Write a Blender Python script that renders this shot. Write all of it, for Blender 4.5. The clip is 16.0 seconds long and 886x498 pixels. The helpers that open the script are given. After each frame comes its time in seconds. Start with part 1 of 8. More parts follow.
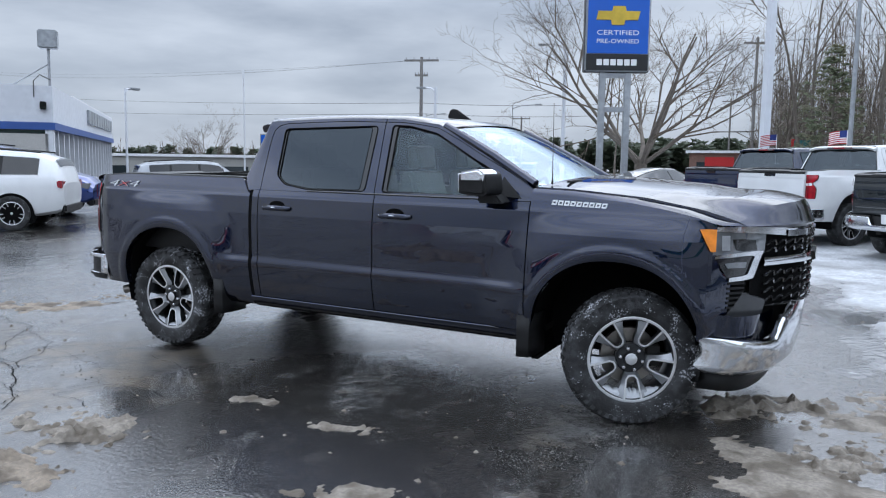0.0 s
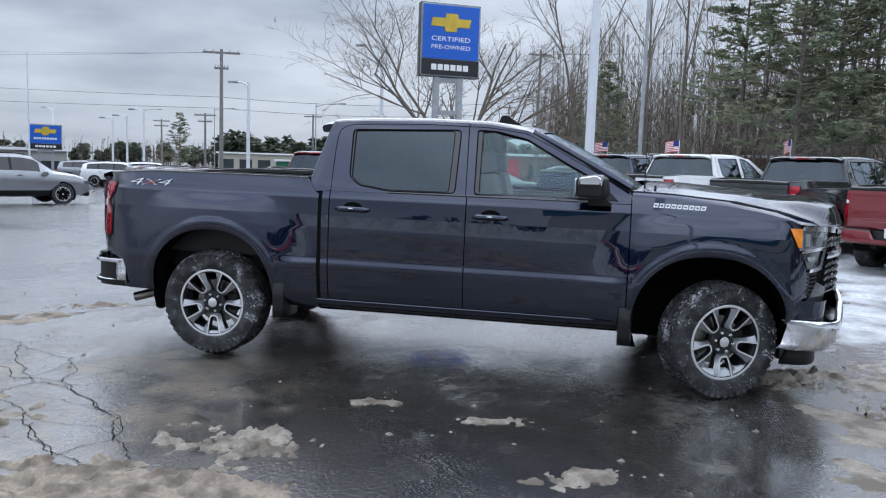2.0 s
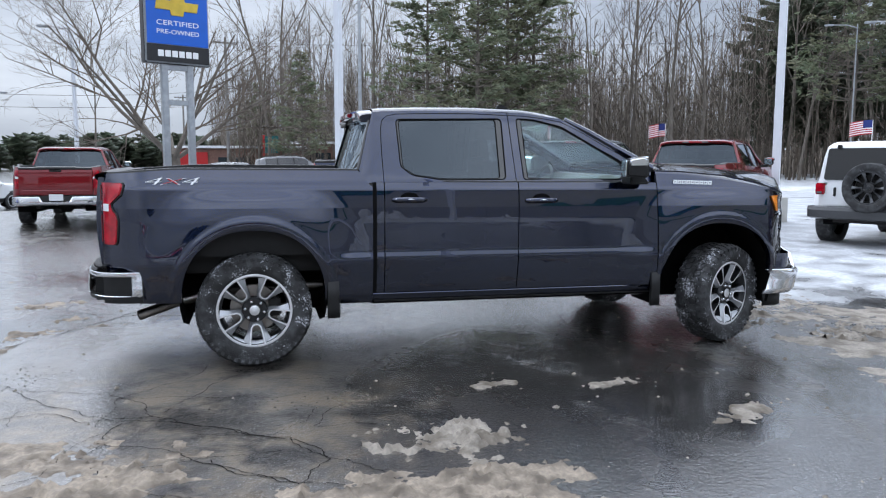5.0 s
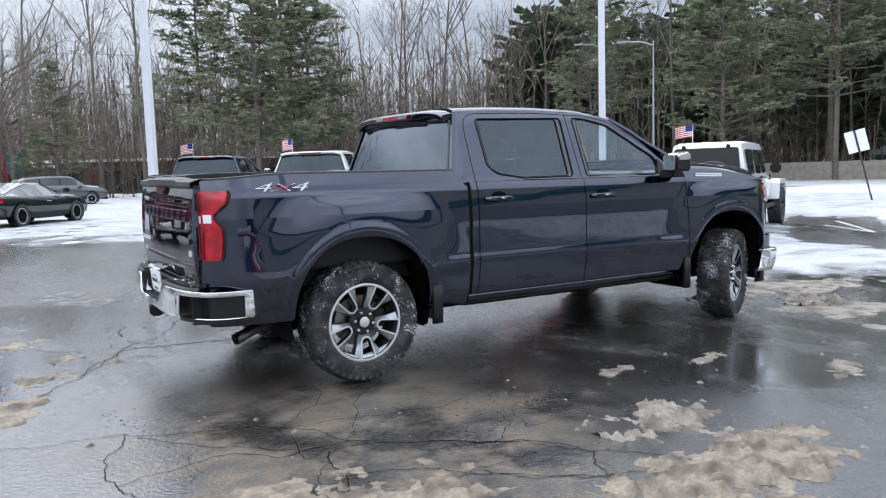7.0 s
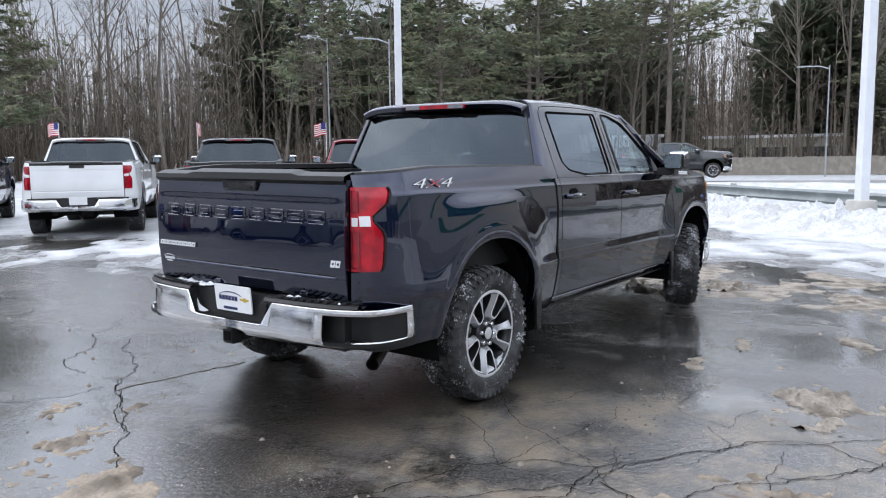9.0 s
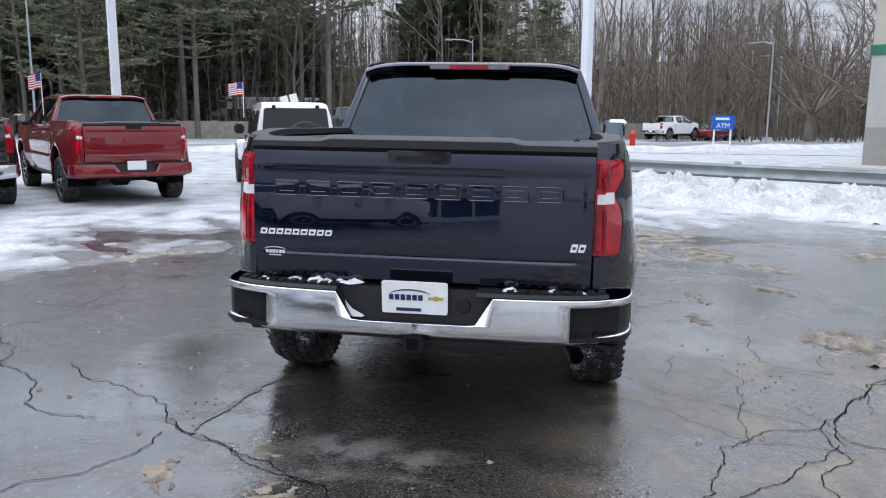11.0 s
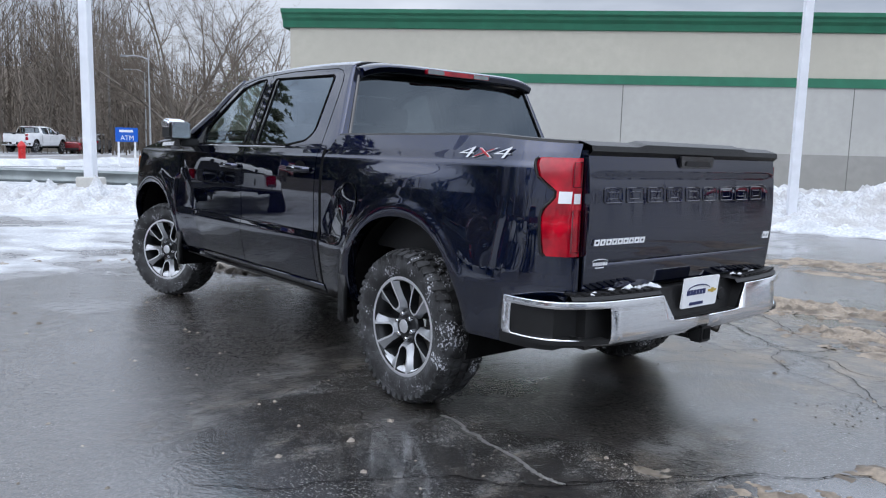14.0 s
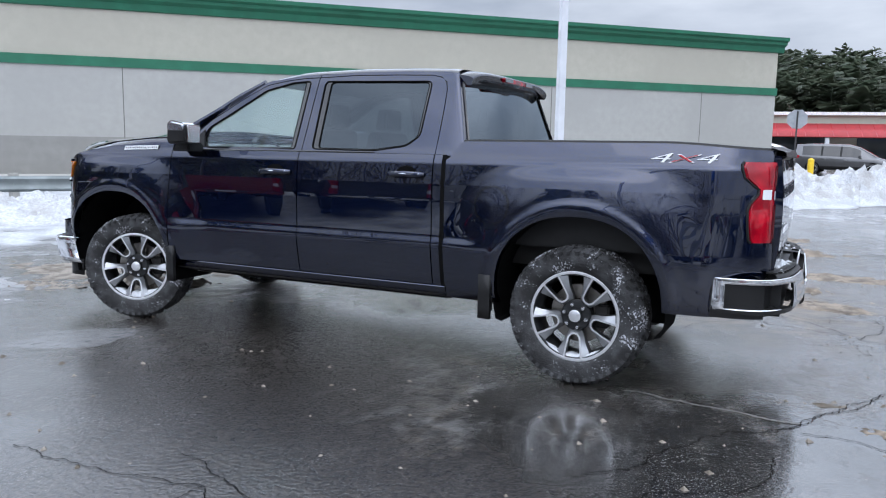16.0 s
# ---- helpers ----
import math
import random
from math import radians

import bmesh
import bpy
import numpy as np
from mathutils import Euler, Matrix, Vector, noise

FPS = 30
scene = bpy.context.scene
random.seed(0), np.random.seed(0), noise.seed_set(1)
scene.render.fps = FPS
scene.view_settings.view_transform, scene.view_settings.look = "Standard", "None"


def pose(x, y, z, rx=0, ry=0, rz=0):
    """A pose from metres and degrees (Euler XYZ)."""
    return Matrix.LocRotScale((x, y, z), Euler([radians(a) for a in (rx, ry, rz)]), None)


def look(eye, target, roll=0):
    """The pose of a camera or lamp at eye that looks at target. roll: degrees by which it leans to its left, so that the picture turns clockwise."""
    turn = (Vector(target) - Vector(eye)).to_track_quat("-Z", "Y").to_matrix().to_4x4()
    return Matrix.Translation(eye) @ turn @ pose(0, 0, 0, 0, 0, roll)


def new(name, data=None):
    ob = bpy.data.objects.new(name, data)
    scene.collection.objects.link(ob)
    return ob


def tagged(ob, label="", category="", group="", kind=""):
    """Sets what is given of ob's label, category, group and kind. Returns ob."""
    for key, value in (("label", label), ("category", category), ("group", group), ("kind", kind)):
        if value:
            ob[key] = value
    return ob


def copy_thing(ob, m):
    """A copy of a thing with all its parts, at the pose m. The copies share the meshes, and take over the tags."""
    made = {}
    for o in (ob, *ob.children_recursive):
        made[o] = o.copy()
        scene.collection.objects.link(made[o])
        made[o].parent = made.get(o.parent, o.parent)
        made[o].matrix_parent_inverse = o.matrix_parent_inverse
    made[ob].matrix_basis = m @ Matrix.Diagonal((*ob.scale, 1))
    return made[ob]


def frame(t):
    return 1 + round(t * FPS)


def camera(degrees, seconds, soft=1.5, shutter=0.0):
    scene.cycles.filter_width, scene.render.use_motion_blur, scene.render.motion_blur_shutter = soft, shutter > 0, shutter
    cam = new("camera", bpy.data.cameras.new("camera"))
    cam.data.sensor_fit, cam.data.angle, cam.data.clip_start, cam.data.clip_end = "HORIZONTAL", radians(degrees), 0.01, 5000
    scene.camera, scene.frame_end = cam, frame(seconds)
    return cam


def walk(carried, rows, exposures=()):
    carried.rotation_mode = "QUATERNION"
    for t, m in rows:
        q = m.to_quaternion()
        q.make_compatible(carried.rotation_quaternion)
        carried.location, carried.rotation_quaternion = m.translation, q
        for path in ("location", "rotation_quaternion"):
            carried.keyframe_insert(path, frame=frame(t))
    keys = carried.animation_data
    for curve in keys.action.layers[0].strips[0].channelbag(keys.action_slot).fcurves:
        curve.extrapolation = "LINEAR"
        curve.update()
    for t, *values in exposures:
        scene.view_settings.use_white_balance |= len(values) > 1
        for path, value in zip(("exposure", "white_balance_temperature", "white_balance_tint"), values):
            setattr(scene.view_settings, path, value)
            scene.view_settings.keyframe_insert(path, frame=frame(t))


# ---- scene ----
cam = camera(60.0, 16.0, soft=1.15)

PATH = [
    (0, (3.114, -5.58, 1.574), (2.197, -3.817, 1.349), 0.8),
    (0.5, (2.621, -5.864, 1.558), (1.831, -4.04, 1.339), 1.0),
    (1, (2.096, -6.152, 1.564), (1.437, -4.275, 1.349), 1.3),
    (1.5, (1.571, -6.34, 1.557), (1.053, -4.42, 1.345), 1.7),
    (2, (1.058, -6.54, 1.556), (0.685, -4.586, 1.341), 1.9),
    (2.5, (0.507, -6.603, 1.539), (0.281, -4.628, 1.313), 1.9),
    (3, (0.027, -6.743, 1.566), (-0.06, -4.76, 1.326), 1.6),
    (3.5, (-0.377, -6.723, 1.542), (-0.324, -4.74, 1.291), 1.4),
    (4, (-0.809, -6.752, 1.53), (-0.626, -4.776, 1.282), 1.1),
    (6.5, (-3.517, -5.992, 1.427), (-2.609, -4.22, 1.233), -1.6),
    (7, (-4.095, -5.659, 1.422), (-3.05, -3.966, 1.222), -1.7),
    (7.5, (-4.61, -5.296, 1.44), (-3.426, -3.698, 1.233), -1.6),
    (8, (-5.044, -4.797, 1.451), (-3.722, -3.311, 1.241), -1.4),
    (10.5, (-6.327, -1.272, 1.524), (-4.419, -0.758, 1.22), 0.3),
    (11, (-6.344, -0.64, 1.515), (-4.394, -0.347, 1.184), 0.35),
    (11.5, (-6.32, 0.039, 1.463), (-4.348, 0.053, 1.128), 0.4),
    (12, (-6.203, 0.727, 1.439), (-4.25, 0.459, 1.104), 0.5),
    (12.5, (-5.99, 1.407, 1.437), (-4.093, 0.861, 1.116), 0.7),
    (13, (-5.696, 2.064, 1.441), (-3.89, 1.26, 1.137), 0.85),
    (13.5, (-5.413, 2.719, 1.439), (-3.728, 1.679, 1.151), 1.2),
    (14, (-5.084, 3.357, 1.408), (-3.551, 2.102, 1.138), 1.45),
    (14.5, (-4.676, 3.889, 1.411), (-3.3, 2.462, 1.141), 1.4),
    (15, (-4.174, 4.399, 1.425), (-2.97, 2.826, 1.15), 1.2),
    (15.5, (-3.644, 4.872, 1.425), (-2.605, 3.185, 1.153), 1.1),
    (16, (-3.111, 5.283, 1.45), (-2.234, 3.508, 1.17), 1.0),
]
EXPOSURES = [(0, -0.04, 6400, 11), (3.5, 0.05, 6500, 12), (6.5, 0.28, 6650, 12), (8, 0.36, 6900, 14), (10.5, 0.1, 6800, 13), (12, 0.05, 6700, 13), (14, 0.07, 6600, 13), (16, 0.14, 6500, 13)]
walk(cam, [(t, look(e, a, r)) for t, e, a, r in PATH], EXPOSURES)

# ---- sky and sun: a bright winter overcast ----
world = bpy.data.worlds.new("winter_sky")
scene.world = world
world.use_nodes = True
wn, wl = world.node_tree.nodes, world.node_tree.links
sky = wn.new("ShaderNodeTexSky")
sky.sky_type, sky.sun_disc = "NISHITA", False
sky.sun_elevation, sky.sun_rotation = radians(50), radians(-18)
coord = wn.new("ShaderNodeTexCoord")
stretch = wn.new("ShaderNodeMapping")
stretch.inputs["Scale"].default_value = (1.6, 1.6, 6.5)
wl.new(coord.outputs["Generated"], stretch.inputs["Vector"])
cloud = wn.new("ShaderNodeTexNoise")
cloud.inputs["Scale"].default_value, cloud.inputs["Detail"].default_value, cloud.inputs["Roughness"].default_value = 1.3, 6, 0.55
wl.new(stretch.outputs["Vector"], cloud.inputs["Vector"])
tone = wn.new("ShaderNodeValToRGB")
tone.color_ramp.elements[0].position, tone.color_ramp.elements[0].color = 0.34, (3.6, 4.25, 5.25, 1)
tone.color_ramp.elements[1].position, tone.color_ramp.elements[1].color = 0.66, (7.1, 7.9, 9.0, 1)
wl.new(cloud.outputs["Fac"], tone.inputs["Fac"])
veil = wn.new("ShaderNodeMix")
veil.data_type = "RGBA"
veil.inputs["Factor"].default_value = 0.94
wl.new(sky.outputs["Color"], veil.inputs["A"])
wl.new(tone.outputs["Color"], veil.inputs["B"])
# an overcast sky grows brighter towards the zenith
split = wn.new("ShaderNodeSeparateXYZ")
wl.new(coord.outputs["Generated"], split.inputs["Vector"])
rise = wn.new("ShaderNodeMapRange")
rise.interpolation_type = "SMOOTHSTEP"
rise.inputs["From Min"].default_value, rise.inputs["From Max"].default_value = 0.17, 0.37
rise.inputs["To Min"].default_value, rise.inputs["To Max"].default_value = 1.0, 2.8
wl.new(split.outputs["Z"], rise.inputs["Value"])
lift = wn.new("ShaderNodeVectorMath")
lift.operation = "SCALE"
wl.new(veil.outputs["Result"], lift.inputs[0])
wl.new(rise.outputs["Result"], lift.inputs["Scale"])
# the cloud is thinnest and brightest high in the north
toward = wn.new("ShaderNodeVectorMath")
toward.operation = "DOT_PRODUCT"
toward.inputs[1].default_value = (-0.15, 0.47, 0.87)
wl.new(coord.outputs["Generated"], toward.inputs[0])
glow = wn.new("ShaderNodeMapRange")
glow.interpolation_type = "SMOOTHSTEP"
glow.inputs["From Min"].default_value, glow.inputs["From Max"].default_value = 0.62, 1.0
glow.inputs["To Min"].default_value, glow.inputs["To Max"].default_value = 1.0, 1.6
wl.new(toward.outputs["Value"], glow.inputs["Value"])
shine = wn.new("ShaderNodeVectorMath")
shine.operation = "SCALE"
wl.new(lift.outputs["Vector"], shine.inputs[0])
wl.new(glow.outputs["Result"], shine.inputs["Scale"])
back = wn["Background"]
wl.new(shine.outputs["Vector"], back.inputs["Color"])
back.inputs["Strength"].default_value = 0.1

sun = new("sun", bpy.data.lights.new("sun", "SUN"))
sun.data.energy, sun.data.angle, sun.data.color = 0.4, radians(60), (1.0, 0.96, 0.9)
sun.matrix_world = look((-8.6, 26.9, 33.6), (0, 0, 0))
scene.view_settings.exposure = 0.0


# ---- materials ----
def material(name, color, rough=0.5, metal=0.0, coat=0.0, coat_rough=0.03, vary=0.0, scale=6.0, bump=0.0, bump_scale=60.0, specular=0.5, second=None, second_scale=1.2, rough_vary=0.0):
    """A Principled surface with colour variation at two scales and a fine relief."""
    m = bpy.data.materials.new(name)
    m.use_nodes = True
    n, l = m.node_tree.nodes, m.node_tree.links
    b = n["Principled BSDF"]
    b.inputs["Base Color"].default_value = (*color, 1)
    b.inputs["Roughness"].default_value, b.inputs["Metallic"].default_value = rough, metal
    b.inputs["Coat Weight"].default_value, b.inputs["Coat Roughness"].default_value = coat, coat_rough
    b.inputs["Specular IOR Level"].default_value = specular
    if vary or bump or second or rough_vary:
        tc = n.new("ShaderNodeTexCoord")
    if vary or second:
        fine = n.new("ShaderNodeTexNoise")
        fine.inputs["Scale"].default_value, fine.inputs["Detail"].default_value = scale, 8
        l.new(tc.outputs["Object"], fine.inputs["Vector"])
        wide = n.new("ShaderNodeTexNoise")
        wide.inputs["Scale"].default_value, wide.inputs["Detail"].default_value = second_scale, 4
        l.new(tc.outputs["Object"], wide.inputs["Vector"])
        ramp = n.new("ShaderNodeValToRGB")
        ramp.color_ramp.elements[0].position, ramp.color_ramp.elements[1].position = 0.3, 0.7
        ramp.color_ramp.elements[0].color = (*[c * (1 - vary) for c in color], 1)
        ramp.color_ramp.elements[1].color = (*[min(1, c * (1 + vary)) for c in color], 1)
        l.new(fine.outputs["Fac"], ramp.inputs["Fac"])
        mix = n.new("ShaderNodeMix")
        mix.data_type = "RGBA"
        patch = n.new("ShaderNodeValToRGB")
        patch.color_ramp.elements[0].position, patch.color_ramp.elements[1].position = 0.42, 0.62
        patch.color_ramp.elements[1].color = (0.75, 0.75, 0.75, 1)
        l.new(wide.outputs["Fac"], patch.inputs["Fac"])
        l.new(patch.outputs["Color"], mix.inputs["Factor"])
        l.new(ramp.outputs["Color"], mix.inputs["A"])
        mix.inputs["B"].default_value = (*(second or [c * (1 - 0.6 * vary) for c in color]), 1)
        l.new(mix.outputs["Result"], b.inputs["Base Color"])
    if rough_vary:
        rn = n.new("ShaderNodeTexNoise")
        rn.inputs["Scale"].default_value, rn.inputs["Detail"].default_value = scale * 0.7, 5
        l.new(tc.outputs["Object"], rn.inputs["Vector"])
        rr = n.new("ShaderNodeMapRange")
        rr.inputs["To Min"].default_value, rr.inputs["To Max"].default_value = max(0.02, rough - rough_vary), rough + rough_vary
        rr.inputs["From Min"].default_value, rr.inputs["From Max"].default_value = 0.3, 0.7
        l.new(rn.outputs["Fac"], rr.inputs["Value"])
        l.new(rr.outputs["Result"], b.inputs["Roughness"])
    if bump:
        bn = n.new("ShaderNodeTexNoise")
        bn.inputs["Scale"].default_value, bn.inputs["Detail"].default_value = bump_scale, 6
        l.new(tc.outputs["Object"], bn.inputs["Vector"])
        bb = n.new("ShaderNodeBump")
        bb.inputs["Strength"].default_value, bb.inputs["Distance"].default_value = bump, 0.02
        l.new(bn.outputs["Fac"], bb.inputs["Height"])
        l.new(bb.outputs["Normal"], b.inputs["Normal"])
    return m


def paint_material(name, color, metal=0.35, rough=0.32):
    m = material(name, color, rough, metal, coat=1.0, coat_rough=0.012, vary=0.12, scale=900.0, specular=0.06, second=[c * 0.93 for c in color], second_scale=3.0)
    n, l = m.node_tree.nodes, m.node_tree.links
    tc = n.new("ShaderNodeTexCoord")
    ripple = n.new("ShaderNodeTexNoise")
    ripple.inputs["Scale"].default_value, ripple.inputs["Detail"].default_value = 2.2, 2
    l.new(tc.outputs["Object"], ripple.inputs["Vector"])
    bb = n.new("ShaderNodeBump")
    bb.inputs["Strength"].default_value, bb.inputs["Distance"].default_value = 0.06, 0.03
    l.new(ripple.outputs["Fac"], bb.inputs["Height"])
    l.new(bb.outputs["Normal"], n["Principled BSDF"].inputs["Coat Normal"])
    n["Principled BSDF"].inputs["Coat IOR"].default_value = 1.7
    n["Principled BSDF"].inputs["Specular Tint"].default_value = (0.2, 0.22, 0.3, 1)
    return m


def glass_material(name, tint, rough=0.01, gloss_least=0.07):
    """A pane: the tinted view through it under a Fresnel gloss."""
    m = bpy.data.materials.new(name)
    m.use_nodes = True
    n, l = m.node_tree.nodes, m.node_tree.links
    n.remove(n["Principled BSDF"])
    clear, gloss, mix = n.new("ShaderNodeBsdfTransparent"), n.new("ShaderNodeBsdfGlossy"), n.new("ShaderNodeMixShader")
    clear.inputs["Color"].default_value = (*tint, 1)
    gloss.inputs["Roughness"].default_value = rough
    gloss.inputs["Color"].default_value = (0.78, 0.90, 1.0, 1)
    facing, steep, amount = n.new("ShaderNodeLayerWeight"), n.new("ShaderNodeMath"), n.new("ShaderNodeMapRange")
    facing.inputs["Blend"].default_value = 0.5
    steep.operation = "POWER"
    steep.inputs[1].default_value = 4.0
    l.new(facing.outputs["Facing"], steep.inputs[0])
    l.new(steep.outputs["Value"], amount.inputs["Value"])
    amount.inputs["To Min"].default_value, amount.inputs["To Max"].default_value = gloss_least, 0.95
    l.new(amount.outputs["Result"], mix.inputs["Fac"])
    l.new(clear.outputs["BSDF"], mix.inputs[1])
    l.new(gloss.outputs["BSDF"], mix.inputs[2])
    l.new(mix.outputs["Shader"], n["Material Output"].inputs["Surface"])
    return m


def tyre_material(name, flecks=0.53):
    """Black rubber greyed by road dust, with flecks of snow."""
    m = material(name, (0.014, 0.014, 0.0145), 0.7, bump=0.3, bump_scale=90)
    n, l = m.node_tree.nodes, m.node_tree.links
    tc = n.new("ShaderNodeTexCoord")

    def noise_of(scale, detail):
        t = n.new("ShaderNodeTexNoise")
        t.inputs["Scale"].default_value, t.inputs["Detail"].default_value = scale, detail
        l.new(tc.outputs["Object"], t.inputs["Vector"])
        return t.outputs["Fac"]

    def shade(source, lo, hi, a, c):
        r = n.new("ShaderNodeValToRGB")
        r.color_ramp.elements[0].position, r.color_ramp.elements[1].position = lo, hi
        r.color_ramp.elements[0].color, r.color_ramp.elements[1].color = (*a, 1), (*c, 1)
        l.new(source, r.inputs["Fac"])
        return r.outputs["Color"]

    mul, mix = n.new("ShaderNodeMath"), n.new("ShaderNodeMix")
    mul.operation, mix.data_type = "MULTIPLY", "RGBA"
    l.new(noise_of(85, 5), mul.inputs[0])
    l.new(noise_of(7.0, 4), mul.inputs[1])
    l.new(shade(mul.outputs["Value"], flecks * 0.55, flecks * 0.55 + 0.06, (0, 0, 0), (1, 1, 1)), mix.inputs["Factor"])
    l.new(shade(noise_of(13, 6), 0.42, 0.68, (0.012, 0.012, 0.0125), (0.05, 0.051, 0.054)), mix.inputs["A"])
    mix.inputs["B"].default_value = (0.46, 0.47, 0.50, 1)
    l.new(mix.outputs["Result"], n["Principled BSDF"].inputs["Base Color"])
    return m


PAINT_INK = paint_material("ink_blue_paint", (0.0050, 0.0104, 0.0350), 0.95, 0.27)
PAINT_RED = paint_material("red_paint", (0.19, 0.012, 0.016), 0.3)
PAINT_WHITE = paint_material("white_paint", (0.74, 0.75, 0.76), 0.0)
PAINT_BLACK = paint_material("black_paint", (0.014, 0.018, 0.02), 0.2)
PAINT_NAVY = paint_material("navy_paint", (0.01, 0.018, 0.05), 0.4)
PAINT_SILVER = paint_material("silver_paint", (0.27, 0.285, 0.305), 0.6)
PAINT_GREY = paint_material("grey_paint", (0.09, 0.09, 0.095), 0.5)
PAINT_MAROON = paint_material("maroon_paint", (0.07, 0.012, 0.018), 0.3)
PAINT_BLUE = paint_material("blue_paint", (0.02, 0.05, 0.22), 0.4)
CHROME = material("chrome", (0.74, 0.75, 0.77), 0.13, 1.0, vary=0.02, scale=14)
RIM_FACE = material("machined_alloy", (0.80, 0.81, 0.83), 0.34, 0.85, vary=0.12, scale=30)
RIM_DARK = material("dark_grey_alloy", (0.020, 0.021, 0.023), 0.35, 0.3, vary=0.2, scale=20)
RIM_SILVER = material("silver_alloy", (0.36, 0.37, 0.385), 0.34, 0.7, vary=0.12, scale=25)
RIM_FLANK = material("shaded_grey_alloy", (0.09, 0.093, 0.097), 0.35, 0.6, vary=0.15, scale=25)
SATIN_GREY = material("satin_grey_plastic", (0.045, 0.046, 0.049), 0.25, vary=0.1, scale=20)
RUBBER = tyre_material("tyre_rubber", 0.58)
RUBBER_FAR = tyre_material("dry_tyre_rubber", 0.7)
PLASTIC = material("black_plastic", (0.0105, 0.0105, 0.011), 0.45, specular=0.3, vary=0.2, scale=25, bump=0.12, bump_scale=220)
GLOSS_BLACK = material("gloss_black_trim", (0.008, 0.008, 0.009), 0.12, coat=0.6)
WELL = material("wheel_well_liner", (0.004, 0.004, 0.0042), 0.9, specular=0.1, vary=0.4, scale=12, bump=0.2, bump_scale=40)
STEEL = material("dark_chassis_steel", (0.015, 0.014, 0.0135), 0.6, 0.3, vary=0.4, scale=8)
DISC = material("brake_disc_steel", (0.3, 0.28, 0.26), 0.4, 1.0, vary=0.25, scale=14)
GLASS_CLEAR = glass_material("clear_car_glass", (0.82, 0.98, 0.95))
GLASS_DARK = glass_material("privacy_glass", (0.045, 0.05, 0.056), gloss_least=0.075)
GLASS_SHIELD = glass_material("windshield_glass", (0.92, 0.98, 0.96))
LENS_RED = material("red_lens", (0.41, 0.0025, 0.014), 0.12, 0.1, specular=0.1, coat=1.0, coat_rough=0.01, vary=0.35, scale=9, second=(0.20, 0.0015, 0.009), second_scale=14)
LENS_DEEP = material("deep_red_lens", (0.10, 0.001, 0.006), 0.15, coat=1.0, coat_rough=0.02, vary=0.2, scale=9)
LENS_AMBER = material("amber_lens", (0.85, 0.25, 0.02), 0.15, coat=1.0, vary=0.2, scale=20)
LENS_CLEAR = material("clear_lamp_lens", (0.19, 0.20, 0.212), 0.08, 0.5, coat=1.0, vary=0.25, scale=18)
DECAL_GREY = material("silver_decal", (0.76, 0.77, 0.79), 0.3, 0.2)
DECAL_RED = material("red_decal", (0.45, 0.02, 0.03), 0.4)
SEAT = material("grey_seat_cloth", (0.11, 0.112, 0.115), 0.8, vary=0.3, scale=30)
TRIM_PALE = material("pale_headliner", (0.45, 0.44, 0.42), 0.8, vary=0.1, scale=15)
WHITE_PLATE = material("white_plate", (0.78, 0.79, 0.8), 0.35, vary=0.05, scale=20)
INK_NAVY = material("navy_print", (0.012, 0.02, 0.09), 0.5)
INK_GOLD = material("gold_print", (0.6, 0.42, 0.08), 0.35, 0.4)
CLING = material("clinging_snow", (0.62, 0.64, 0.67), 0.7, vary=0.15, scale=60, bump=0.4, bump_scale=90)


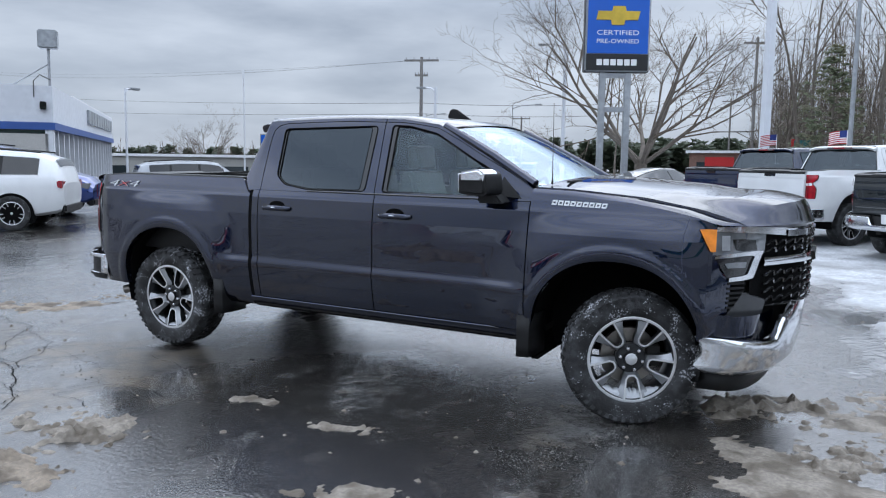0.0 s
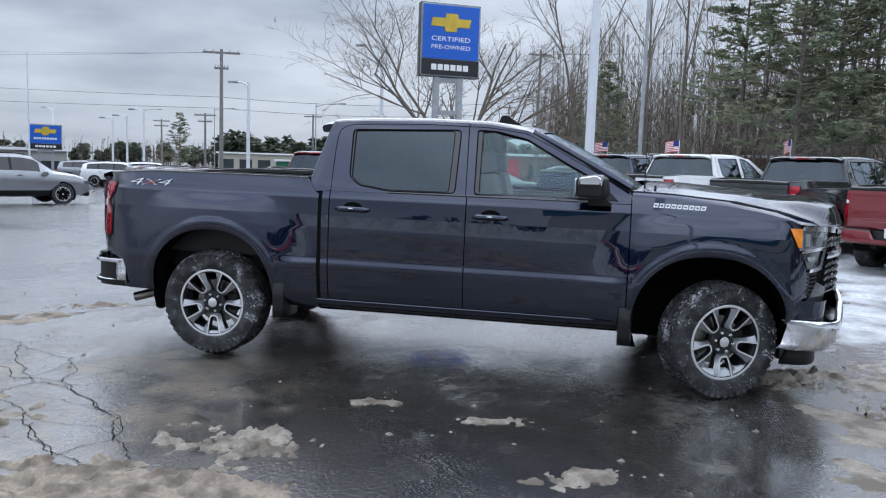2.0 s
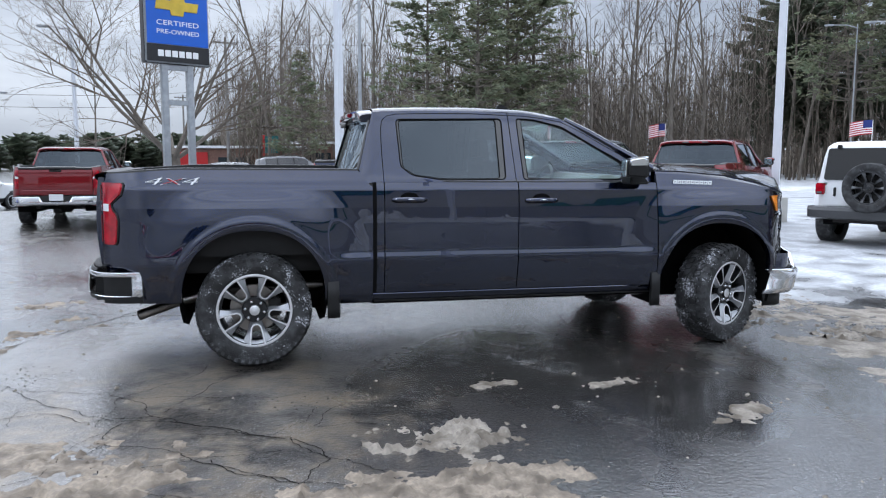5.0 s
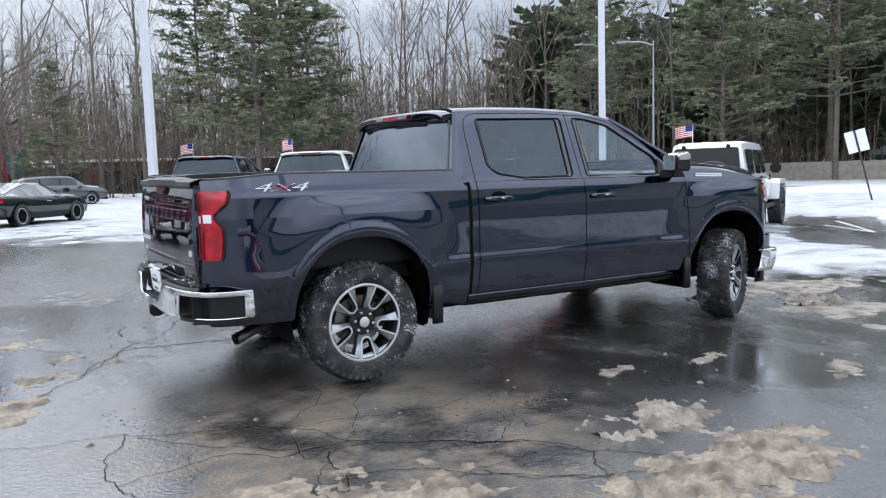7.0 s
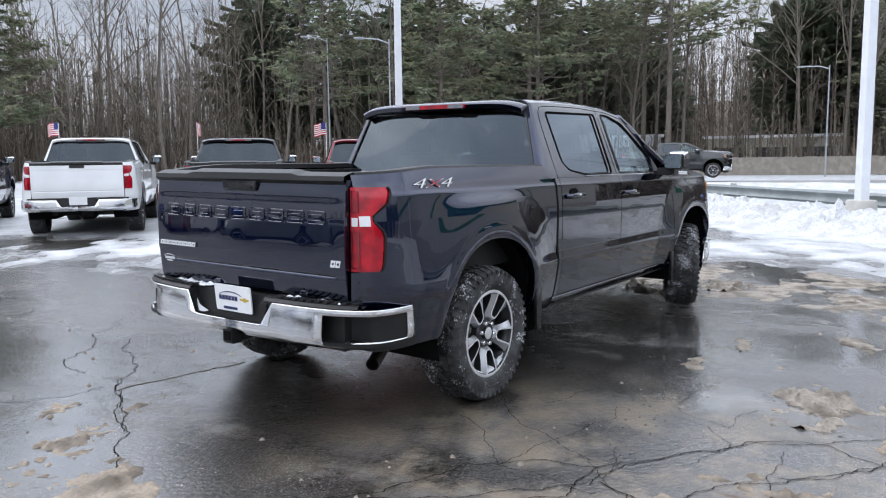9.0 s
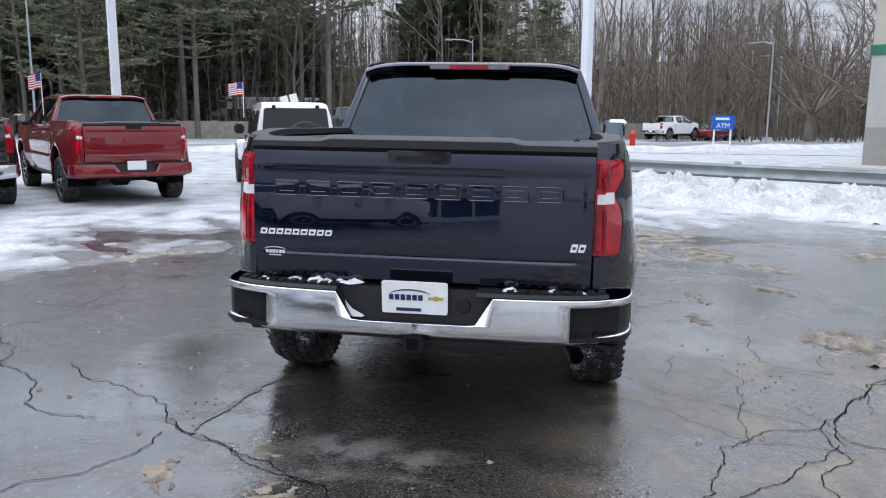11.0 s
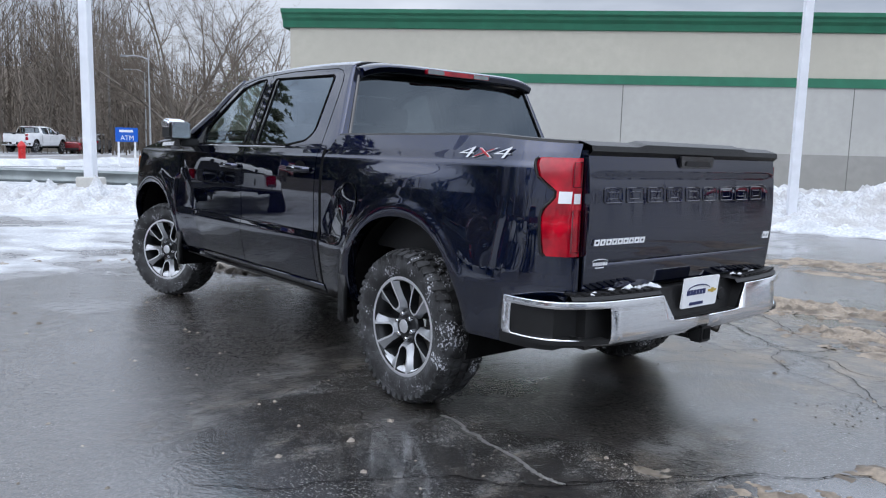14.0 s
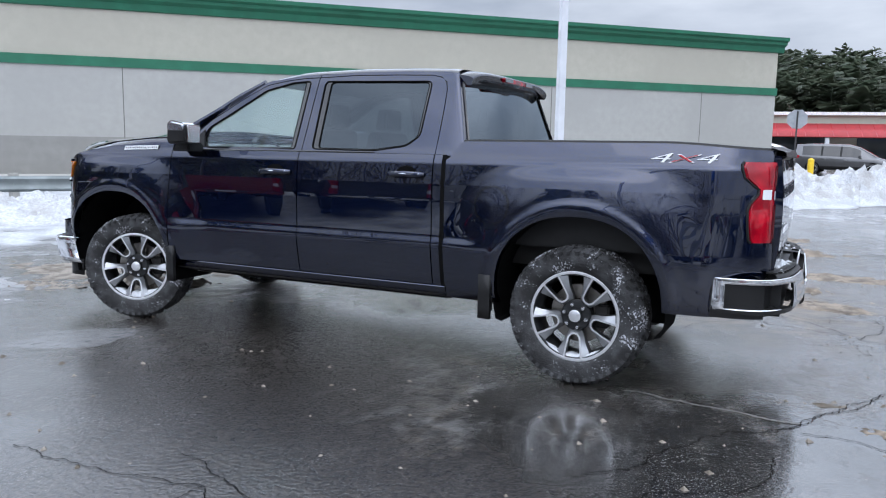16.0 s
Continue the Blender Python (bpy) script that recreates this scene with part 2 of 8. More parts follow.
# ---- mesh helpers ----
class Geo:
    """Vertices and faces of one mesh, with a material index for each face."""

    def __init__(self):
        self.v, self.f, self.m = [], [], []

    def add(self, verts, faces, mat=0):
        k = len(self.v)
        self.v += [tuple(p) for p in verts]
        self.f += [tuple(k + i for i in q) for q in faces]
        self.m += [mat] * len(faces)
        return self

    def box(self, x0, x1, y0, y1, z0, z1, mat=0, m=None):
        p = [Vector((x, y, z)) for z in (z0, z1) for y in (y0, y1) for x in (x0, x1)]
        if m:
            p = [m @ q for q in p]
        return self.add(p, [(0, 2, 3, 1), (4, 5, 7, 6), (0, 1, 5, 4), (2, 6, 7, 3), (0, 4, 6, 2), (1, 3, 7, 5)], mat)

    def tube(self, path, radii, n=8, mat=0, caps=True):
        path = [Vector(p) for p in path]
        if not isinstance(radii, (list, tuple)):
            radii = [radii] * len(path)
        verts, faces = [], []
        for i, p in enumerate(path):
            d = (path[min(i + 1, len(path) - 1)] - path[max(i - 1, 0)]).normalized()
            a = d.orthogonal().normalized() if abs(d.z) < 0.95 else Vector((1, 0, 0))
            a = (a - d * a.dot(d)).normalized()
            b = d.cross(a)
            for k in range(n):
                t = 2 * math.pi * k / n
                verts.append(p + (a * math.cos(t) + b * math.sin(t)) * radii[i])
        for i in range(len(path) - 1):
            for k in range(n):
                faces.append((i * n + k, i * n + (k + 1) % n, (i + 1) * n + (k + 1) % n, (i + 1) * n + k))
        if caps:
            faces += [tuple(reversed(range(n))), tuple(range((len(path) - 1) * n, len(path) * n))]
        return self.add(verts, faces, mat)

    def lathe(self, profile, n=48, mat=0):
        """Turns (radius, y) points round the y axis."""
        verts = [(r * math.cos(2 * math.pi * k / n), y, r * math.sin(2 * math.pi * k / n)) for r, y in profile for k in range(n)]
        faces = [(i * n + k, i * n + (k + 1) % n, (i + 1) * n + (k + 1) % n, (i + 1) * n + k) for i in range(len(profile) - 1) for k in range(n)]
        return self.add(verts, faces, mat)

    def grid(self, rows, mat=0, skip=None):
        w = len(rows[0])
        verts = [p for r in rows for p in r]
        faces = [(i * w + j, i * w + j + 1, (i + 1) * w + j + 1, (i + 1) * w + j) for i in range(len(rows) - 1) for j in range(w - 1) if not (skip and skip(i, j))]
        return self.add(verts, faces, mat)

    def prism(self, outline, place, d0, d1, mat=0):
        """A flat outline of (a, b) pairs made d0 to d1 deep; place(a, b, d) gives the point."""
        n = len(outline)
        verts = [place(a, b, d) for d in (d0, d1) for a, b in outline]
        faces = [tuple(range(n)), tuple(reversed(range(n, 2 * n)))] + [(i, n + i, n + (i + 1) % n, (i + 1) % n) for i in range(n)]
        return self.add(verts, faces, mat)

    def flip(self):
        """The mirror image across y = 0."""
        g = Geo()
        g.v = [(x, -y, z) for x, y, z in self.v]
        g.f = [tuple(reversed(q)) for q in self.f]
        g.m = list(self.m)
        return g

    def make(self, name, mats, parent=None, label="", smooth=35, bevel=0.0, segments=2, weld=0.0):
        me = bpy.data.meshes.new(name)
        me.from_pydata(self.v, [], self.f)
        mats = mats if isinstance(mats, (list, tuple)) else [mats]
        for m in mats:
            me.materials.append(m)
        if len(mats) > 1:
            me.polygons.foreach_set("material_index", self.m)
        me.validate()
        if bevel or weld:
            bm = bmesh.new()
            bm.from_mesh(me)
            if weld:
                bmesh.ops.remove_doubles(bm, verts=bm.verts, dist=weld)
            if bevel:
                edges = [e for e in bm.edges if len(e.link_faces) == 2 and e.calc_face_angle(0) > 0.6]
                bmesh.ops.bevel(bm, geom=edges, offset=bevel, segments=segments, affect="EDGES", clamp_overlap=True)
            bm.to_mesh(me)
            bm.free()
        if smooth:
            me.shade_smooth()
            me.set_sharp_from_angle(angle=radians(smooth))
        ob = new(name, me)
        ob.parent = parent
        if label:
            tagged(ob, label)
        return ob


def thing(name, label, category, m=None, group="", kind=""):
    ob = new(name)
    ob.empty_display_size = 0.2
    if m is not None:
        ob.matrix_world = m
    return tagged(ob, label, category, group, kind)


def lerp(a, b, t):
    return a + (b - a) * t


def smooth_step(a, b, x):
    t = min(1, max(0, (x - a) / (b - a)))
    return t * t * (3 - 2 * t)


def letters(body, size, depth, material_, parent, name, m, label="", align="LEFT", shear=0.0, thin=0.0):
    """Raised writing as a mesh, in the built-in font, lying in the plane of m."""
    cu = bpy.data.curves.new(name, "FONT")
    cu.body, cu.size, cu.extrude, cu.align_x, cu.resolution_u = body, size, depth, align, 3
    cu.shear, cu.offset = shear, thin
    tmp = bpy.data.objects.new(name, cu)
    me = bpy.data.meshes.new_from_object(tmp)
    bpy.data.objects.remove(tmp)
    me.materials.clear()
    me.materials.append(material_)
    ob = new(name, me)
    ob.parent = parent
    ob.matrix_local = m
    if label:
        tagged(ob, label)
    return ob


# ---- the crew-cab pickup: its side surface ----
PROFILE_Z = [0.38, 0.44, 0.50, 0.56, 0.66, 0.76, 0.785, 0.824, 0.838, 0.95, 1.06, 1.16, 1.24, 1.285, 1.297, 1.304, 1.312, 1.36, 1.44]
PROFILE_W = [0.87, 0.918, 0.944, 0.960, 0.979, 0.994, 0.9945, 0.9945, 0.994, 0.991, 0.9885, 0.982, 0.9735, 0.9685, 0.9667, 0.9638, 0.960, 0.943, 0.918]
SHELF_Z, SHELF_D = [0.785, 0.824, 0.838, 0.95, 1.06, 1.16], [0.0, 0.0095, 0.011, 0.007, 0.003, 0.0]
ARCHES = ((-1.85, 0.50, 0.505, 0.505), (1.895, 0.49, 0.525, 0.525))


def arch_distance(x, z):
    best = 9.0
    for cx, cz, rx, rz in ARCHES:
        dx, dz = abs(x - cx), max(z - cz, 0)
        best = min(best, math.hypot(dx * rz / rx, dz) - rz)
    return best


def half_width(x, z):
    """Half of the body's width at a place along its length and height."""
    w = float(np.interp(z, PROFILE_Z, PROFILE_W))
    d = arch_distance(x, z)
    # a shelf pressed into the doors, running out before the wheels
    w -= float(np.interp(z, SHELF_Z, SHELF_D)) * smooth_step(-1.36, -1.12, x) * (1 - smooth_step(1.18, 1.42, x))
    w += (0.008 * (1 - smooth_step(0.066, 0.098, d)) + 0.040 * (1 - smooth_step(0.05, 0.46, d))) * smooth_step(0.40, 0.5, z) * (1 - smooth_step(1.22, 1.31, z)) - 0.010 * (1 - smooth_step(-0.01, 0.03, d))
    if x < -1.0:
        w += 0.004 * smooth_step(1.31, 1.36, z)
    if x > 1.2:
        w += 0.006 * smooth_step(1.2, 2.0, x) * smooth_step(0.9, 1.2, z)
    if x > 2.3:
        w -= 0.42 * ((x - 2.3) / 0.47) ** 2
    if x < -2.55:
        w -= 0.25 * ((-2.55 - x) / 0.4) ** 2
    return w


def arch_edge(x, base):
    """The lower edge of the body at x: the arch above a wheel, or base."""
    z = base
    for cx, cz, rx, rz in ARCHES:
        t = abs(x - cx) / rx
        if t < 1:
            z = max(z, cz + rz * (1 - t**2.25) ** (1 / 2.25))
    return z


def side_panel(x0, x1, low, high, step=0.016):
    """A panel of the body's right side between two stations, its edges turned inwards."""
    xs = list(np.linspace(x0, x1, max(2, int((x1 - x0) / step) + 1)))
    for cx, cz, rx, rz in ARCHES:
        for s in (-1, 1):
            for e in (0.0, 0.0008, 0.002, 0.004, 0.008, 0.012):
                for q in (cx + s * (rx - e), cx + s * (rx + 0.0008)):
                    if x0 < q < x1:
                        xs.append(q)
    xs = sorted(set(xs))
    zs = sorted(set(list(np.linspace(0.38, 1.46, 55 if step < 0.03 else 20)) + PROFILE_Z))
    g, rows = Geo(), []
    for x in xs:
        lo, hi = low(x), high(x)
        rows.append([(x, -half_width(x, min(max(z, lo), hi)), min(max(z, lo), hi)) for z in zs])
    g.grid(rows)
    inner = lambda r, d: [(p[0], p[1] + d, p[2]) for p in r]
    g.grid([inner(rows[0], 0.03), rows[0]])
    g.grid([rows[-1], inner(rows[-1], 0.03)])
    bottom = [r[0] for r in rows]
    g.grid([inner(bottom, 0.05), bottom])
    top = [r[-1] for r in rows]
    g.grid([top, inner(top, 0.03)])
    return g


def lerp_rows(top, bottom, n=5):
    """Rows of (x, z) stations between two edges of equal count."""
    return [[(lerp(a[0], b[0], k / (n - 1)), lerp(a[1], b[1], k / (n - 1))) for a, b in zip(top, bottom)] for k in range(n)]


def skin_sheet(rows, out, depth=0.03):
    """A sheet that lies on the body's right flank and nose, proud by out, with its edges turned in."""
    fine = []
    for r in rows:
        q = []
        for a, b in zip(r, r[1:]):
            q += [(lerp(a[0], b[0], k / 4), lerp(a[1], b[1], k / 4)) for k in range(4)]
        fine.append(q + [r[-1]])
    at = lambda p, o: (p[0], -half_width(p[0], p[1]) - o, p[1])
    g = Geo().grid([[at(p, out) for p in r] for r in fine][::-1])
    rim = fine[0] + [r[-1] for r in fine[1:]] + fine[-1][-2::-1] + [r[0] for r in fine[-2::-1]]
    g.grid([[at(p, out) for p in rim], [at(p, out - depth) for p in rim]][::-1])
    return g


def greenhouse(x, z):
    """Half of the cab's width above the belt."""
    w = float(np.interp(z, [1.33, 1.345, 1.37, 1.83, 1.88, 1.91], [0.947, 0.942, 0.934, 0.758, 0.732, 0.70]))
    return w - 0.055 * smooth_step(0.55, 1.35, x)


def polar(outline, centre, angles):
    """Where rays from the centre meet a closed outline."""
    out = []
    for a in angles:
        d = (math.cos(a), math.sin(a))
        best = None
        for (ax, az), (bx, bz) in zip(outline, outline[1:] + outline[:1]):
            ex, ez = bx - ax, bz - az
            den = d[0] * ez - d[1] * ex
            if abs(den) < 1e-9:
                continue
            t = ((ax - centre[0]) * ez - (az - centre[1]) * ex) / den
            u = ((ax - centre[0]) * d[1] - (az - centre[1]) * d[0]) / den
            if t > 0 and -1e-6 <= u <= 1 + 1e-6 and (best is None or t > best):
                best = t
        out.append((centre[0] + d[0] * best, centre[1] + d[1] * best))
    return out


def rounded(points, r, n=4):
    """A closed outline with its corners rounded."""
    out = []
    for i, p in enumerate(points):
        p, a, b = Vector(p), Vector(points[i - 1]), Vector(points[(i + 1) % len(points)])
        ra, rb = min(r, (a - p).length * 0.45), min(r, (b - p).length * 0.45)
        s, e = p + (a - p).normalized() * ra, p + (b - p).normalized() * rb
        for k in range(n + 1):
            t = k / n
            q = s * (1 - t) ** 2 + p * 2 * t * (1 - t) + e * t * t
            out.append((q.x, q.y))
    return out


def frame_ring(outer, inner, surface, depth=0.0, count=96, rings=3):
    """The sheet between two outlines on a surface y = -surface(x, z), with the inner edge turned in by depth."""
    c = (sum(p[0] for p in inner) / len(inner), sum(p[1] for p in inner) / len(inner))
    angles = sorted(set([2 * math.pi * k / count for k in range(count)] + [math.atan2(p[1] - c[1], p[0] - c[0]) % (2 * math.pi) for p in outer + inner]))
    o, i = polar(outer, c, angles), polar(inner, c, angles)
    rows = []
    for k in range(rings + 1):
        t = k / rings
        r = []
        for p, q in zip(o, i):
            x, z = lerp(p[0], q[0], t), lerp(p[1], q[1], t)
            r.append((x, -surface(x, z), z))
        rows.append(r + r[:1])
    if depth:
        rows.append([(x, y + depth, z) for x, y, z in rows[-1]])
    rows.reverse()
    return Geo().grid(rows)


def pane(outline, surface, inset=0.012, rings=5, count=64):
    """A curved pane inside an outline, set back from the surface."""
    c = (sum(p[0] for p in outline) / len(outline), sum(p[1] for p in outline) / len(outline))
    angles = sorted(set([2 * math.pi * k / count for k in range(count)] + [math.atan2(p[1] - c[1], p[0] - c[0]) % (2 * math.pi) for p in outline]))
    o = polar(outline, c, angles)
    rows = []
    for k in range(rings + 1):
        t = max(k / rings, 0.001)
        r = [(lerp(c[0], p[0], t), lerp(c[1], p[1], t)) for p in o]
        r = [(x, -surface(x, z) + inset, z) for x, z in r]
        rows.append(r + r[:1])
    return Geo().grid(rows)


def wheel(parent, name, m, tyre_mat, detailed=True, face=RIM_FACE, pocket=RIM_DARK):
    """A wheel whose face looks along -y, with its hub at the origin of m."""
    w = new(name)
    w.parent, w.matrix_local = parent, m
    n = 72 if detailed else 36
    g = Geo()
    ro, hw = 0.402, 0.132
    prof = [(0.262, -0.105), (0.272, -0.118), (0.30, -0.134), (0.335, -0.141), (0.365, -0.137), (0.388, -hw), (0.398, -0.12), (ro, -0.10), (ro, 0.10), (0.398, 0.12), (0.388, hw), (0.335, 0.141), (0.28, 0.12), (0.262, 0.105)]
    g.lathe(prof, n)
    g.make("tyre", tyre_mat, w, "black all-terrain tyre flecked with snow" if detailed else "", smooth=30)
    g = Geo()
    if detailed:
        for k in range(46):
            a0 = 2 * math.pi * k / 46
            for j, (y0, y1, off, da) in enumerate(((-0.146, -0.088, 0.0, 0.088), (-0.076, -0.032, 0.5, 0.092), (-0.02, 0.022, 0.2, 0.088), (0.034, 0.078, 0.6, 0.092), (0.09, 0.146, 0.1, 0.088))):
                a = a0 + off * 2 * math.pi / 46
                skew = 0.03 if j % 2 else -0.03
                ri, rt = 0.396, 0.4145
                if j in (0, 4):
                    edge = -1 if j == 0 else 1
                    corners = [(ri - 0.032, edge * 0.139, a), (ri, edge * 0.085, a + skew), (ri, edge * 0.085, a + da + skew), (ri - 0.032, edge * 0.139, a + da * 0.72), (0.388, edge * 0.146, a), (rt, edge * 0.088, a + skew), (rt, edge * 0.088, a + da + skew), (0.388, edge * 0.146, a + da * 0.72)]
                else:
                    corners = [(r, y, a + s) for r in (ri, rt) for y, s in ((y0, 0), (y1, skew), (y1, da + skew), (y0, da))]
                vs = [(r * math.cos(t), y, r * math.sin(t)) for r, y, t in corners]
                g.add(vs, [(0, 1, 2, 3), (7, 6, 5, 4), (0, 4, 5, 1), (1, 5, 6, 2), (2, 6, 7, 3), (3, 7, 4, 0)])
        for k in range(60):
            a = 2 * math.pi * k / 60
            if k % 15 < 9:
                vs = [(r * math.cos(a + s), y, r * math.sin(a + s)) for r, y in ((0.316, -0.1395), (0.33, -0.1425)) for s in (0, 0.055)]
                g.add(vs, [(0, 1, 3, 2)])
        tagged(g.make("tread", tyre_mat, w, smooth=30), kind="stuff")
    rim = Geo()
    rim.lathe([(0.252, 0.10), (0.236, 0.06), (0.232, -0.04), (0.246, -0.088), (0.262, -0.104), (0.272, -0.108), (0.268, -0.114), (0.256, -0.116), (0.247, -0.112), (0.243, -0.10)], n, 0)
    rim.lathe([(0.252, -0.115), (0.259, -0.1175), (0.270, -0.1145)], n, 1)
    rim_ob = rim.make("rim", [pocket, face], w, "two-tone alloy rim")
    # five split spokes: a bright machined U open towards the rim, dark flanks, silver corners at the rim
    half_loop = [(0.250, 0.047), (0.205, 0.041), (0.160, 0.034), (0.128, 0.028), (0.114, 0.017), (0.110, 0.0)]
    half_wide = [(0.250, 0.058), (0.205, 0.052), (0.160, 0.045), (0.124, 0.038), (0.104, 0.023), (0.099, 0.0)]
    half_flank = [(0.246, 0.122), (0.205, 0.092), (0.160, 0.066), (0.112, 0.050), (0.086, 0.036), (0.078, 0.0)]
    loop, wide, flank = ([(r, -a) for r, a in h] + [(r, a) for r, a in h[-2::-1]] for h in (half_loop, half_wide, half_flank))
    top = lambda r: -0.094 - 0.022 * smooth_step(0.08, 0.25, r)
    fall = lambda r: 0.014 + 0.022 * (1 - smooth_step(0.10, 0.22, r))
    for k in range(5):
        turn = Matrix.Rotation(2 * math.pi * k / 5 + math.pi / 2, 4, "Y")
        at = lambda p, y: turn @ Vector((p[0], y, p[1]))
        s = Geo()
        s.grid([[at(q, top(q[0])) for q in wide], [at(p_, top(p_[0])) for p_ in loop]], 1)
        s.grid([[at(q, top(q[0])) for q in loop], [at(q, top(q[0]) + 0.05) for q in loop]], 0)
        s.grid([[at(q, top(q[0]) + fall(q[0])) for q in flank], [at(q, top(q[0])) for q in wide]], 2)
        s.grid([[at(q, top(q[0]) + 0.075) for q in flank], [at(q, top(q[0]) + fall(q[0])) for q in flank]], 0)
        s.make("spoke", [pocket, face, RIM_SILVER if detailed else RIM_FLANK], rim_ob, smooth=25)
    hub = Geo().lathe([(0.0001, -0.100), (0.03, -0.1005), (0.04, -0.097), (0.042, -0.08), (0.085, -0.078), (0.092, -0.07), (0.092, -0.03)], 30)
    hub.make("hub", [pocket], w)
    Geo().lathe([(0.0001, -0.106), (0.026, -0.1055), (0.036, -0.102), (0.0385, -0.09)], 24).make("centre_cap", face, w, "silver centre cap")
    if detailed:
        for k in range(6):
            a = -2 * math.pi * (k + 0.25) / 6
            lug = Geo()
            lug.lathe([(0.0001, -0.105), (0.009, -0.104), (0.0125, -0.099), (0.0125, -0.075)], 10)
            lug.v = [(x + 0.0675 * math.cos(a), y, z + 0.0675 * math.sin(a)) for x, y, z in lug.v]
            lug.make("lug_nut", CHROME, w)
        Geo().lathe([(0.09, 0.0), (0.175, 0.0), (0.178, 0.012), (0.178, 0.03), (0.09, 0.03)], 40).make("brake_disc", DISC, w)
        cal = Geo().box(0.10, 0.19, -0.035, 0.06, -0.07, 0.07)
        cal.make("brake_caliper", STEEL, w, bevel=0.012)
    else:
        Geo().lathe([(0.05, 0.0), (0.23, 0.0)], 24).make("brake_disc", STEEL, w)
    return w


ROOF_EDGE = ([-0.97, -0.9, -0.6, -0.19, 0.25, 0.56, 0.74, 0.917, 1.30, 1.336], [1.866, 1.876, 1.89, 1.898, 1.888, 1.848, 1.764, 1.667, 1.472, 1.455])


def roof_edge(x):
    return float(np.interp(x, *ROOF_EDGE))


def place_side(side):
    return (lambda g: g) if side < 0 else (lambda g: g.flip())


def pickup(name, label, m, paint, detailed=True, steer=0.0, plate_print=True, group="", chrome=True, far_tyre=None):
    t = thing(name, label, "pickup truck", m, group)
    bright = CHROME if chrome else paint
    tyre_mat = RUBBER if detailed else RUBBER_FAR
    step = 0.016 if detailed else 0.04
    bed_low = lambda x: arch_edge(x, 0.49 if x < -1.85 else 0.435)
    bed_high = lambda x: lerp(1.398, 1.43, smooth_step(-2.9, -2.3, x)) - 0.115 * smooth_step(-1.10, -0.985, x)
    for side in (-1, 1):
        turn = place_side(side)
        turn(side_panel(-2.868, -0.99, bed_low, bed_high, step)).make("bed_side", paint, t)
        turn(side_panel(-0.96, -0.905, lambda x: 0.5, lambda x: 1.345, step)).make("cab_corner", paint, t)
        doors = []
        for dn, x0, x1 in (("rear_door", -0.897, 0.146), ("front_door", 0.154, 1.326)):
            door = turn(side_panel(x0, x1, lambda x: 0.515, lambda x: 1.345, step)).make(dn, paint, t)
            doors.append(door)
        turn(side_panel(1.334, 2.47, lambda x: arch_edge(x, 0.44 if x < 1.9 else 0.64), lambda x: fender_top(x), step)).make("fender", paint, t)
        rock = Geo().grid([[(x, -float(np.interp(z, PROFILE_Z, PROFILE_W)) - o, z) for z, o in ((0.514, -0.02), (0.511, 0.010), (0.505, 0.015), (0.49, 0.014), (0.455, 0.006), (0.43, -0.01), (0.415, -0.03))] + [(x, -0.80, 0.415)] for x in np.linspace(-0.99, 1.36, 30)])
        turn(rock).make("rocker_panel", PLASTIC if not detailed else [paint], t)
        # windows and their frames
        rd_out = [(-0.955, 1.347), (0.135, 1.347), (0.112, 1.887), (-0.19, 1.898), (-0.6, 1.89), (-0.9, 1.874), (-0.945, 1.86)]
        rd_in = rounded([(-0.44, 1.362), (0.055, 1.368), (0.06, 1.838), (-0.785, 1.818), (-0.768, 1.46), (-0.68, 1.395)], 0.035)
        fd_out = [(0.141, 1.347), (1.336, 1.347), (1.32, 1.462), (0.917, 1.667), (0.74, 1.764), (0.56, 1.848), (0.25, 1.888), (0.12, 1.887)]
        fd_in = rounded([(0.20, 1.366), (1.03, 1.366), (1.11, 1.41), (1.06, 1.515), (0.87, 1.612), (0.56, 1.784), (0.33, 1.836), (0.185, 1.842)], 0.025)
        for door, out, inn, dark in ((doors[0], rd_out, rd_in, GLASS_DARK), (doors[1], fd_out, fd_in, GLASS_CLEAR)):
            turn(frame_ring(out, inn, greenhouse, 0.03)).make("window_frame", paint, door)
            c = (sum(p[0] for p in inn) / len(inn), sum(p[1] for p in inn) / len(inn))
            if dark is GLASS_DARK:
                gl = rounded([(-0.44, 1.370), (0.008, 1.374), (0.012, 1.832), (-0.765, 1.812), (-0.75, 1.455), (-0.67, 1.400)], 0.03)
            else:
                gl = rounded([(0.235, 1.374), (1.025, 1.372), (1.085, 1.415), (1.05, 1.510), (0.868, 1.604), (0.556, 1.778), (0.33, 1.830), (0.225, 1.835)], 0.02)
            turn(frame_ring(polar(inn, c, [2 * math.pi * k / 90 for k in range(90)]), gl, lambda x, z: greenhouse(x, z) - 0.004, 0.01)).make("window_seal", GLOSS_BLACK, door, "gloss black window surround")
            turn(pane(gl, greenhouse, 0.011)).make("side_window", dark, door, "dark privacy glass" if dark is GLASS_DARK else "clear door glass").visible_shadow = False
            # thin rubber beads round the glass and round its surround
            for loop, out_by, r_ in ((inn, 0.0, 0.0045), (gl, 0.006, 0.0035)):
                bead = Geo()
                ring_ = list(loop) + [loop[0]]
                bead.tube([(x, -greenhouse(x, z) - 0.001 + out_by, z) for x, z in ring_], r_, 5)
                turn(bead).make("rubber_bead", WELL, door, "thin black rubber bead")
        seam = Geo()
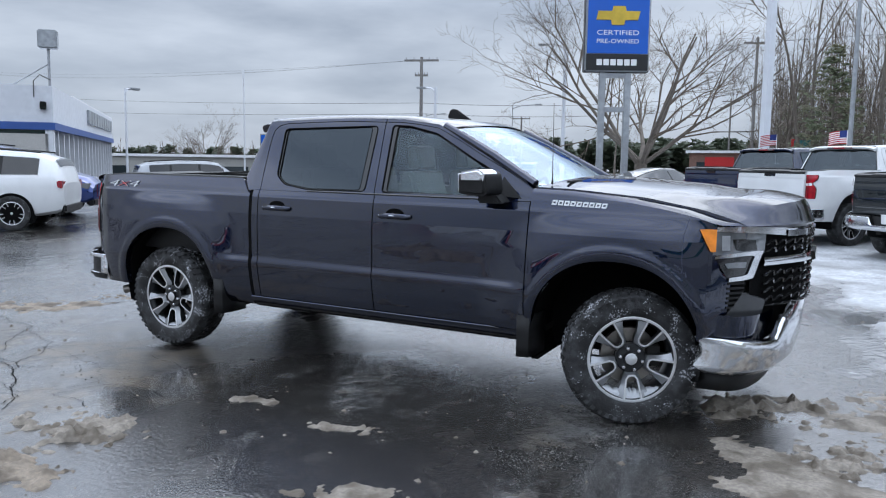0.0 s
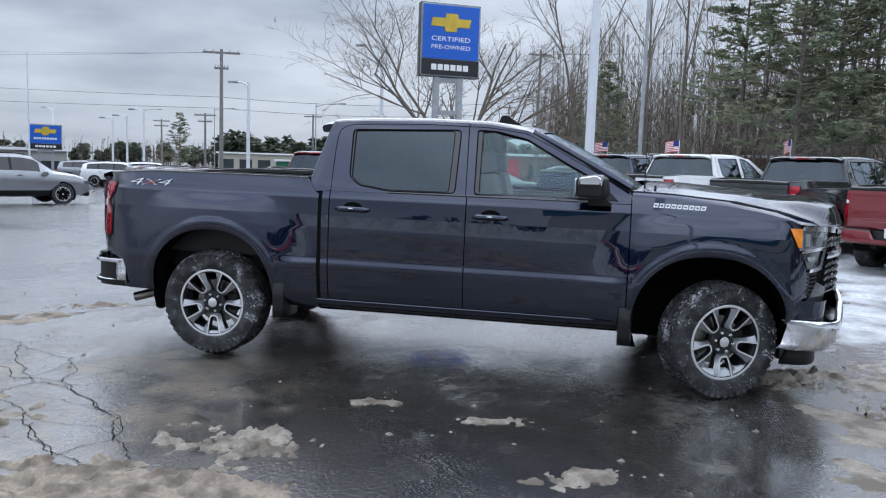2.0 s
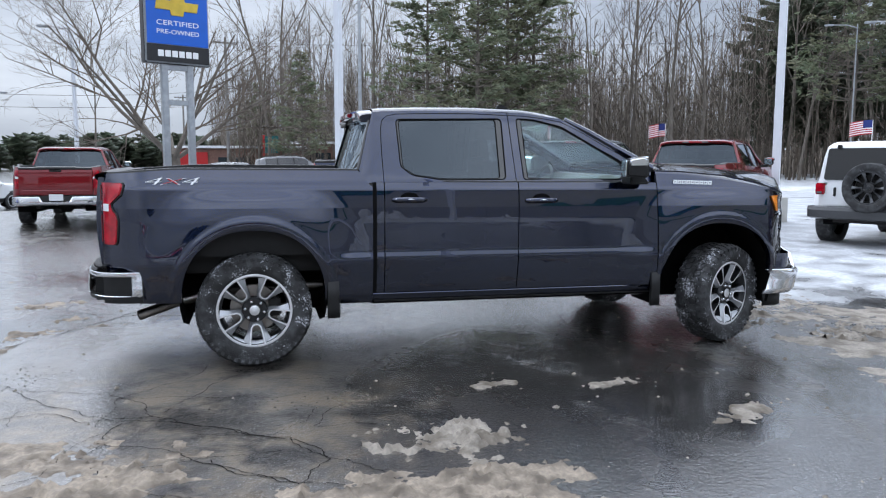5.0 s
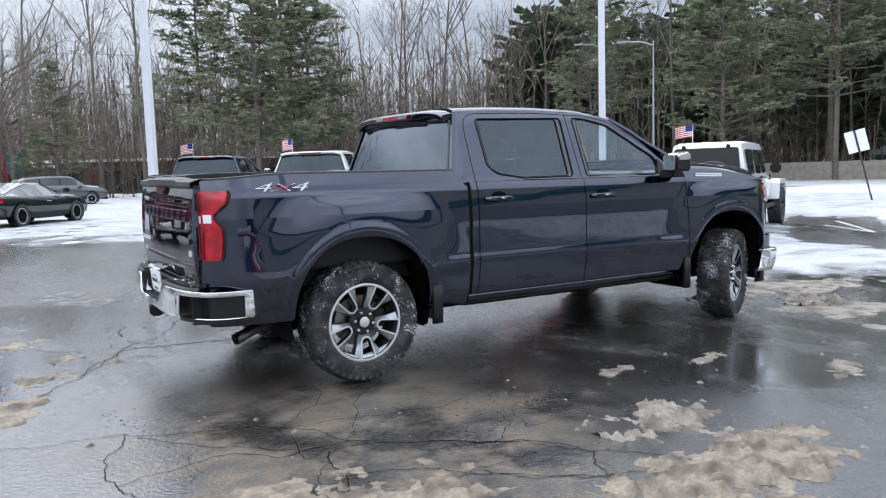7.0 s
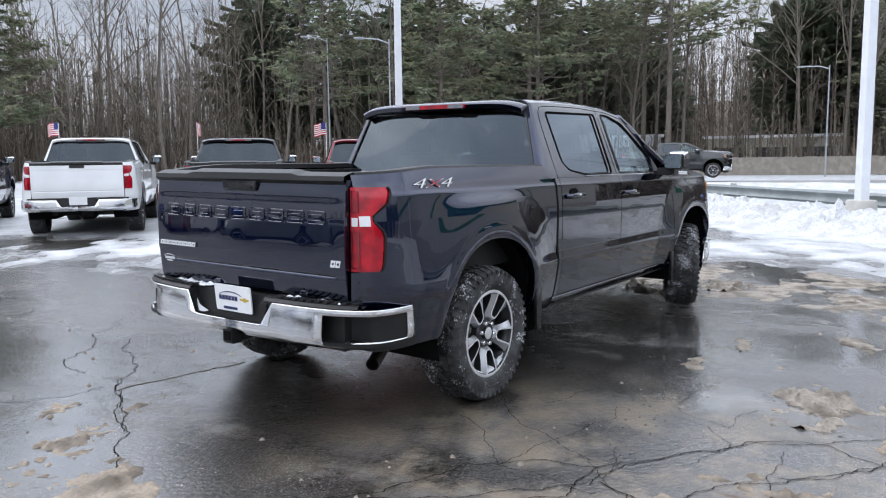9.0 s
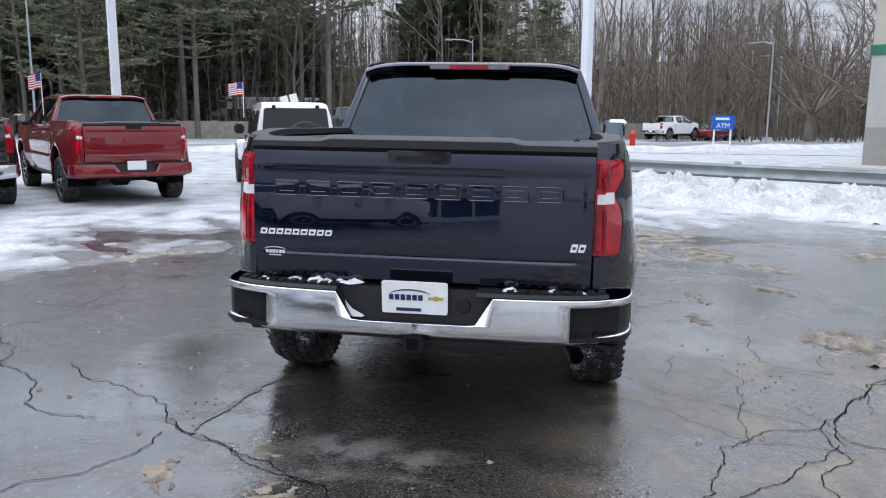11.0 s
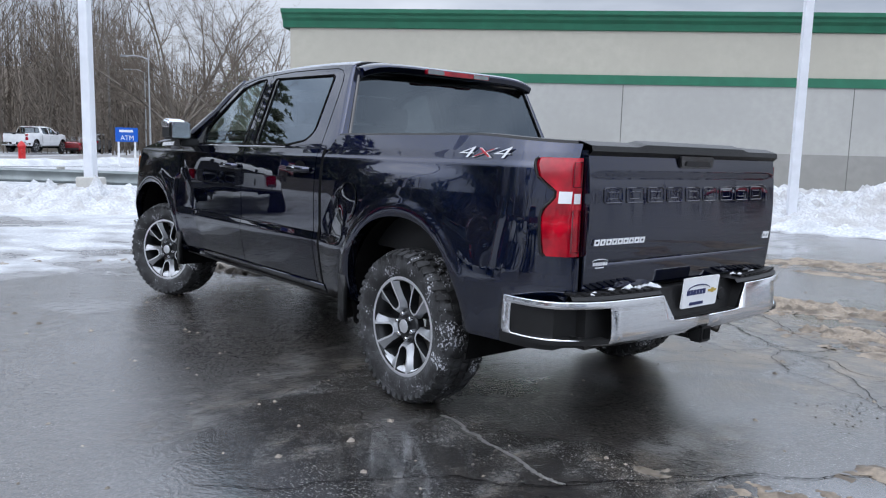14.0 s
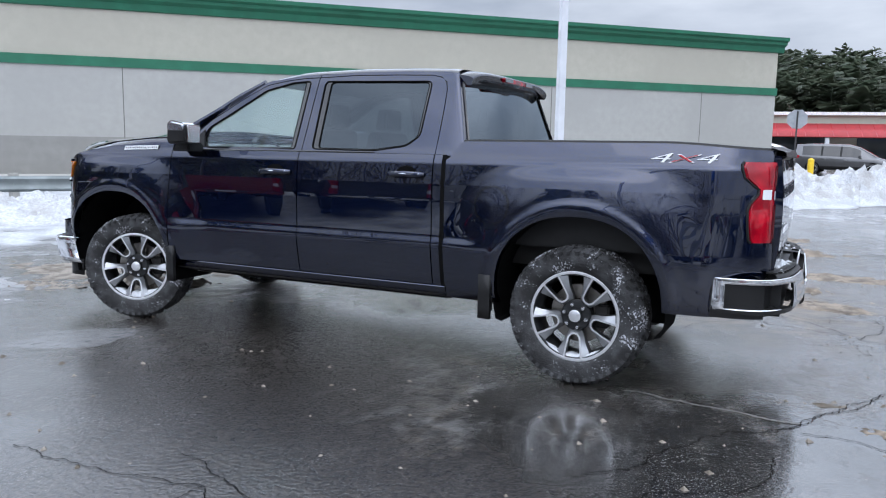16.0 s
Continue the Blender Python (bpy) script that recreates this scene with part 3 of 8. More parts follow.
        for cut in ([(-0.901, 1.345), (-0.905, 1.5), (-0.906, 1.65), (-0.902, 1.76), (-0.888, 1.81), (-0.85, 1.842), (-0.78, 1.858), (-0.5, 1.868), (-0.19, 1.874), (0.1, 1.866), (0.25, 1.864), (0.4, 1.848), (0.56, 1.822), (0.74, 1.738), (0.917, 1.642), (1.1, 1.548), (1.27, 1.462)], [(0.139, 1.348), (0.132, 1.5), (0.124, 1.7), (0.117, 1.865)]):
            seam.tube([(x, -greenhouse(x, z) + 0.0005, z) for x, z in cut], 0.0032, 5)
        turn(seam).make("door_gap", WELL, t, "thin dark gap round the doors")
        strip = Geo()
        strip.tube([(x, -greenhouse(x, 1.352) - 0.004, 1.352) for x in np.linspace(-0.45, 1.06, 16)], 0.006, 6)
        turn(strip).make("belt_trim", GLOSS_BLACK, t)
        # door handles: a bar over a flat patch, black for the scoop's shade
        for door, hx, hz in ((doors[0], -0.713, 1.216), (doors[1], 0.335, 1.207)):
            yb = half_width(hx, hz)
            h = Geo()
            h.tube([(hx - 0.125, -yb - 0.004, hz), (hx - 0.10, -yb - 0.028, hz), (hx, -yb - 0.036, hz + 0.003), (hx + 0.10, -yb - 0.028, hz), (hx + 0.125, -yb - 0.004, hz)], [0.014, 0.020, 0.021, 0.020, 0.014], 10)
            hb = turn(h).make("door_handle", paint, door)
            if detailed:
                turn(Geo().tube([(hx - 0.108, -yb - 0.031, hz + 0.004), (hx, -yb - 0.046, hz + 0.006), (hx + 0.108, -yb - 0.031, hz + 0.004)], 0.011, 8)).make("handle_strip", CHROME, hb, "chrome strip on the handle")
            if detailed:
                # no hollow here: a flush matte black ellipse paints the scoop's shade
                pocket = [(hx + 0.075 * math.cos(q), -yb - 0.002, hz + 0.008 + 0.046 * math.sin(q)) for q in np.linspace(0, 2 * math.pi, 25)[:-1]]
                turn(Geo().add(pocket, [tuple(range(24))])).make("handle_pocket_shade", WELL, door, "flat black patch for the shade in the handle scoop")
        # mirror
        mir = new("door_mirror")
        mir.parent = doors[1]
        shell = Geo().prism(rounded([(0.985, 1.395), (1.15, 1.385), (1.18, 1.41), (1.165, 1.53), (1.12, 1.548), (0.99, 1.525)], 0.03), lambda a, b, d: (a + (d + 1.02) * 0.25, d, b), -1.21, -1.02)
        turn(shell).make("mirror_shell", PLASTIC, mir, bevel=0.018, segments=3)
        cap = Geo().prism(rounded([(1.0, 1.47), (1.155, 1.472), (1.162, 1.53), (1.12, 1.556), (1.0, 1.535)], 0.02), lambda a, b, d: (a + (d + 1.02) * 0.25 + 0.003, d, b), -1.222, -1.06)
        turn(cap).make("mirror_cap", bright, mir, "chrome mirror cap", bevel=0.015, segments=3)
        mg = Geo().prism(rounded([(-1.195, 1.40), (-1.035, 1.40), (-1.035, 1.525), (-1.195, 1.525)], 0.02), lambda a, b, d: (d + (a + 1.02) * 0.25, a, b), 0.976, 0.982)
        turn(mg).make("mirror_glass", CHROME, mir, "mirror glass")
        arm = Geo().prism([(1.02, 1.335), (1.2, 1.335), (1.14, 1.4), (1.03, 1.4)], lambda a, b, d: (a, d, b), -1.10, -0.94)
        turn(arm).make("mirror_arm", PLASTIC, mir, bevel=0.012)
        sail = Geo().prism([(1.06, 1.372), (1.24, 1.366), (1.10, 1.50)], lambda a, b, d: (a, -greenhouse(a, b) - d, b), -0.005, 0.008)
        turn(sail).make("mirror_sail", PLASTIC, mir)
        # wheel wells and flaps
        for (cx, cz, rx, rz), front in zip(ARCHES, (False, True)):
            well = Geo()
            rows = []
            for a in np.linspace(-0.5, math.pi + 0.5, 22):
                rows.append([(cx - (rx + 0.02) * math.cos(a), y, max(cz + (rz + 0.02) * math.sin(a), 0.33)) for y in (-0.965, -0.7, -0.52)])
            well.grid(rows)
            well.add([(p[2][0], -0.52, p[2][2]) for p in rows], [tuple(range(len(rows)))])
            turn(well).make("wheel_well", WELL, t)
            fx = cx - rx - 0.045 if front else cx + rx + 0.055
            flap = Geo().grid([[(fx - 0.035 + 0.02 * (0.62 - z), -1.0, z), (fx - 0.03, -0.985 - 0.03, z), (fx + 0.035, -0.985 - 0.02, z), (fx + 0.05, -0.92, z), (fx + 0.05, -0.76, z)] for z in (0.62, 0.5, 0.42, 0.345)])
            turn(flap).make("mud_flap", PLASTIC, t).modifiers.new("thick", "SOLIDIFY").thickness = 0.012
        # tail light wrapped round the corner of the bed
        lamp = Geo()
        zs = [0.905, 0.92, 0.97, 1.02, 1.08, 1.115, 1.145, 1.165, 1.19, 1.21, 1.25, 1.30, 1.325, 1.336]
        edge = [-2.79, -2.778, -2.772, -2.768, -2.766, -2.776, -2.80, -2.812, -2.812, -2.79, -2.745, -2.728, -2.726, -2.735]
        rows = []
        for z, e in zip(zs, edge):
            rows.append([(x, -half_width(x, z) - (0.014 if 0 < k < 9 else 0.0), z) if k < 9 else (-2.885, -0.79, z) for k, x in enumerate(list(np.linspace(e, -2.874, 9)) + [0])])
        lamp.grid([r[::-1] for r in rows])
        light = turn(lamp).make("tail_light", LENS_RED, t, "red tail light lens")
        rev = Geo().grid([[(x, -half_width(x, z) - 0.019, z) for x in np.linspace(-2.83, -2.872, 6)][::-1] for z in (1.138, 1.155, 1.172, 1.19)])
        turn(rev).make("reversing_lamp", DECAL_GREY, light, "clear reversing lamp")
        back_x = lambda y: lerp(-2.8885, -2.8785, (y - 0.79) / 0.10)
        turn(Geo().grid([[(back_x(y), -y, z) for y in (0.80, 0.815, 0.83, 0.838)] for z in (1.138, 1.155, 1.17, 1.182)])).make("reversing_lamp", DECAL_GREY, light)
        for z0, z1 in ((0.925, 1.11), (1.21, 1.318)):
            loop = [(back_x(y) - 0.001, -y, z) for y, z in ((0.80, z0), (0.846, z0), (0.842, z1), (0.80, z1), (0.80, z0))]
            turn(Geo().tube(loop, 0.0035, 5, caps=False)).make("lamp_segment", LENS_DEEP, light, "dark red inner frame")
        rim_line = Geo().tube([(e + 0.004, -half_width(e, z) - 0.006, z) for z, e in zip(zs, edge)], 0.007, 6)
        turn(rim_line).make("lamp_bezel", PLASTIC, light)
        corner = Geo().grid([[(x, -half_width(x, z), z) for x in np.linspace(-2.86, -2.885, 3)] + [(-2.893, -0.797, z)] for z in (0.74, 0.8, 0.86, 0.9)])
        turn(corner).make("bed_corner", paint, t)
        # head lamp: amber marker, clear lens, hooked chrome trim over a black lamp
        hl = new("headlight")
        hl.parent = t
        lens = skin_sheet(lerp_rows([(2.44, 1.233), (2.56, 1.232), (2.65, 1.226), (2.715, 1.215)], [(2.46, 1.09), (2.56, 1.088), (2.65, 1.088), (2.71, 1.088)]), 0.006)
        turn(lens).make("lamp_lens", LENS_CLEAR, hl, "clear headlight lens")
        turn(skin_sheet(lerp_rows([(2.555, 1.178), (2.60, 1.18), (2.665, 1.172)], [(2.575, 1.115), (2.61, 1.108), (2.675, 1.112)]), 0.010)).make("projector", GLOSS_BLACK, hl, "dark projector lens")
        turn(skin_sheet(lerp_rows([(2.50, 1.20), (2.54, 1.20)], [(2.505, 1.115), (2.545, 1.115)]), 0.010)).make("projector", RIM_SILVER, hl)
        amber = skin_sheet(lerp_rows([(2.386, 1.236), (2.41, 1.238), (2.44, 1.238), (2.474, 1.236)], [(2.448, 1.112), (2.456, 1.108), (2.466, 1.108), (2.476, 1.112)]), 0.014)
        turn(amber).make("side_marker", LENS_AMBER, hl, "amber side marker lens")
        outer = [(2.475, 1.083), (2.55, 1.096), (2.62, 1.104), (2.68, 1.108), (2.708, 1.104), (2.692, 1.05), (2.678, 0.99), (2.666, 0.948), (2.62, 0.938), (2.58, 0.936), (2.55, 0.934)]
        inner = [(2.475, 1.068), (2.55, 1.075), (2.62, 1.081), (2.656, 1.082), (2.669, 1.073), (2.657, 1.042), (2.646, 0.995), (2.638, 0.972), (2.612, 0.964), (2.58, 0.961), (2.552, 0.957)]
        turn(skin_sheet([outer, inner], 0.022)).make("lamp_chrome", bright, hl, "hooked chrome lamp trim")
        turn(skin_sheet(lerp_rows([(2.47, 1.080), (2.55, 1.090), (2.685, 1.098)], [(2.545, 0.942), (2.59, 0.944), (2.664, 0.952)]), 0.004)).make("lower_lamp", GLOSS_BLACK, hl, "gloss black lower lamp")
        turn(skin_sheet(lerp_rows([(2.52, 1.04), (2.57, 1.045), (2.63, 1.045)], [(2.54, 1.012), (2.58, 1.012), (2.625, 1.01)]), 0.010)).make("lamp_lens", LENS_CLEAR, hl)
        turn(skin_sheet(lerp_rows([(2.475, 1.252), (2.6, 1.25), (2.7, 1.246), (2.8, 1.236), (2.87, 1.226)], [(2.475, 1.226), (2.6, 1.218), (2.7, 1.208), (2.8, 1.19), (2.87, 1.178)]), 0.022)).make("brow_trim", bright, hl, "chrome brow over the headlight")
        turn(skin_sheet([[(2.44, z), (min(2.50, e), z), (e, z)] for z, e in ((1.12, 2.456), (1.065, 2.484), (1.0, 2.50), (0.955, 2.545), (0.92, 2.556), (0.84, 2.556), (0.76, 2.548), (0.715, 2.54), (0.69, 2.50), (0.63, 2.46))], 0.001)).make("front_corner_panel", paint, t)
        sv = turn(skin_sheet(lerp_rows([(2.545, 0.935), (2.58, 0.938), (2.63, 0.94)], [(2.54, 0.745), (2.57, 0.75), (2.61, 0.775)]), -0.02)).make("side_vent", WELL, t)
        for k in range(6):
            z = 0.775 + 0.028 * k
            turn(skin_sheet([[(x, z + 0.013) for x in (2.545, 2.57, 2.60, 2.622)], [(x, z) for x in (2.545, 2.57, 2.60, 2.622)]], 0.008)).make("vent_slat", PLASTIC, sv)
        turn(skin_sheet(lerp_rows([(2.535, 0.728), (2.58, 0.79), (2.62, 0.866), (2.67, 0.84), (2.732, 0.806)], [(2.535, 0.714), (2.565, 0.70), (2.60, 0.686), (2.65, 0.69), (2.71, 0.697)]), 0.012)).make("fog_panel", SATIN_GREY, t, "satin grey bumper corner panel")
        turn(skin_sheet(lerp_rows([(2.40, 0.66), (2.46, 0.70), (2.54, 0.722), (2.60, 0.69), (2.71, 0.70)], [(2.40, 0.58), (2.46, 0.58), (2.54, 0.58), (2.60, 0.58), (2.71, 0.58)]), 0.003)).make("bumper_corner", paint, t)
        # decals and badges on the flank
        flip = -1 if side > 0 else 1
        base = Matrix.Translation((-2.60 if side < 0 else -2.225, side * (half_width(-2.42, 1.34) + 0.008), 1.325)) @ Euler((radians(90), 0, 0 if side < 0 else math.pi)).to_matrix().to_4x4() @ Matrix.Rotation(radians(-9), 4, "X")
        if detailed:
            for ch, dx, mat, lift in (("4", 0.0, DECAL_GREY, 0.0), ("4", 0.245, DECAL_GREY, 0.0), ("X", 0.112, DECAL_GREY, 0.001), ("X", 0.126, DECAL_RED, 0.004)):
                k = 1.0 if mat is DECAL_GREY else 0.82
                letters(ch, (0.078 if ch == "4" else 0.070) * k, 0.0006, mat, t, "off_road_decal", base @ Matrix.Translation((dx, 0.005 * (1 - k) * 5, lift)) @ Matrix.Diagonal((3.1, 1, 1, 1)), "red letter of the 4x4 decal" if mat is DECAL_RED else "silver figure of the 4x4 decal", shear=0.3, thin=-0.0009)
            badge_row(t, 9, 0.36, 0.031, Matrix.Translation((1.475 if side < 0 else 1.835, side * (half_width(1.65, 1.352) + 0.008), 1.337)) @ Euler((radians(90), 0, 0 if side < 0 else math.pi)).to_matrix().to_4x4() @ Matrix.Rotation(radians(-12 * 1), 4, "X") @ Matrix.Rotation(radians(-1.5 if side < 0 else 1.5), 4, "Z"), "fender_badge")
        if side > 0 and detailed:
            lid = frame_ring([(-1.32 + 0.120 * math.cos(q), 1.045 + 0.118 * math.sin(q)) for q in np.linspace(0, 2 * math.pi, 41)[:-1]], [(-1.32 + 0.110 * math.cos(q), 1.045 + 0.110 * math.sin(q)) for q in np.linspace(0, 2 * math.pi, 41)[:-1]], lambda x, z: half_width(x, z) + 0.004)
            lid.flip().make("fuel_door", GLOSS_BLACK, t, "round fuel door seam")
    # wheels
    for wx, steered in ((-1.855, 0), (1.885, steer)):
        for side in (-1, 1):
            wm = Matrix.Translation((wx + (-side * 0.24 * math.sin(radians(steered)) if steered else 0), side * 0.875, 0.416)) @ Matrix.Rotation(radians(steered + (180 if side > 0 else 0)), 4, "Z") @ Matrix.Rotation(radians(-4 if side < 0 else 0), 4, "Y")
            wob = wheel(t, "wheel", wm, tyre_mat, detailed)
            if detailed:
                pack, rnd_ = Geo(), random.Random(int(10 * wx) + side)
                up = (wm.to_3x3().inverted() @ Vector((0, 0, 1))).normalized()
                ang0 = math.atan2(-up.z, -up.x)
                rows = []
                for a_ in np.linspace(-0.85, 0.85, 34):
                    d_ = (0.062 if wx > 0 else 0.022) * max(0.0, 1 - (a_ / 0.8) ** 2) * rnd_.uniform(0.55, 1.0)
                    rows.append([((0.247 - r_) * math.cos(ang0 + a_), y_, (0.247 - r_) * math.sin(ang0 + a_)) for r_, y_ in ((0.0, -0.108), (d_ * 0.55, -0.106), (d_, -0.085), (d_ * 0.8, -0.03), (0.0, 0.02))])
                pack.grid(rows)
                pack.make("packed_snow", CLING, wob, "snow packed in the foot of the rim", smooth=60)
    # roof, pillars, glass
    xs = np.linspace(-0.955, 0.62, 24)
    rows = []
    for x in xs:
        ze = roof_edge(x)
        front = smooth_step(0.3, 0.62, x)
        rows.append([(x + 0.10 * front * math.cos(q * math.pi / 2), greenhouse(x, ze) * q, ze + (0.034 + 0.006 * front) * (1 - abs(q) ** (15 - 12.4 * front))) for q in np.sin(np.linspace(-1, 1, 27) * math.pi / 2)])
    Geo().grid(rows).make("roof", paint, t)
    top_l = [(0.62 + 0.10 * math.cos(q * math.pi / 2) + 0.005, greenhouse(0.62, roof_edge(0.62)) * 0.97 * q, roof_edge(0.62) + 0.036 * (1 - abs(q) ** 2.6) - 0.006) for q in np.linspace(-1, 1, 17)]
    low_l = [(1.33 + 0.16 * math.cos(q * math.pi / 2), 0.865 * q, 1.452 - 0.01 * (1 - abs(q))) for q in np.linspace(-1, 1, 17)]
    shield = Geo().grid([[tuple(Vector(a).lerp(Vector(b), k / 10) + Vector((0, 0, 0.018 * math.sin(math.pi * k / 10)))) for a, b in zip(top_l, low_l)] for k in range(11)])
    shield.make("windshield", GLASS_SHIELD, t, "clear windshield").visible_shadow = False
    for side in (-1, 1):
        pil = Geo().tube([(0.60, side * greenhouse(0.6, 1.85) * 0.985, 1.838), (0.80, side * greenhouse(0.8, 1.74) * 0.985, 1.742), (1.0, side * greenhouse(1.0, 1.64) * 0.985, 1.636), (1.33, side * 0.868, 1.458)], [0.026, 0.03, 0.032, 0.032], 8)
        pil.make("windshield_pillar", paint, t)
    # back of the cab
    cab_back = lambda y, z: -0.972 - 0.12 * (1.82 - z) / 0.4 - 0.03 * (1 - (y / 0.8) ** 2)
    w_at = lambda z: greenhouse(-0.9, z) - 0.015
    rw_out = [(-w_at(1.35), 1.35), (w_at(1.35), 1.35), (w_at(1.6), 1.6), (w_at(1.84), 1.84), (0, 1.90), (-w_at(1.84), 1.84), (-w_at(1.6), 1.6)]
    rw_in = rounded([(-0.865, 1.375), (0.865, 1.375), (0.712, 1.825), (-0.712, 1.825)], 0.03)
    ring = frame_ring(rw_out, rw_in, lambda a, b: 0.0, 0.0)
    ring.v = [(cab_back(y, z), y, z) for y, _, z in ring.v]
    ring.make("cab_back", paint, t)
    for s in (-1, 1):
        rows = []
        for z in np.linspace(1.34, 1.872, 16):
            xe = float(np.interp(z, [1.347, 1.86, 1.875], [-0.952, -0.942, -0.90]))
            ye, w_ = greenhouse(xe, z), w_at(z)
            xb = cab_back(w_, z)
            row = []
            for k in range(9):
                u = k / 8
                row.append((xe * (1 - u) ** 2 + 2 * u * (1 - u) * (xb + 0.004) + xb * u * u, s * (ye * (1 - u) ** 2 + 2 * u * (1 - u) * (ye + 0.002) + w_ * u * u), z))
            rows.append(row[::s])
        Geo().grid(rows).make("cab_pillar", paint, t)
        low = Geo().grid([[(x, s * half_width(x, z), z) for x in (-0.99, -0.96)][::s] for z in np.linspace(0.5, 1.345, 10)])
        low.make("cab_gap", WELL, t)
    rw = pane(rw_in, lambda a, b: 0.0, 0.0)
    rw.v = [(cab_back(y, z) + 0.004, y, z) for y, _, z in rw.v]
    rw.make("rear_window", GLASS_DARK, t, "dark tinted rear window").visible_shadow = False
    ring_ = rw_in + rw_in[:1]
    Geo().tube([(cab_back(y, z) - 0.002, y, z) for y, z in ring_], 0.010, 6).make("window_seal", GLOSS_BLACK, t, "black rear window seal")
    lip_rows, qs = [], [float(q) for q in np.sin(np.linspace(-1, 1, 27) * math.pi / 2)]
    w_edge = greenhouse(-0.955, roof_edge(-0.955))
    for x, dz, bow, nar in ((-0.95, 0.0, 0.0, 1.0), (-1.0, -0.003, 0.012, 0.998), (-1.035, -0.010, 0.022, 0.99), (-1.052, -0.020, 0.026, 0.985), (-1.056, -0.030, 0.026, 0.983), (-1.046, -0.060, 0.024, 0.98), (-1.036, -0.066, 0.022, 0.978), (-0.975, -0.062, 0.010, 0.975)):
        lip_rows.append([(x - bow * (1 - q * q), w_edge * q * nar, roof_edge(-0.955) + 0.034 * (1 - abs(q) ** 8) + dz - 0.012 * abs(q) ** 6) for q in qs])
    spoiler = Geo().grid(lip_rows[::-1])
    for k in (0, -1):
        spoiler.add([r[k] for r in lip_rows], [tuple(range(len(lip_rows)))[::1 if k else -1]])
    spoiler.make("roof_spoiler", paint, t)
    lens_at = lambda a, b, d: (d - 0.026 * (1 - (a / 0.735) ** 2), a, b)
    bl = Geo().prism(rounded([(-0.27, 1.846), (0.27, 1.846), (0.275, 1.876), (-0.275, 1.876)], 0.008), lens_at, -1.071, -1.03).make("high_brake_light", LENS_RED, t, "red high brake light", bevel=0.004)
    for s in (-1, 1):
        Geo().prism(rounded([(s * 0.13, 1.848), (s * 0.262, 1.848), (s * 0.262, 1.874), (s * 0.13, 1.874)], 0.006), lens_at, -1.075, -1.04).make("cargo_lamp", LENS_CLEAR, bl, "clear cargo lamp")
    # bed
    bed = Geo()
    bed.box(-2.84, -1.08, -0.72, 0.72, 0.82, 0.86)
    for s in (-1, 1):
        bed.box(-2.76, -1.04, s * 0.86, s * 0.72, 0.8, 1.40)
        bed.box(-2.85, -2.76, s * 0.78, s * 0.72, 0.8, 1.38)
    bed.box(-1.09, -1.04, -0.86, 0.86, 0.8, 1.40)
    bed.make("bed_liner", PLASTIC, t, bevel=0.01)
    for s in (-1, 1):
        cap = Geo().grid([[(x, s * (half_width(x, bed_high(x)) - q), bed_high(x) + h) for q, h in ((0.004, 0.0), (0.012, 0.012), (0.06, 0.014), (0.10, 0.012), (0.105, -0.02))] for x in np.linspace(-2.85, -1.09, 24)])
        cap.make("bed_rail_cap", PLASTIC, t)
    # tailgate: framed panel, sunken band with raised bars, top lip with its step
    tg = tailgate(t, paint, detailed)
    rear_bumper(t, bright, detailed)
    front_end(t, paint, bright, detailed)
    # underside
    under = Geo()
    for s in (-1, 1):
        under.box(-2.7, 2.4, s * 0.50, s * 0.40, 0.42, 0.56)
    under.box(-0.98, 1.36, -0.93, 0.93, 0.44, 0.50)
    under.box(-2.8, -1.0, -0.72, 0.72, 0.66, 0.80)
    under.box(1.3, 2.6, -0.5, 0.5, 0.45, 0.95)
    under.make("chassis", STEEL, t, bevel=0.01)
    ax_ = Geo().tube([(-1.855, -0.78, 0.41), (-1.855, -0.18, 0.41), (-1.855, -0.1, 0.41), (-1.855, 0.1, 0.41), (-1.855, 0.18, 0.41), (-1.855, 0.78, 0.41)], [0.05, 0.05, 0.13, 0.13, 0.05, 0.05], 14)
    ax_.make("rear_axle", STEEL, t)
    Geo().tube([(1.885, -0.8, 0.41), (1.885, 0.8, 0.41)], 0.045, 10).make("front_axle", STEEL, t)
    if detailed:
        ex = Geo().tube([(-1.3, -0.52, 0.52), (-2.1, -0.56, 0.50), (-2.45, -0.66, 0.43), (-2.68, -0.75, 0.365)], [0.035, 0.035, 0.036, 0.038], 14, caps=False)
        ex.make("exhaust_pipe", DISC, t, "steel exhaust tip")
        Geo().box(-2.98, -2.7, -0.036, 0.036, 0.458, 0.53).box(-3.05, -2.98, -0.045, 0.045, 0.45, 0.538).make("tow_hitch", PLASTIC, t, bevel=0.008)
        Geo().prism([(-0.026, 0.468), (0.026, 0.468), (0.026, 0.52), (-0.026, 0.52)], lambda a, b, d: (d, a, b), -3.055, -3.049).make("hitch_opening", WELL, t)
        fin = Geo().prism([(-0.06, 1.925), (0.15, 1.912), (0.02, 1.995), (-0.03, 2.0)], lambda a, b, d: (a + 0.3, d, b), -0.025, 0.025)
        fin.make("roof_antenna", PLASTIC, t, bevel=0.01)
        Geo().tube([(1.42, -0.80, 1.46), (1.42, -0.80, 1.52), (1.415, -0.80, 1.98)], [0.008, 0.0028, 0.0016], 6).make("mast_antenna", PLASTIC, t)
        Geo().tube([(1.50, -0.72, 1.475), (1.53, -0.45, 1.482), (1.52, -0.1, 1.485)], 0.009, 6).make("wiper", PLASTIC, t)
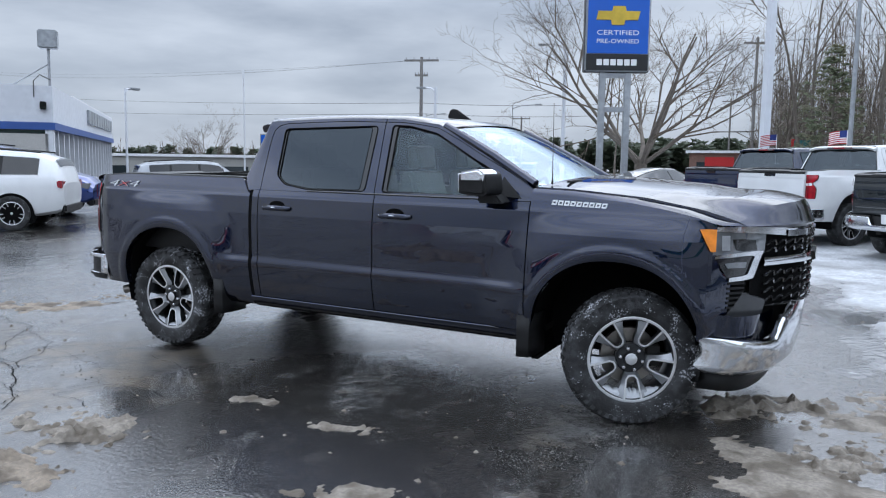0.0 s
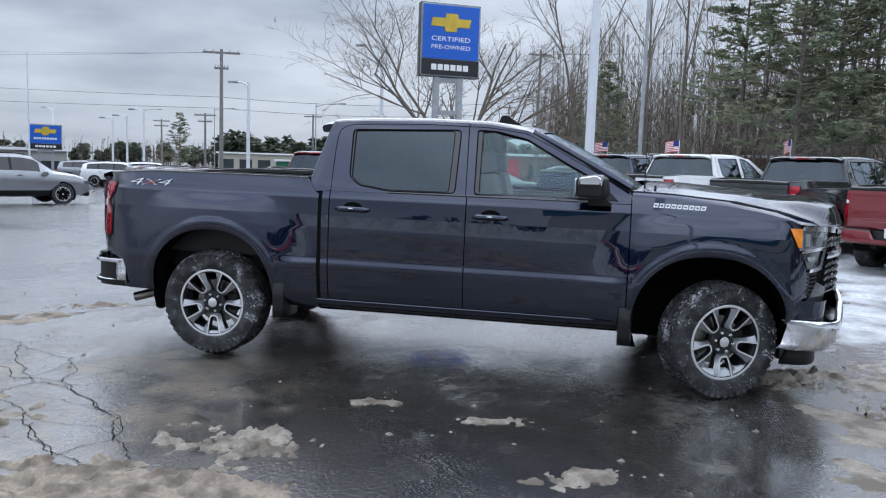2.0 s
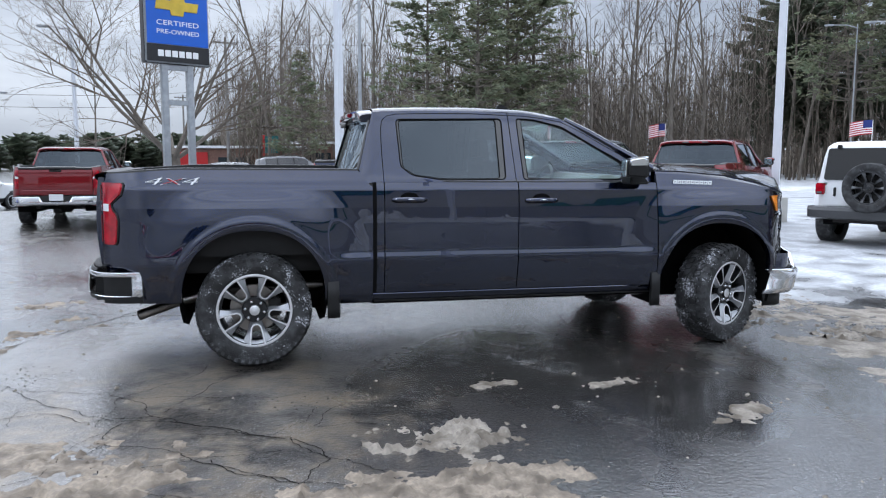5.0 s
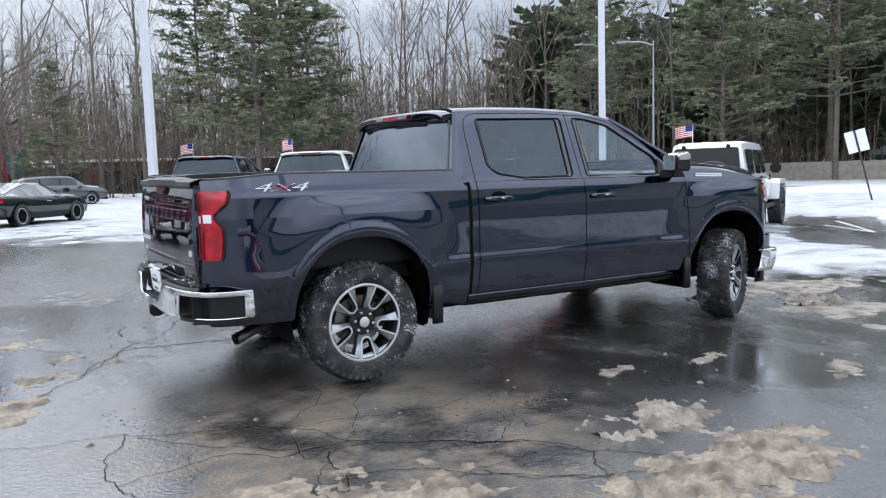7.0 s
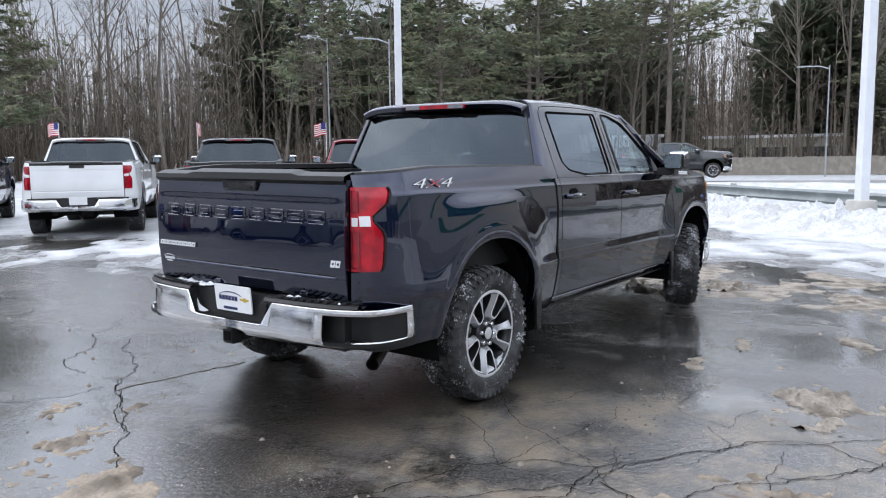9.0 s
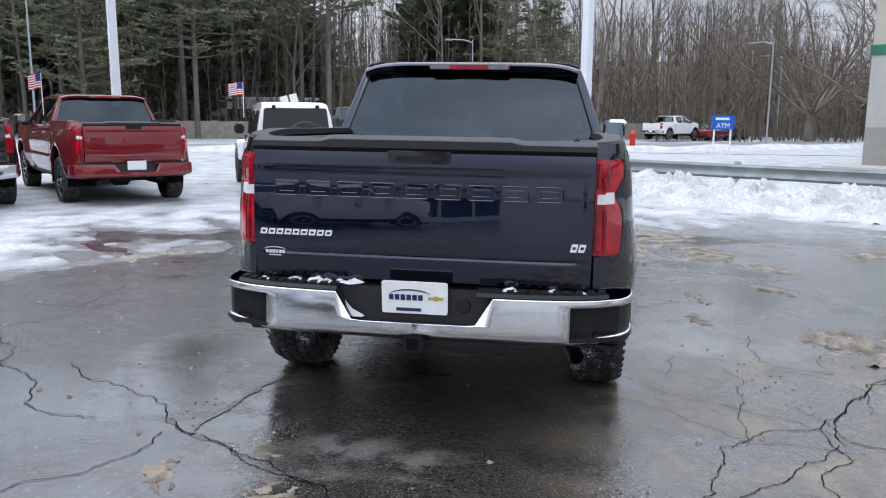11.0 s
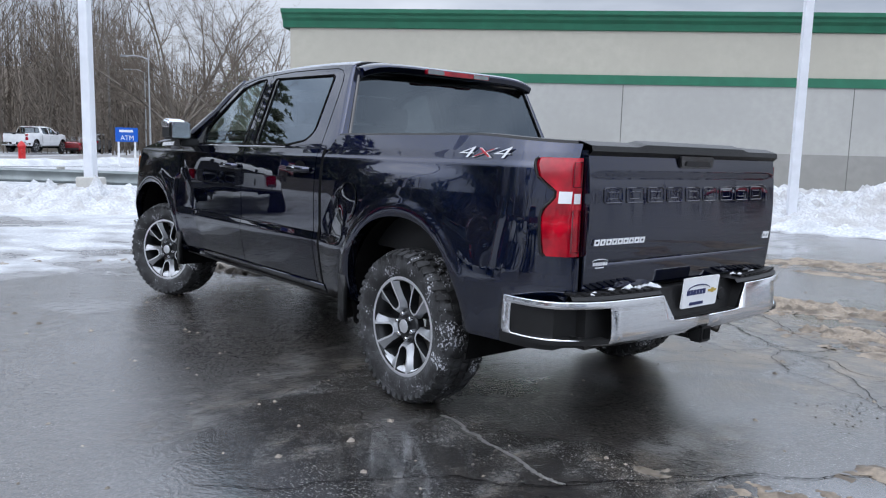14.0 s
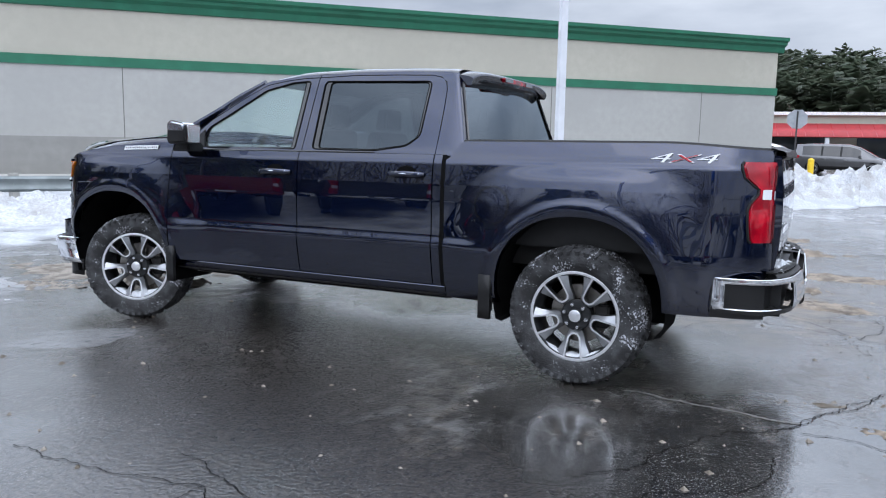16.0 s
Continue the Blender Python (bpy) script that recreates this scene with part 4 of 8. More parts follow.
        Geo().tube([(1.53, -0.05, 1.485), (1.54, 0.25, 1.484), (1.50, 0.55, 1.478)], 0.009, 6).make("wiper", PLASTIC, t)
    interior(t)
    return t


def badge_row(parent, count, width, height, m, name):
    """A brand word as a row of plain chrome blocks."""
    w = width / count
    for k in range(count):
        lean = 0.25 * height
        at = lambda u, v: (k * w + u * w * 0.80 + lean * v, v * height)
        outer = [at(u, v) for u, v in ((0, 0), (1, 0), (1, 1), (0, 1))]
        inner = [at(u, v) for u, v in ((0.24, 0.30), (0.76, 0.30), (0.76, 0.68), (0.24, 0.68))]
        ring = Geo()
        for i in range(4):
            j = (i + 1) % 4
            ring.prism([outer[i], outer[j], inner[j], inner[i]], lambda a, b, d: (a, b, d), 0.003, -0.001)
        ob = ring.make(name, DECAL_GREY, parent, "" if k else "plain chrome badge shape", smooth=0)
        ob.matrix_local = m


def fender_top(x):
    return float(np.interp(x, [1.33, 1.55, 1.98, 2.2, 2.37, 2.47, 2.62], [1.405, 1.40, 1.368, 1.335, 1.30, 1.262, 1.25]))


def tailgate(t, paint, detailed):
    tg = new("tailgate")
    tg.parent = t
    shape = lambda y, z: 2.905 + 0.012 * (1 - (y / 0.79) ** 2) + 0.024 * (1 - ((z - 1.06) / 0.31) ** 2)
    rows = []
    for z in np.linspace(0.752, 1.372, 63):
        dip = 0.006 * smooth_step(1.285, 1.25, z) * smooth_step(0.93, 1.13, z) + 0.006 * smooth_step(0.882, 0.876, z) * smooth_step(0.862, 0.87, z)
        row = []
        for y in np.linspace(-0.785, 0.785, 41):
            side = smooth_step(0.765, 0.72, abs(y))
            row.append((-shape(y, z) + dip * side, y, z))
        rows.append(row[::-1])
    p = Geo().grid(rows)
    p.grid([[(-2.88, y, z) for _, y, z in rows[0]], rows[0]])
    p.grid([[(x, y, z) for x, y, z in (r[0] for r in rows)], [(-2.87, r[0][1], r[0][2]) for r in rows]])
    p.grid([[(-2.87, r[-1][1], r[-1][2]) for r in rows], [r[-1] for r in rows]])
    p.make("tailgate_panel", paint, tg)
    lip = Geo().grid([[(x - 0.012 * (1 - (y / 0.79) ** 2), y, z + (0.012 * (smooth_step(-0.46, -0.42, y) * (1 - smooth_step(0.42, 0.46, y))) if k in (2, 3) else 0)) for y in np.linspace(0.788, -0.788, 60)] for k, (x, z) in enumerate(((-2.905, 1.345), (-2.93, 1.368), (-2.925, 1.392), (-2.86, 1.412), (-2.80, 1.408), (-2.80, 1.36)))])
    lip.make("tailgate_lip", PLASTIC, tg, "black plastic tailgate cap")
    if detailed:
        Geo().prism(rounded([(-0.14, 1.302), (0.14, 1.302), (0.148, 1.365), (-0.148, 1.365)], 0.018), lambda a, b, d: (d, a, b), -2.938, -2.90).make("tailgate_handle", GLOSS_BLACK, tg, "gloss black tailgate handle", bevel=0.006)
        Geo().prism(rounded([(-0.11, 1.312), (0.11, 1.312), (0.10, 1.336), (-0.10, 1.336)], 0.01), lambda a, b, d: (d, a, b), -2.944, -2.936).make("handle_pull", PLASTIC, tg, bevel=0.003)
        # nine raised outlines pressed out of the panel
        n, w = 9, 0.150
        on = lambda a, b, d: (-shape(a, b) + 0.006 - d, a, b)
        for k in range(n):
            y0 = 0.685 - k * w * 1.012
            loop = rounded([(y0, 1.142), (y0, 1.208), (y0 - w * 0.80, 1.208), (y0 - w * 0.80, 1.142)], 0.012)
            ob = Geo().prism(loop, on, 0.0022, -0.01).make("embossed_block", paint, tg, bevel=0.003)
            mid = [(y0 - w * 0.16, 1.160), (y0 - w * 0.64, 1.160), (y0 - w * 0.64, 1.190), (y0 - w * 0.16, 1.190)]
            for path, r_ in ((loop, 0.0030), (mid, 0.0024)):
                Geo().tube([on(a, b, 0.0022) for a, b in path + path[:1]], r_, 6, caps=False).make("block_edge", paint, ob)
        badge_row(tg, 9, 0.355, 0.027, Matrix.Translation((-shape(0.58, 0.97) - 0.004, 0.755, 0.957)) @ Matrix.Rotation(radians(-1.1), 4, "Z") @ Euler((radians(90), 0, radians(-90))).to_matrix().to_4x4(), "name_badge")
        badge_row(tg, 2, 0.07, 0.036, Matrix.Translation((-shape(0.72, 0.94) - 0.003, -0.688, 0.925)) @ Matrix.Rotation(radians(1.5), 4, "Z") @ Euler((radians(90), 0, radians(-90))).to_matrix().to_4x4(), "trim_badge")
        flat = lambda a, b, d: (-shape(a, b) - d, a, b)
        print_ = Geo()
        for k in range(6):
            y0 = 0.735 - k * 0.0165
            print_.prism([(y0, 0.864), (y0, 0.879), (y0 - 0.012, 0.879), (y0 - 0.012, 0.864)], flat, 0.0008, -0.004)
        for q in np.linspace(0.35, 2.8, 12)[:-1]:
            print_.prism([(0.69 + 0.058 * math.cos(a_), 0.878 + r_ * math.sin(a_)) for a_, r_ in ((q, 0.013), (q + 0.222, 0.013), (q + 0.222, 0.017), (q, 0.017))], flat, 0.0008, -0.004)
        print_.prism([(0.72, 0.852), (0.72, 0.857), (0.66, 0.857), (0.66, 0.852)], flat, 0.0008, -0.004)
        print_.make("dealer_sticker", DECAL_GREY, tg, "small silver sticker with plain bars", smooth=0)
    else:
        bow = Geo().prism([(-0.13, 1.09), (-0.04, 1.09), (-0.04, 1.11), (0.04, 1.11), (0.04, 1.09), (0.13, 1.09), (0.11, 1.05), (0.04, 1.05), (0.04, 1.03), (-0.04, 1.03), (-0.04, 1.05), (-0.11, 1.05)], lambda a, b, d: (d, a, b), -2.925, -2.90)
        bow.make("tailgate_emblem", INK_GOLD, tg)
        Geo().prism(rounded([(-0.13, 1.295), (0.13, 1.295), (0.13, 1.35), (-0.13, 1.35)], 0.018), lambda a, b, d: (d, a, b), -2.928, -2.90).make("tailgate_handle", GLOSS_BLACK, tg)
    return tg


def rear_bumper(t, bright, detailed):
    rb = new("rear_bumper")
    rb.parent = t
    # plan of the bumper's face from the middle round the corner
    plan = [(0.0, -3.045), (0.15, -3.043), (0.24, -3.041), (0.285, -3.04), (0.36, -3.037), (0.45, -3.033), (0.55, -3.025), (0.64, -3.014), (0.70, -3.004), (0.76, -2.99), (0.82, -2.968), (0.87, -2.94), (0.925, -2.905), (0.958, -2.86), (0.98, -2.80), (0.99, -2.74), (0.994, -2.68), (0.994, -2.64), (0.985, -2.605)]
    zs = [0.505, 0.512, 0.53, 0.55, 0.572, 0.59, 0.61, 0.64, 0.67, 0.688, 0.702, 0.714, 0.72]
    top = lambda y: lerp(0.592, 0.718, smooth_step(0.275, 0.36, y))
    for side in (-1, 1):
        rows = []
        for y, x in plan:
            back = 0.0
            r = []
            for z in zs:
                zz = min(z, top(y))
                crown = 0.016 * (1 - ((zz - 0.575) / 0.15) ** 2)
                lowcut = 0.05 * smooth_step(0.54, 0.505, zz)
                nx, ny = (-1, 0) if y < 0.82 else ((-0.6, 0.8) if y < 0.94 else (0, 1))
                r.append((x + nx * crown - nx * lowcut, side * (y + ny * crown * 0.5 - ny * lowcut * 0.4), zz + 0.018 * smooth_step(0.7, 0.95, y) * (1 if z < 0.6 else 0)))
            rows.append(r if side > 0 else r[::-1])
        hole = (lambda i, j: 8 <= i <= 15 and 2 <= (j if side > 0 else len(zs) - 2 - j) <= 8) if detailed else None
        ch = Geo().grid(rows, skip=hole)
        ob = ch.make("chrome_face", bright, rb, "polished chrome bumper face", weld=0.0005)
        mod = ob.modifiers.new("thick", "SOLIDIFY")
        mod.thickness, mod.offset = 0.014, -1
        # corner step: a black recess with a ribbed tread
        if detailed:
            rec = Geo()
            rec.grid([[(x + (0.07 if y < 0.9 else 0.03), side * (y - (0.02 if y < 0.9 else 0.003)), z) for z in (0.50, 0.56, 0.70)][::side] for y, x in plan[7:18]])
            rec.make("step_recess", PLASTIC, rb)
            tread = Geo()
            rim_pts = [(x - 0.005 if y < 0.9 else x, side * (y + 0.005)) for y, x in plan[8:18]]
            tread.add([(x, y, 0.548) for x, y in rim_pts] + [(-2.80, side * 0.66, 0.548)] + [(x, y, 0.528) for x, y in rim_pts] + [(-2.80, side * 0.66, 0.528)], [tuple(range(11)), tuple(reversed(range(11, 22)))] + [(i, 11 + i, 11 + (i + 1) % 11, (i + 1) % 11) for i in range(11)])
            for a in range(8):
                for b in range(3):
                    cx, cy = lerp(-2.98, -2.70, a / 7), side * lerp(0.74, 0.90, b / 2)
                    if cx > -2.98 + 0.35 * max(0, abs(cy) - 0.78):
                        tread.box(cx - 0.011, cx + 0.011, cy - 0.012, cy + 0.012, 0.548, 0.556)
            tread.make("corner_step", PLASTIC, rb, "ribbed black corner step")
    pad = Geo()
    prof = [(y, x) for y, x in plan if y <= 0.88]
    pts = [(x + 0.008, -y) for y, x in prof[::-1]] + [(x + 0.008, y) for y, x in prof[1:]]
    pad.grid([[(x, y, 0.722) for x, y in pts], [(x + 0.012, y, 0.738) for x, y in pts], [(-2.90, y * 0.98, 0.742) for x, y in pts], [(-2.86, y * 0.98, 0.70) for x, y in pts]], skip=lambda i, j: abs(pts[j][1]) < 0.33 and i < 2)
    for k in range(34):
        y = -0.84 + k * 0.0509
        if abs(y) > 0.36:
            x = float(np.interp(abs(y), [p[0] for p in plan], [p[1] for p in plan]))
            pad.box(x + 0.03, x + 0.085, y - 0.016, y + 0.016, 0.74, 0.75)
    pad.make("bumper_step_pad", PLASTIC, rb, "ribbed black step pad")
    mid = Geo()
    mid.add([(-2.96, -0.37, 0.735), (-2.96, 0.37, 0.735), (-2.985, 0.285, 0.585), (-2.985, -0.285, 0.585)], [(0, 1, 2, 3)])
    mid.add([(-3.03, 0.355, 0.72), (-3.03, 0.28, 0.59), (-2.985, 0.285, 0.585), (-2.96, 0.37, 0.735)], [(0, 1, 2, 3)])
    mid.add([(-3.03, -0.355, 0.72), (-3.03, -0.28, 0.59), (-2.985, -0.285, 0.585), (-2.96, -0.37, 0.735)], [(3, 2, 1, 0)])
    mid.add([(-3.035, 0.28, 0.592), (-3.035, -0.28, 0.592), (-2.985, -0.285, 0.588), (-2.985, 0.285, 0.588)], [(0, 1, 2, 3)])
    mid.box(-2.95, -2.80, -0.8, 0.8, 0.50, 0.73)
    mid.make("plate_recess", PLASTIC, rb)
    if detailed:
        rnd_ = random.Random(5)
        bits = Geo()
        for q in range(26):
            y, s_ = rnd_.uniform(-0.8, 0.8), rnd_.uniform(0.008, 0.022)
            if abs(y) < 0.30:
                continue
            x = -2.935 + rnd_.uniform(-0.03, 0.02)
            bits.add([(x + s_ * math.cos(a_) * rnd_.uniform(0.7, 1.6), y + s_ * math.sin(a_) * rnd_.uniform(1, 3), 0.741) for a_ in np.linspace(0, 6.283, 8)[:-1]] + [(x, y, 0.741 + s_ * rnd_.uniform(0.6, 1.2))], [(i_, (i_ + 1) % 7, 7) for i_ in range(7)])
        bits.add([(-3.02, 0.30, 0.60), (-3.02, 0.24, 0.60), (-2.99, 0.235, 0.60), (-2.99, 0.33, 0.62), (-3.0, 0.325, 0.67), (-3.01, 0.29, 0.635)], [(0, 1, 5), (1, 2, 5), (0, 5, 4), (0, 4, 3), (5, 2, 3, 4)])
        tagged(bits.make("clinging_snow", CLING, rb, smooth=50), kind="stuff")
        sock = Geo().lathe([(0.0001, -0.012), (0.03, -0.012), (0.034, -0.004), (0.034, 0.01)], 20)
        sock.v = [(-2.972 + y, -0.222 + x, 0.665 + z) for x, y, z in sock.v]
        sock.make("tow_socket", PLASTIC, rb)
    pl = new("dealer_plate")
    pl.parent, pl.location = t, (0, 0, 0.022)
    tagged(pl, "white dealer plate with plain printed bars")
    Geo().prism(rounded([(-0.152, 0.6), (0.152, 0.6), (0.152, 0.752), (-0.152, 0.752)], 0.012), lambda a, b, d: (d + 0.1 * (0.6 - b), a, b), -2.996, -2.988).make("plate", WHITE_PLATE, pl)
    face = lambda a, b, d: (d + 0.1 * (0.6 - b), a, b)
    if detailed:
        arc = Geo()
        for k in range(12):
            q0, q1 = math.pi * (0.12 + k * 0.76 / 12), math.pi * (0.12 + (k + 1) * 0.76 / 12)
            arc.prism([(0.02 + 0.10 * math.cos(q), 0.682 + h * math.sin(q)) for q, h in ((q0, 0.028), (q1, 0.028), (q1, 0.034), (q0, 0.034))], face, -2.9985, -2.996)
        arc.make("plate_logo", INK_NAVY, pl)
        bars = Geo()
        for k in range(6):
            bars.prism([(0.118 - k * 0.027, 0.664), (0.118 - k * 0.027, 0.69), (0.097 - k * 0.027, 0.69), (0.097 - k * 0.027, 0.664)], face, -2.9985, -2.996)
        bars.prism([(0.085, 0.612), (0.085, 0.627), (-0.03, 0.627), (-0.03, 0.612)], face, -2.9985, -2.996)
        bars.make("plate_print", INK_NAVY, pl, "plain navy bars for the dealer name")
        Geo().prism([(-0.06, 0.682), (-0.09, 0.682), (-0.09, 0.688), (-0.11, 0.688), (-0.11, 0.682), (-0.135, 0.682), (-0.13, 0.67), (-0.11, 0.67), (-0.11, 0.664), (-0.09, 0.664), (-0.09, 0.67), (-0.065, 0.67)], face, -2.9985, -2.996).make("plate_emblem", INK_GOLD, pl)
    return rb


def nose(y):
    """How far the face reaches forward at a place across the truck."""
    return 2.3 + 0.47 * math.sqrt(max(0.0, 0.985 - max(abs(y), 0.30)) / 0.42) + 0.035 * (1 - min(1, abs(y) / 0.30) ** 2)


def front_end(t, paint, bright, detailed):
    # hood with its raised middle, falling to the nose
    rows = []
    for u in list(np.linspace(0, 0.9, 22)) + [0.93, 0.955, 0.975, 0.99, 1.0]:
        row = []
        for q in np.linspace(-1, 1, 41):
            x = lerp(1.345 + 0.15 * math.cos(q * math.pi / 2), nose(0.80 * q) + 0.012, u)
            w = lerp(0.89, 0.80, u**3)
            ze = float(np.interp(u, [0, 0.2, 0.55, 0.8, 0.92, 1.0], [1.443, 1.437, 1.401, 1.342, 1.296, 1.262]))
            ridge = smooth_step(0.90, 0.70, abs(q))
            bulge = 0.004 * ridge + 0.056 * (1 - q * q) + 0.052 * ridge * smooth_step(0.6, 0.93, u)
            fall = 1 - smooth_step(0.95, 1.0, u) ** 1.5
            row.append((x - 0.03 * (1 - fall) * 0, q * w, ze - 0.010 * (1 - fall) + bulge * fall))
        row = [(row[0][0], row[0][1], row[0][2] - 0.06)] + row + [(row[-1][0], row[-1][1], row[-1][2] - 0.06)]
        rows.append(row)
    rows.append([(x - 0.02, y, z - 0.05) for x, y, z in rows[-1]])
    Geo().grid(rows).make("hood", paint, t)
    for s in (-1, 1):
        sh = Geo().grid([[(x, s * lerp(half_width(x, fender_top(x)), 0.895 - 0.09 * smooth_step(1.5, 2.5, x) ** 2, k / 4) , lerp(fender_top(x), float(np.interp(x, [1.34, 1.6, 2.0, 2.3, 2.47, 2.61], [1.438, 1.432, 1.40, 1.352, 1.30, 1.262])), (k / 4) ** 0.7) - (0.012 if k == 4 else 0)) for k in range(5)][::-s] for x in np.linspace(1.334, 2.61, 34)])
        sh.make("fender_top", paint, t)
    cowl = Geo().grid([[(1.32 + 0.16 * math.cos(q * math.pi / 2) + d, 0.87 * q, 1.448 - 0.012 * k) for q in np.linspace(-1, 1, 13)] for k, d in enumerate((0.0, 0.05, 0.1))])
    cowl.make("cowl", PLASTIC, t)
    # the face under the hood
    back_ = Geo().grid([[(nose(y) - 0.03, y, z) for y in np.linspace(-0.72, 0.72, 31)] for z in (0.60, 0.75, 0.9, 1.05, 1.25)])
    gr = back_.make("grille", WELL, t, "black mesh grille with chrome bars")
    for z0, z1 in ((1.010, 1.071),):
        g = Geo().grid([[(nose(y) + d, y, z) for y in np.linspace(-0.69, 0.69, 41)] for d, z in ((-0.02, z0), (0.02, z0 + 0.006), (0.026, (z0 + z1) / 2), (0.02, z1 - 0.006), (-0.02, z1))])
        g.make("grille_bar", bright, gr, "chrome grille bar")
    g = Geo().grid([[(nose(y) + d, y, z) for y in np.linspace(-0.5, 0.5, 31)] for d, z in ((-0.02, 1.178), (0.018, 1.182), (0.02, 1.22), (-0.02, 1.228))])
    g.make("grille_bar", bright, gr, "chrome grille bar")
    if detailed:
        for z in (1.15, 1.11, 0.965, 0.915, 0.865, 0.81, 0.77):
            path = []
            for k in range(61):
                y = -0.66 + k * 0.022
                path.append((nose(y) - 0.004 + (0.012 if (k // 2) % 2 else 0), y, z + (0.012 if (k // 2) % 2 else -0.012) * (1 if z > 0.8 else 0)))
            Geo().tube(path, 0.009, 6).make("grille_slat", GLOSS_BLACK, gr)
        bow = [(-0.15, 0.022), (-0.05, 0.022), (-0.045, 0.045), (0.045, 0.045), (0.05, 0.022), (0.15, 0.022), (0.135, -0.022), (0.05, -0.022), (0.045, -0.045), (-0.045, -0.045), (-0.05, -0.022), (-0.135, -0.022)]
        Geo().prism(bow, lambda a, b, d: (d, a, b + 1.04), 2.92, 2.97).make("grille_emblem", GLOSS_BLACK, gr, bevel=0.006)
    # bumper
    fb = new("front_bumper")
    fb.parent = t
    rows = []
    for q in np.linspace(-1, 1, 41):
        a = abs(q)
        y = 0.985 * math.sin(a * math.pi / 2) ** 0.9 * (1 if q > 0 else -1)
        x = 2.42 + 0.50 * max(0.0, math.cos(a * math.pi / 2)) ** 0.45
        up = 0.60 + 0.115 * smooth_step(0.56, 0.44, a) + 0.055 * smooth_step(0.44, 0.2, a)
        rows.append([(x - d, y * (1 - 0.02 * d), z) for d, z in ((0.05, up + 0.01), (0.012, up), (0.0, up - 0.03), (0.012, 0.52), (0.03, 0.44), (0.07, 0.40))])
    Geo().grid(rows).make("bumper_face", bright, fb, "polished chrome bumper face").modifiers.new("thick", "SOLIDIFY").thickness = 0.01
    dam = Geo().grid([[(2.40 + 0.36 * max(0.0, math.cos(abs(q) * math.pi / 2)) ** 0.5, 0.93 * math.sin(q * math.pi / 2), z) for z in (0.42, 0.34, 0.285)] for q in np.linspace(-1, 1, 31)])
    dam.make("air_dam", PLASTIC, fb).modifiers.new("thick", "SOLIDIFY").thickness = 0.01
    low = Geo().grid([[(2.40 + 0.40 * max(0.0, math.cos(abs(q) * math.pi / 2)) ** 0.42, 0.95 * math.sin(q * math.pi / 2), z) for z in (0.58, 0.66, 0.74)] for q in np.linspace(-1, 1, 31)])
    low.make("bumper_upper", paint, fb)


def interior(t):
    cab = new("cabin")
    cab.parent = t
    for x in (0.42, -0.50):
        for y in (-0.40, 0.40):
            seat = Geo()
            seat.prism(rounded([(x - 0.18, 0.95), (x + 0.32, 0.95), (x + 0.32, 1.05), (x - 0.02, 1.06), (x - 0.14, 1.52), (x - 0.26, 1.5)], 0.05), lambda a, b, d: (a, d, b), y - 0.25, y + 0.25)
            s = seat.make("seat", SEAT, cab, bevel=0.03)
            Geo().prism(rounded([(x - 0.25, 1.53), (x - 0.13, 1.53), (x - 0.16, 1.70), (x - 0.25, 1.70)], 0.03), lambda a, b, d: (a, d, b), y - 0.13, y + 0.13).make("headrest", SEAT, s, bevel=0.02)
    dash = Geo().prism(rounded([(0.95, 0.95), (1.35, 0.95), (1.42, 1.36), (1.18, 1.40), (0.98, 1.32)], 0.05), lambda a, b, d: (a, d, b), -0.84, 0.84)
    dash.make("dashboard", PLASTIC, cab, bevel=0.02)
    ring = Geo()
    pts = [(0.86 + 0.06 * math.sin(q), 0.40 + 0.19 * math.cos(q), 1.28 + 0.18 * math.sin(q)) for q in np.linspace(0, 2 * math.pi, 25)]
    ring.tube(pts, 0.016, 8, caps=False)
    ring.tube([(0.86, 0.22, 1.28), (0.88, 0.40, 1.26), (0.86, 0.58, 1.28)], 0.025, 8)
    ring.make("steering_wheel", PLASTIC, cab)
    Geo().grid([[(x, y, roof_edge(x) - 0.01) for y in np.linspace(-0.66, 0.66, 5)] for x in np.linspace(-0.9, 0.6, 8)]).make("headliner", TRIM_PALE, cab)
    lin = Geo()
    for s in (-1, 1):
        lin.box(-0.94, 1.3, s * 0.90, s * 0.86, 0.52, 1.34)
    lin.box(-0.95, 1.3, -0.88, 0.88, 0.5, 0.56)
    lin.box(-0.965, -0.94, -0.88, 0.88, 0.5, 1.40)
    lin.make("cabin_lining", SEAT, cab)




# ---- ground: one sheet of wet asphalt ----
def ground_z(x, y):
    r = math.hypot(x, y)
    az = math.degrees(math.atan2(y, x)) % 360
    fall = 0.6 * smooth_step(17, 30, r) * smooth_step(102, 114, az) * (1 - smooth_step(165, 190, az))
    return (-0.00672 * x + 0.01072 * y) * min(1, 12 / max(r, 1e-6)) - fall


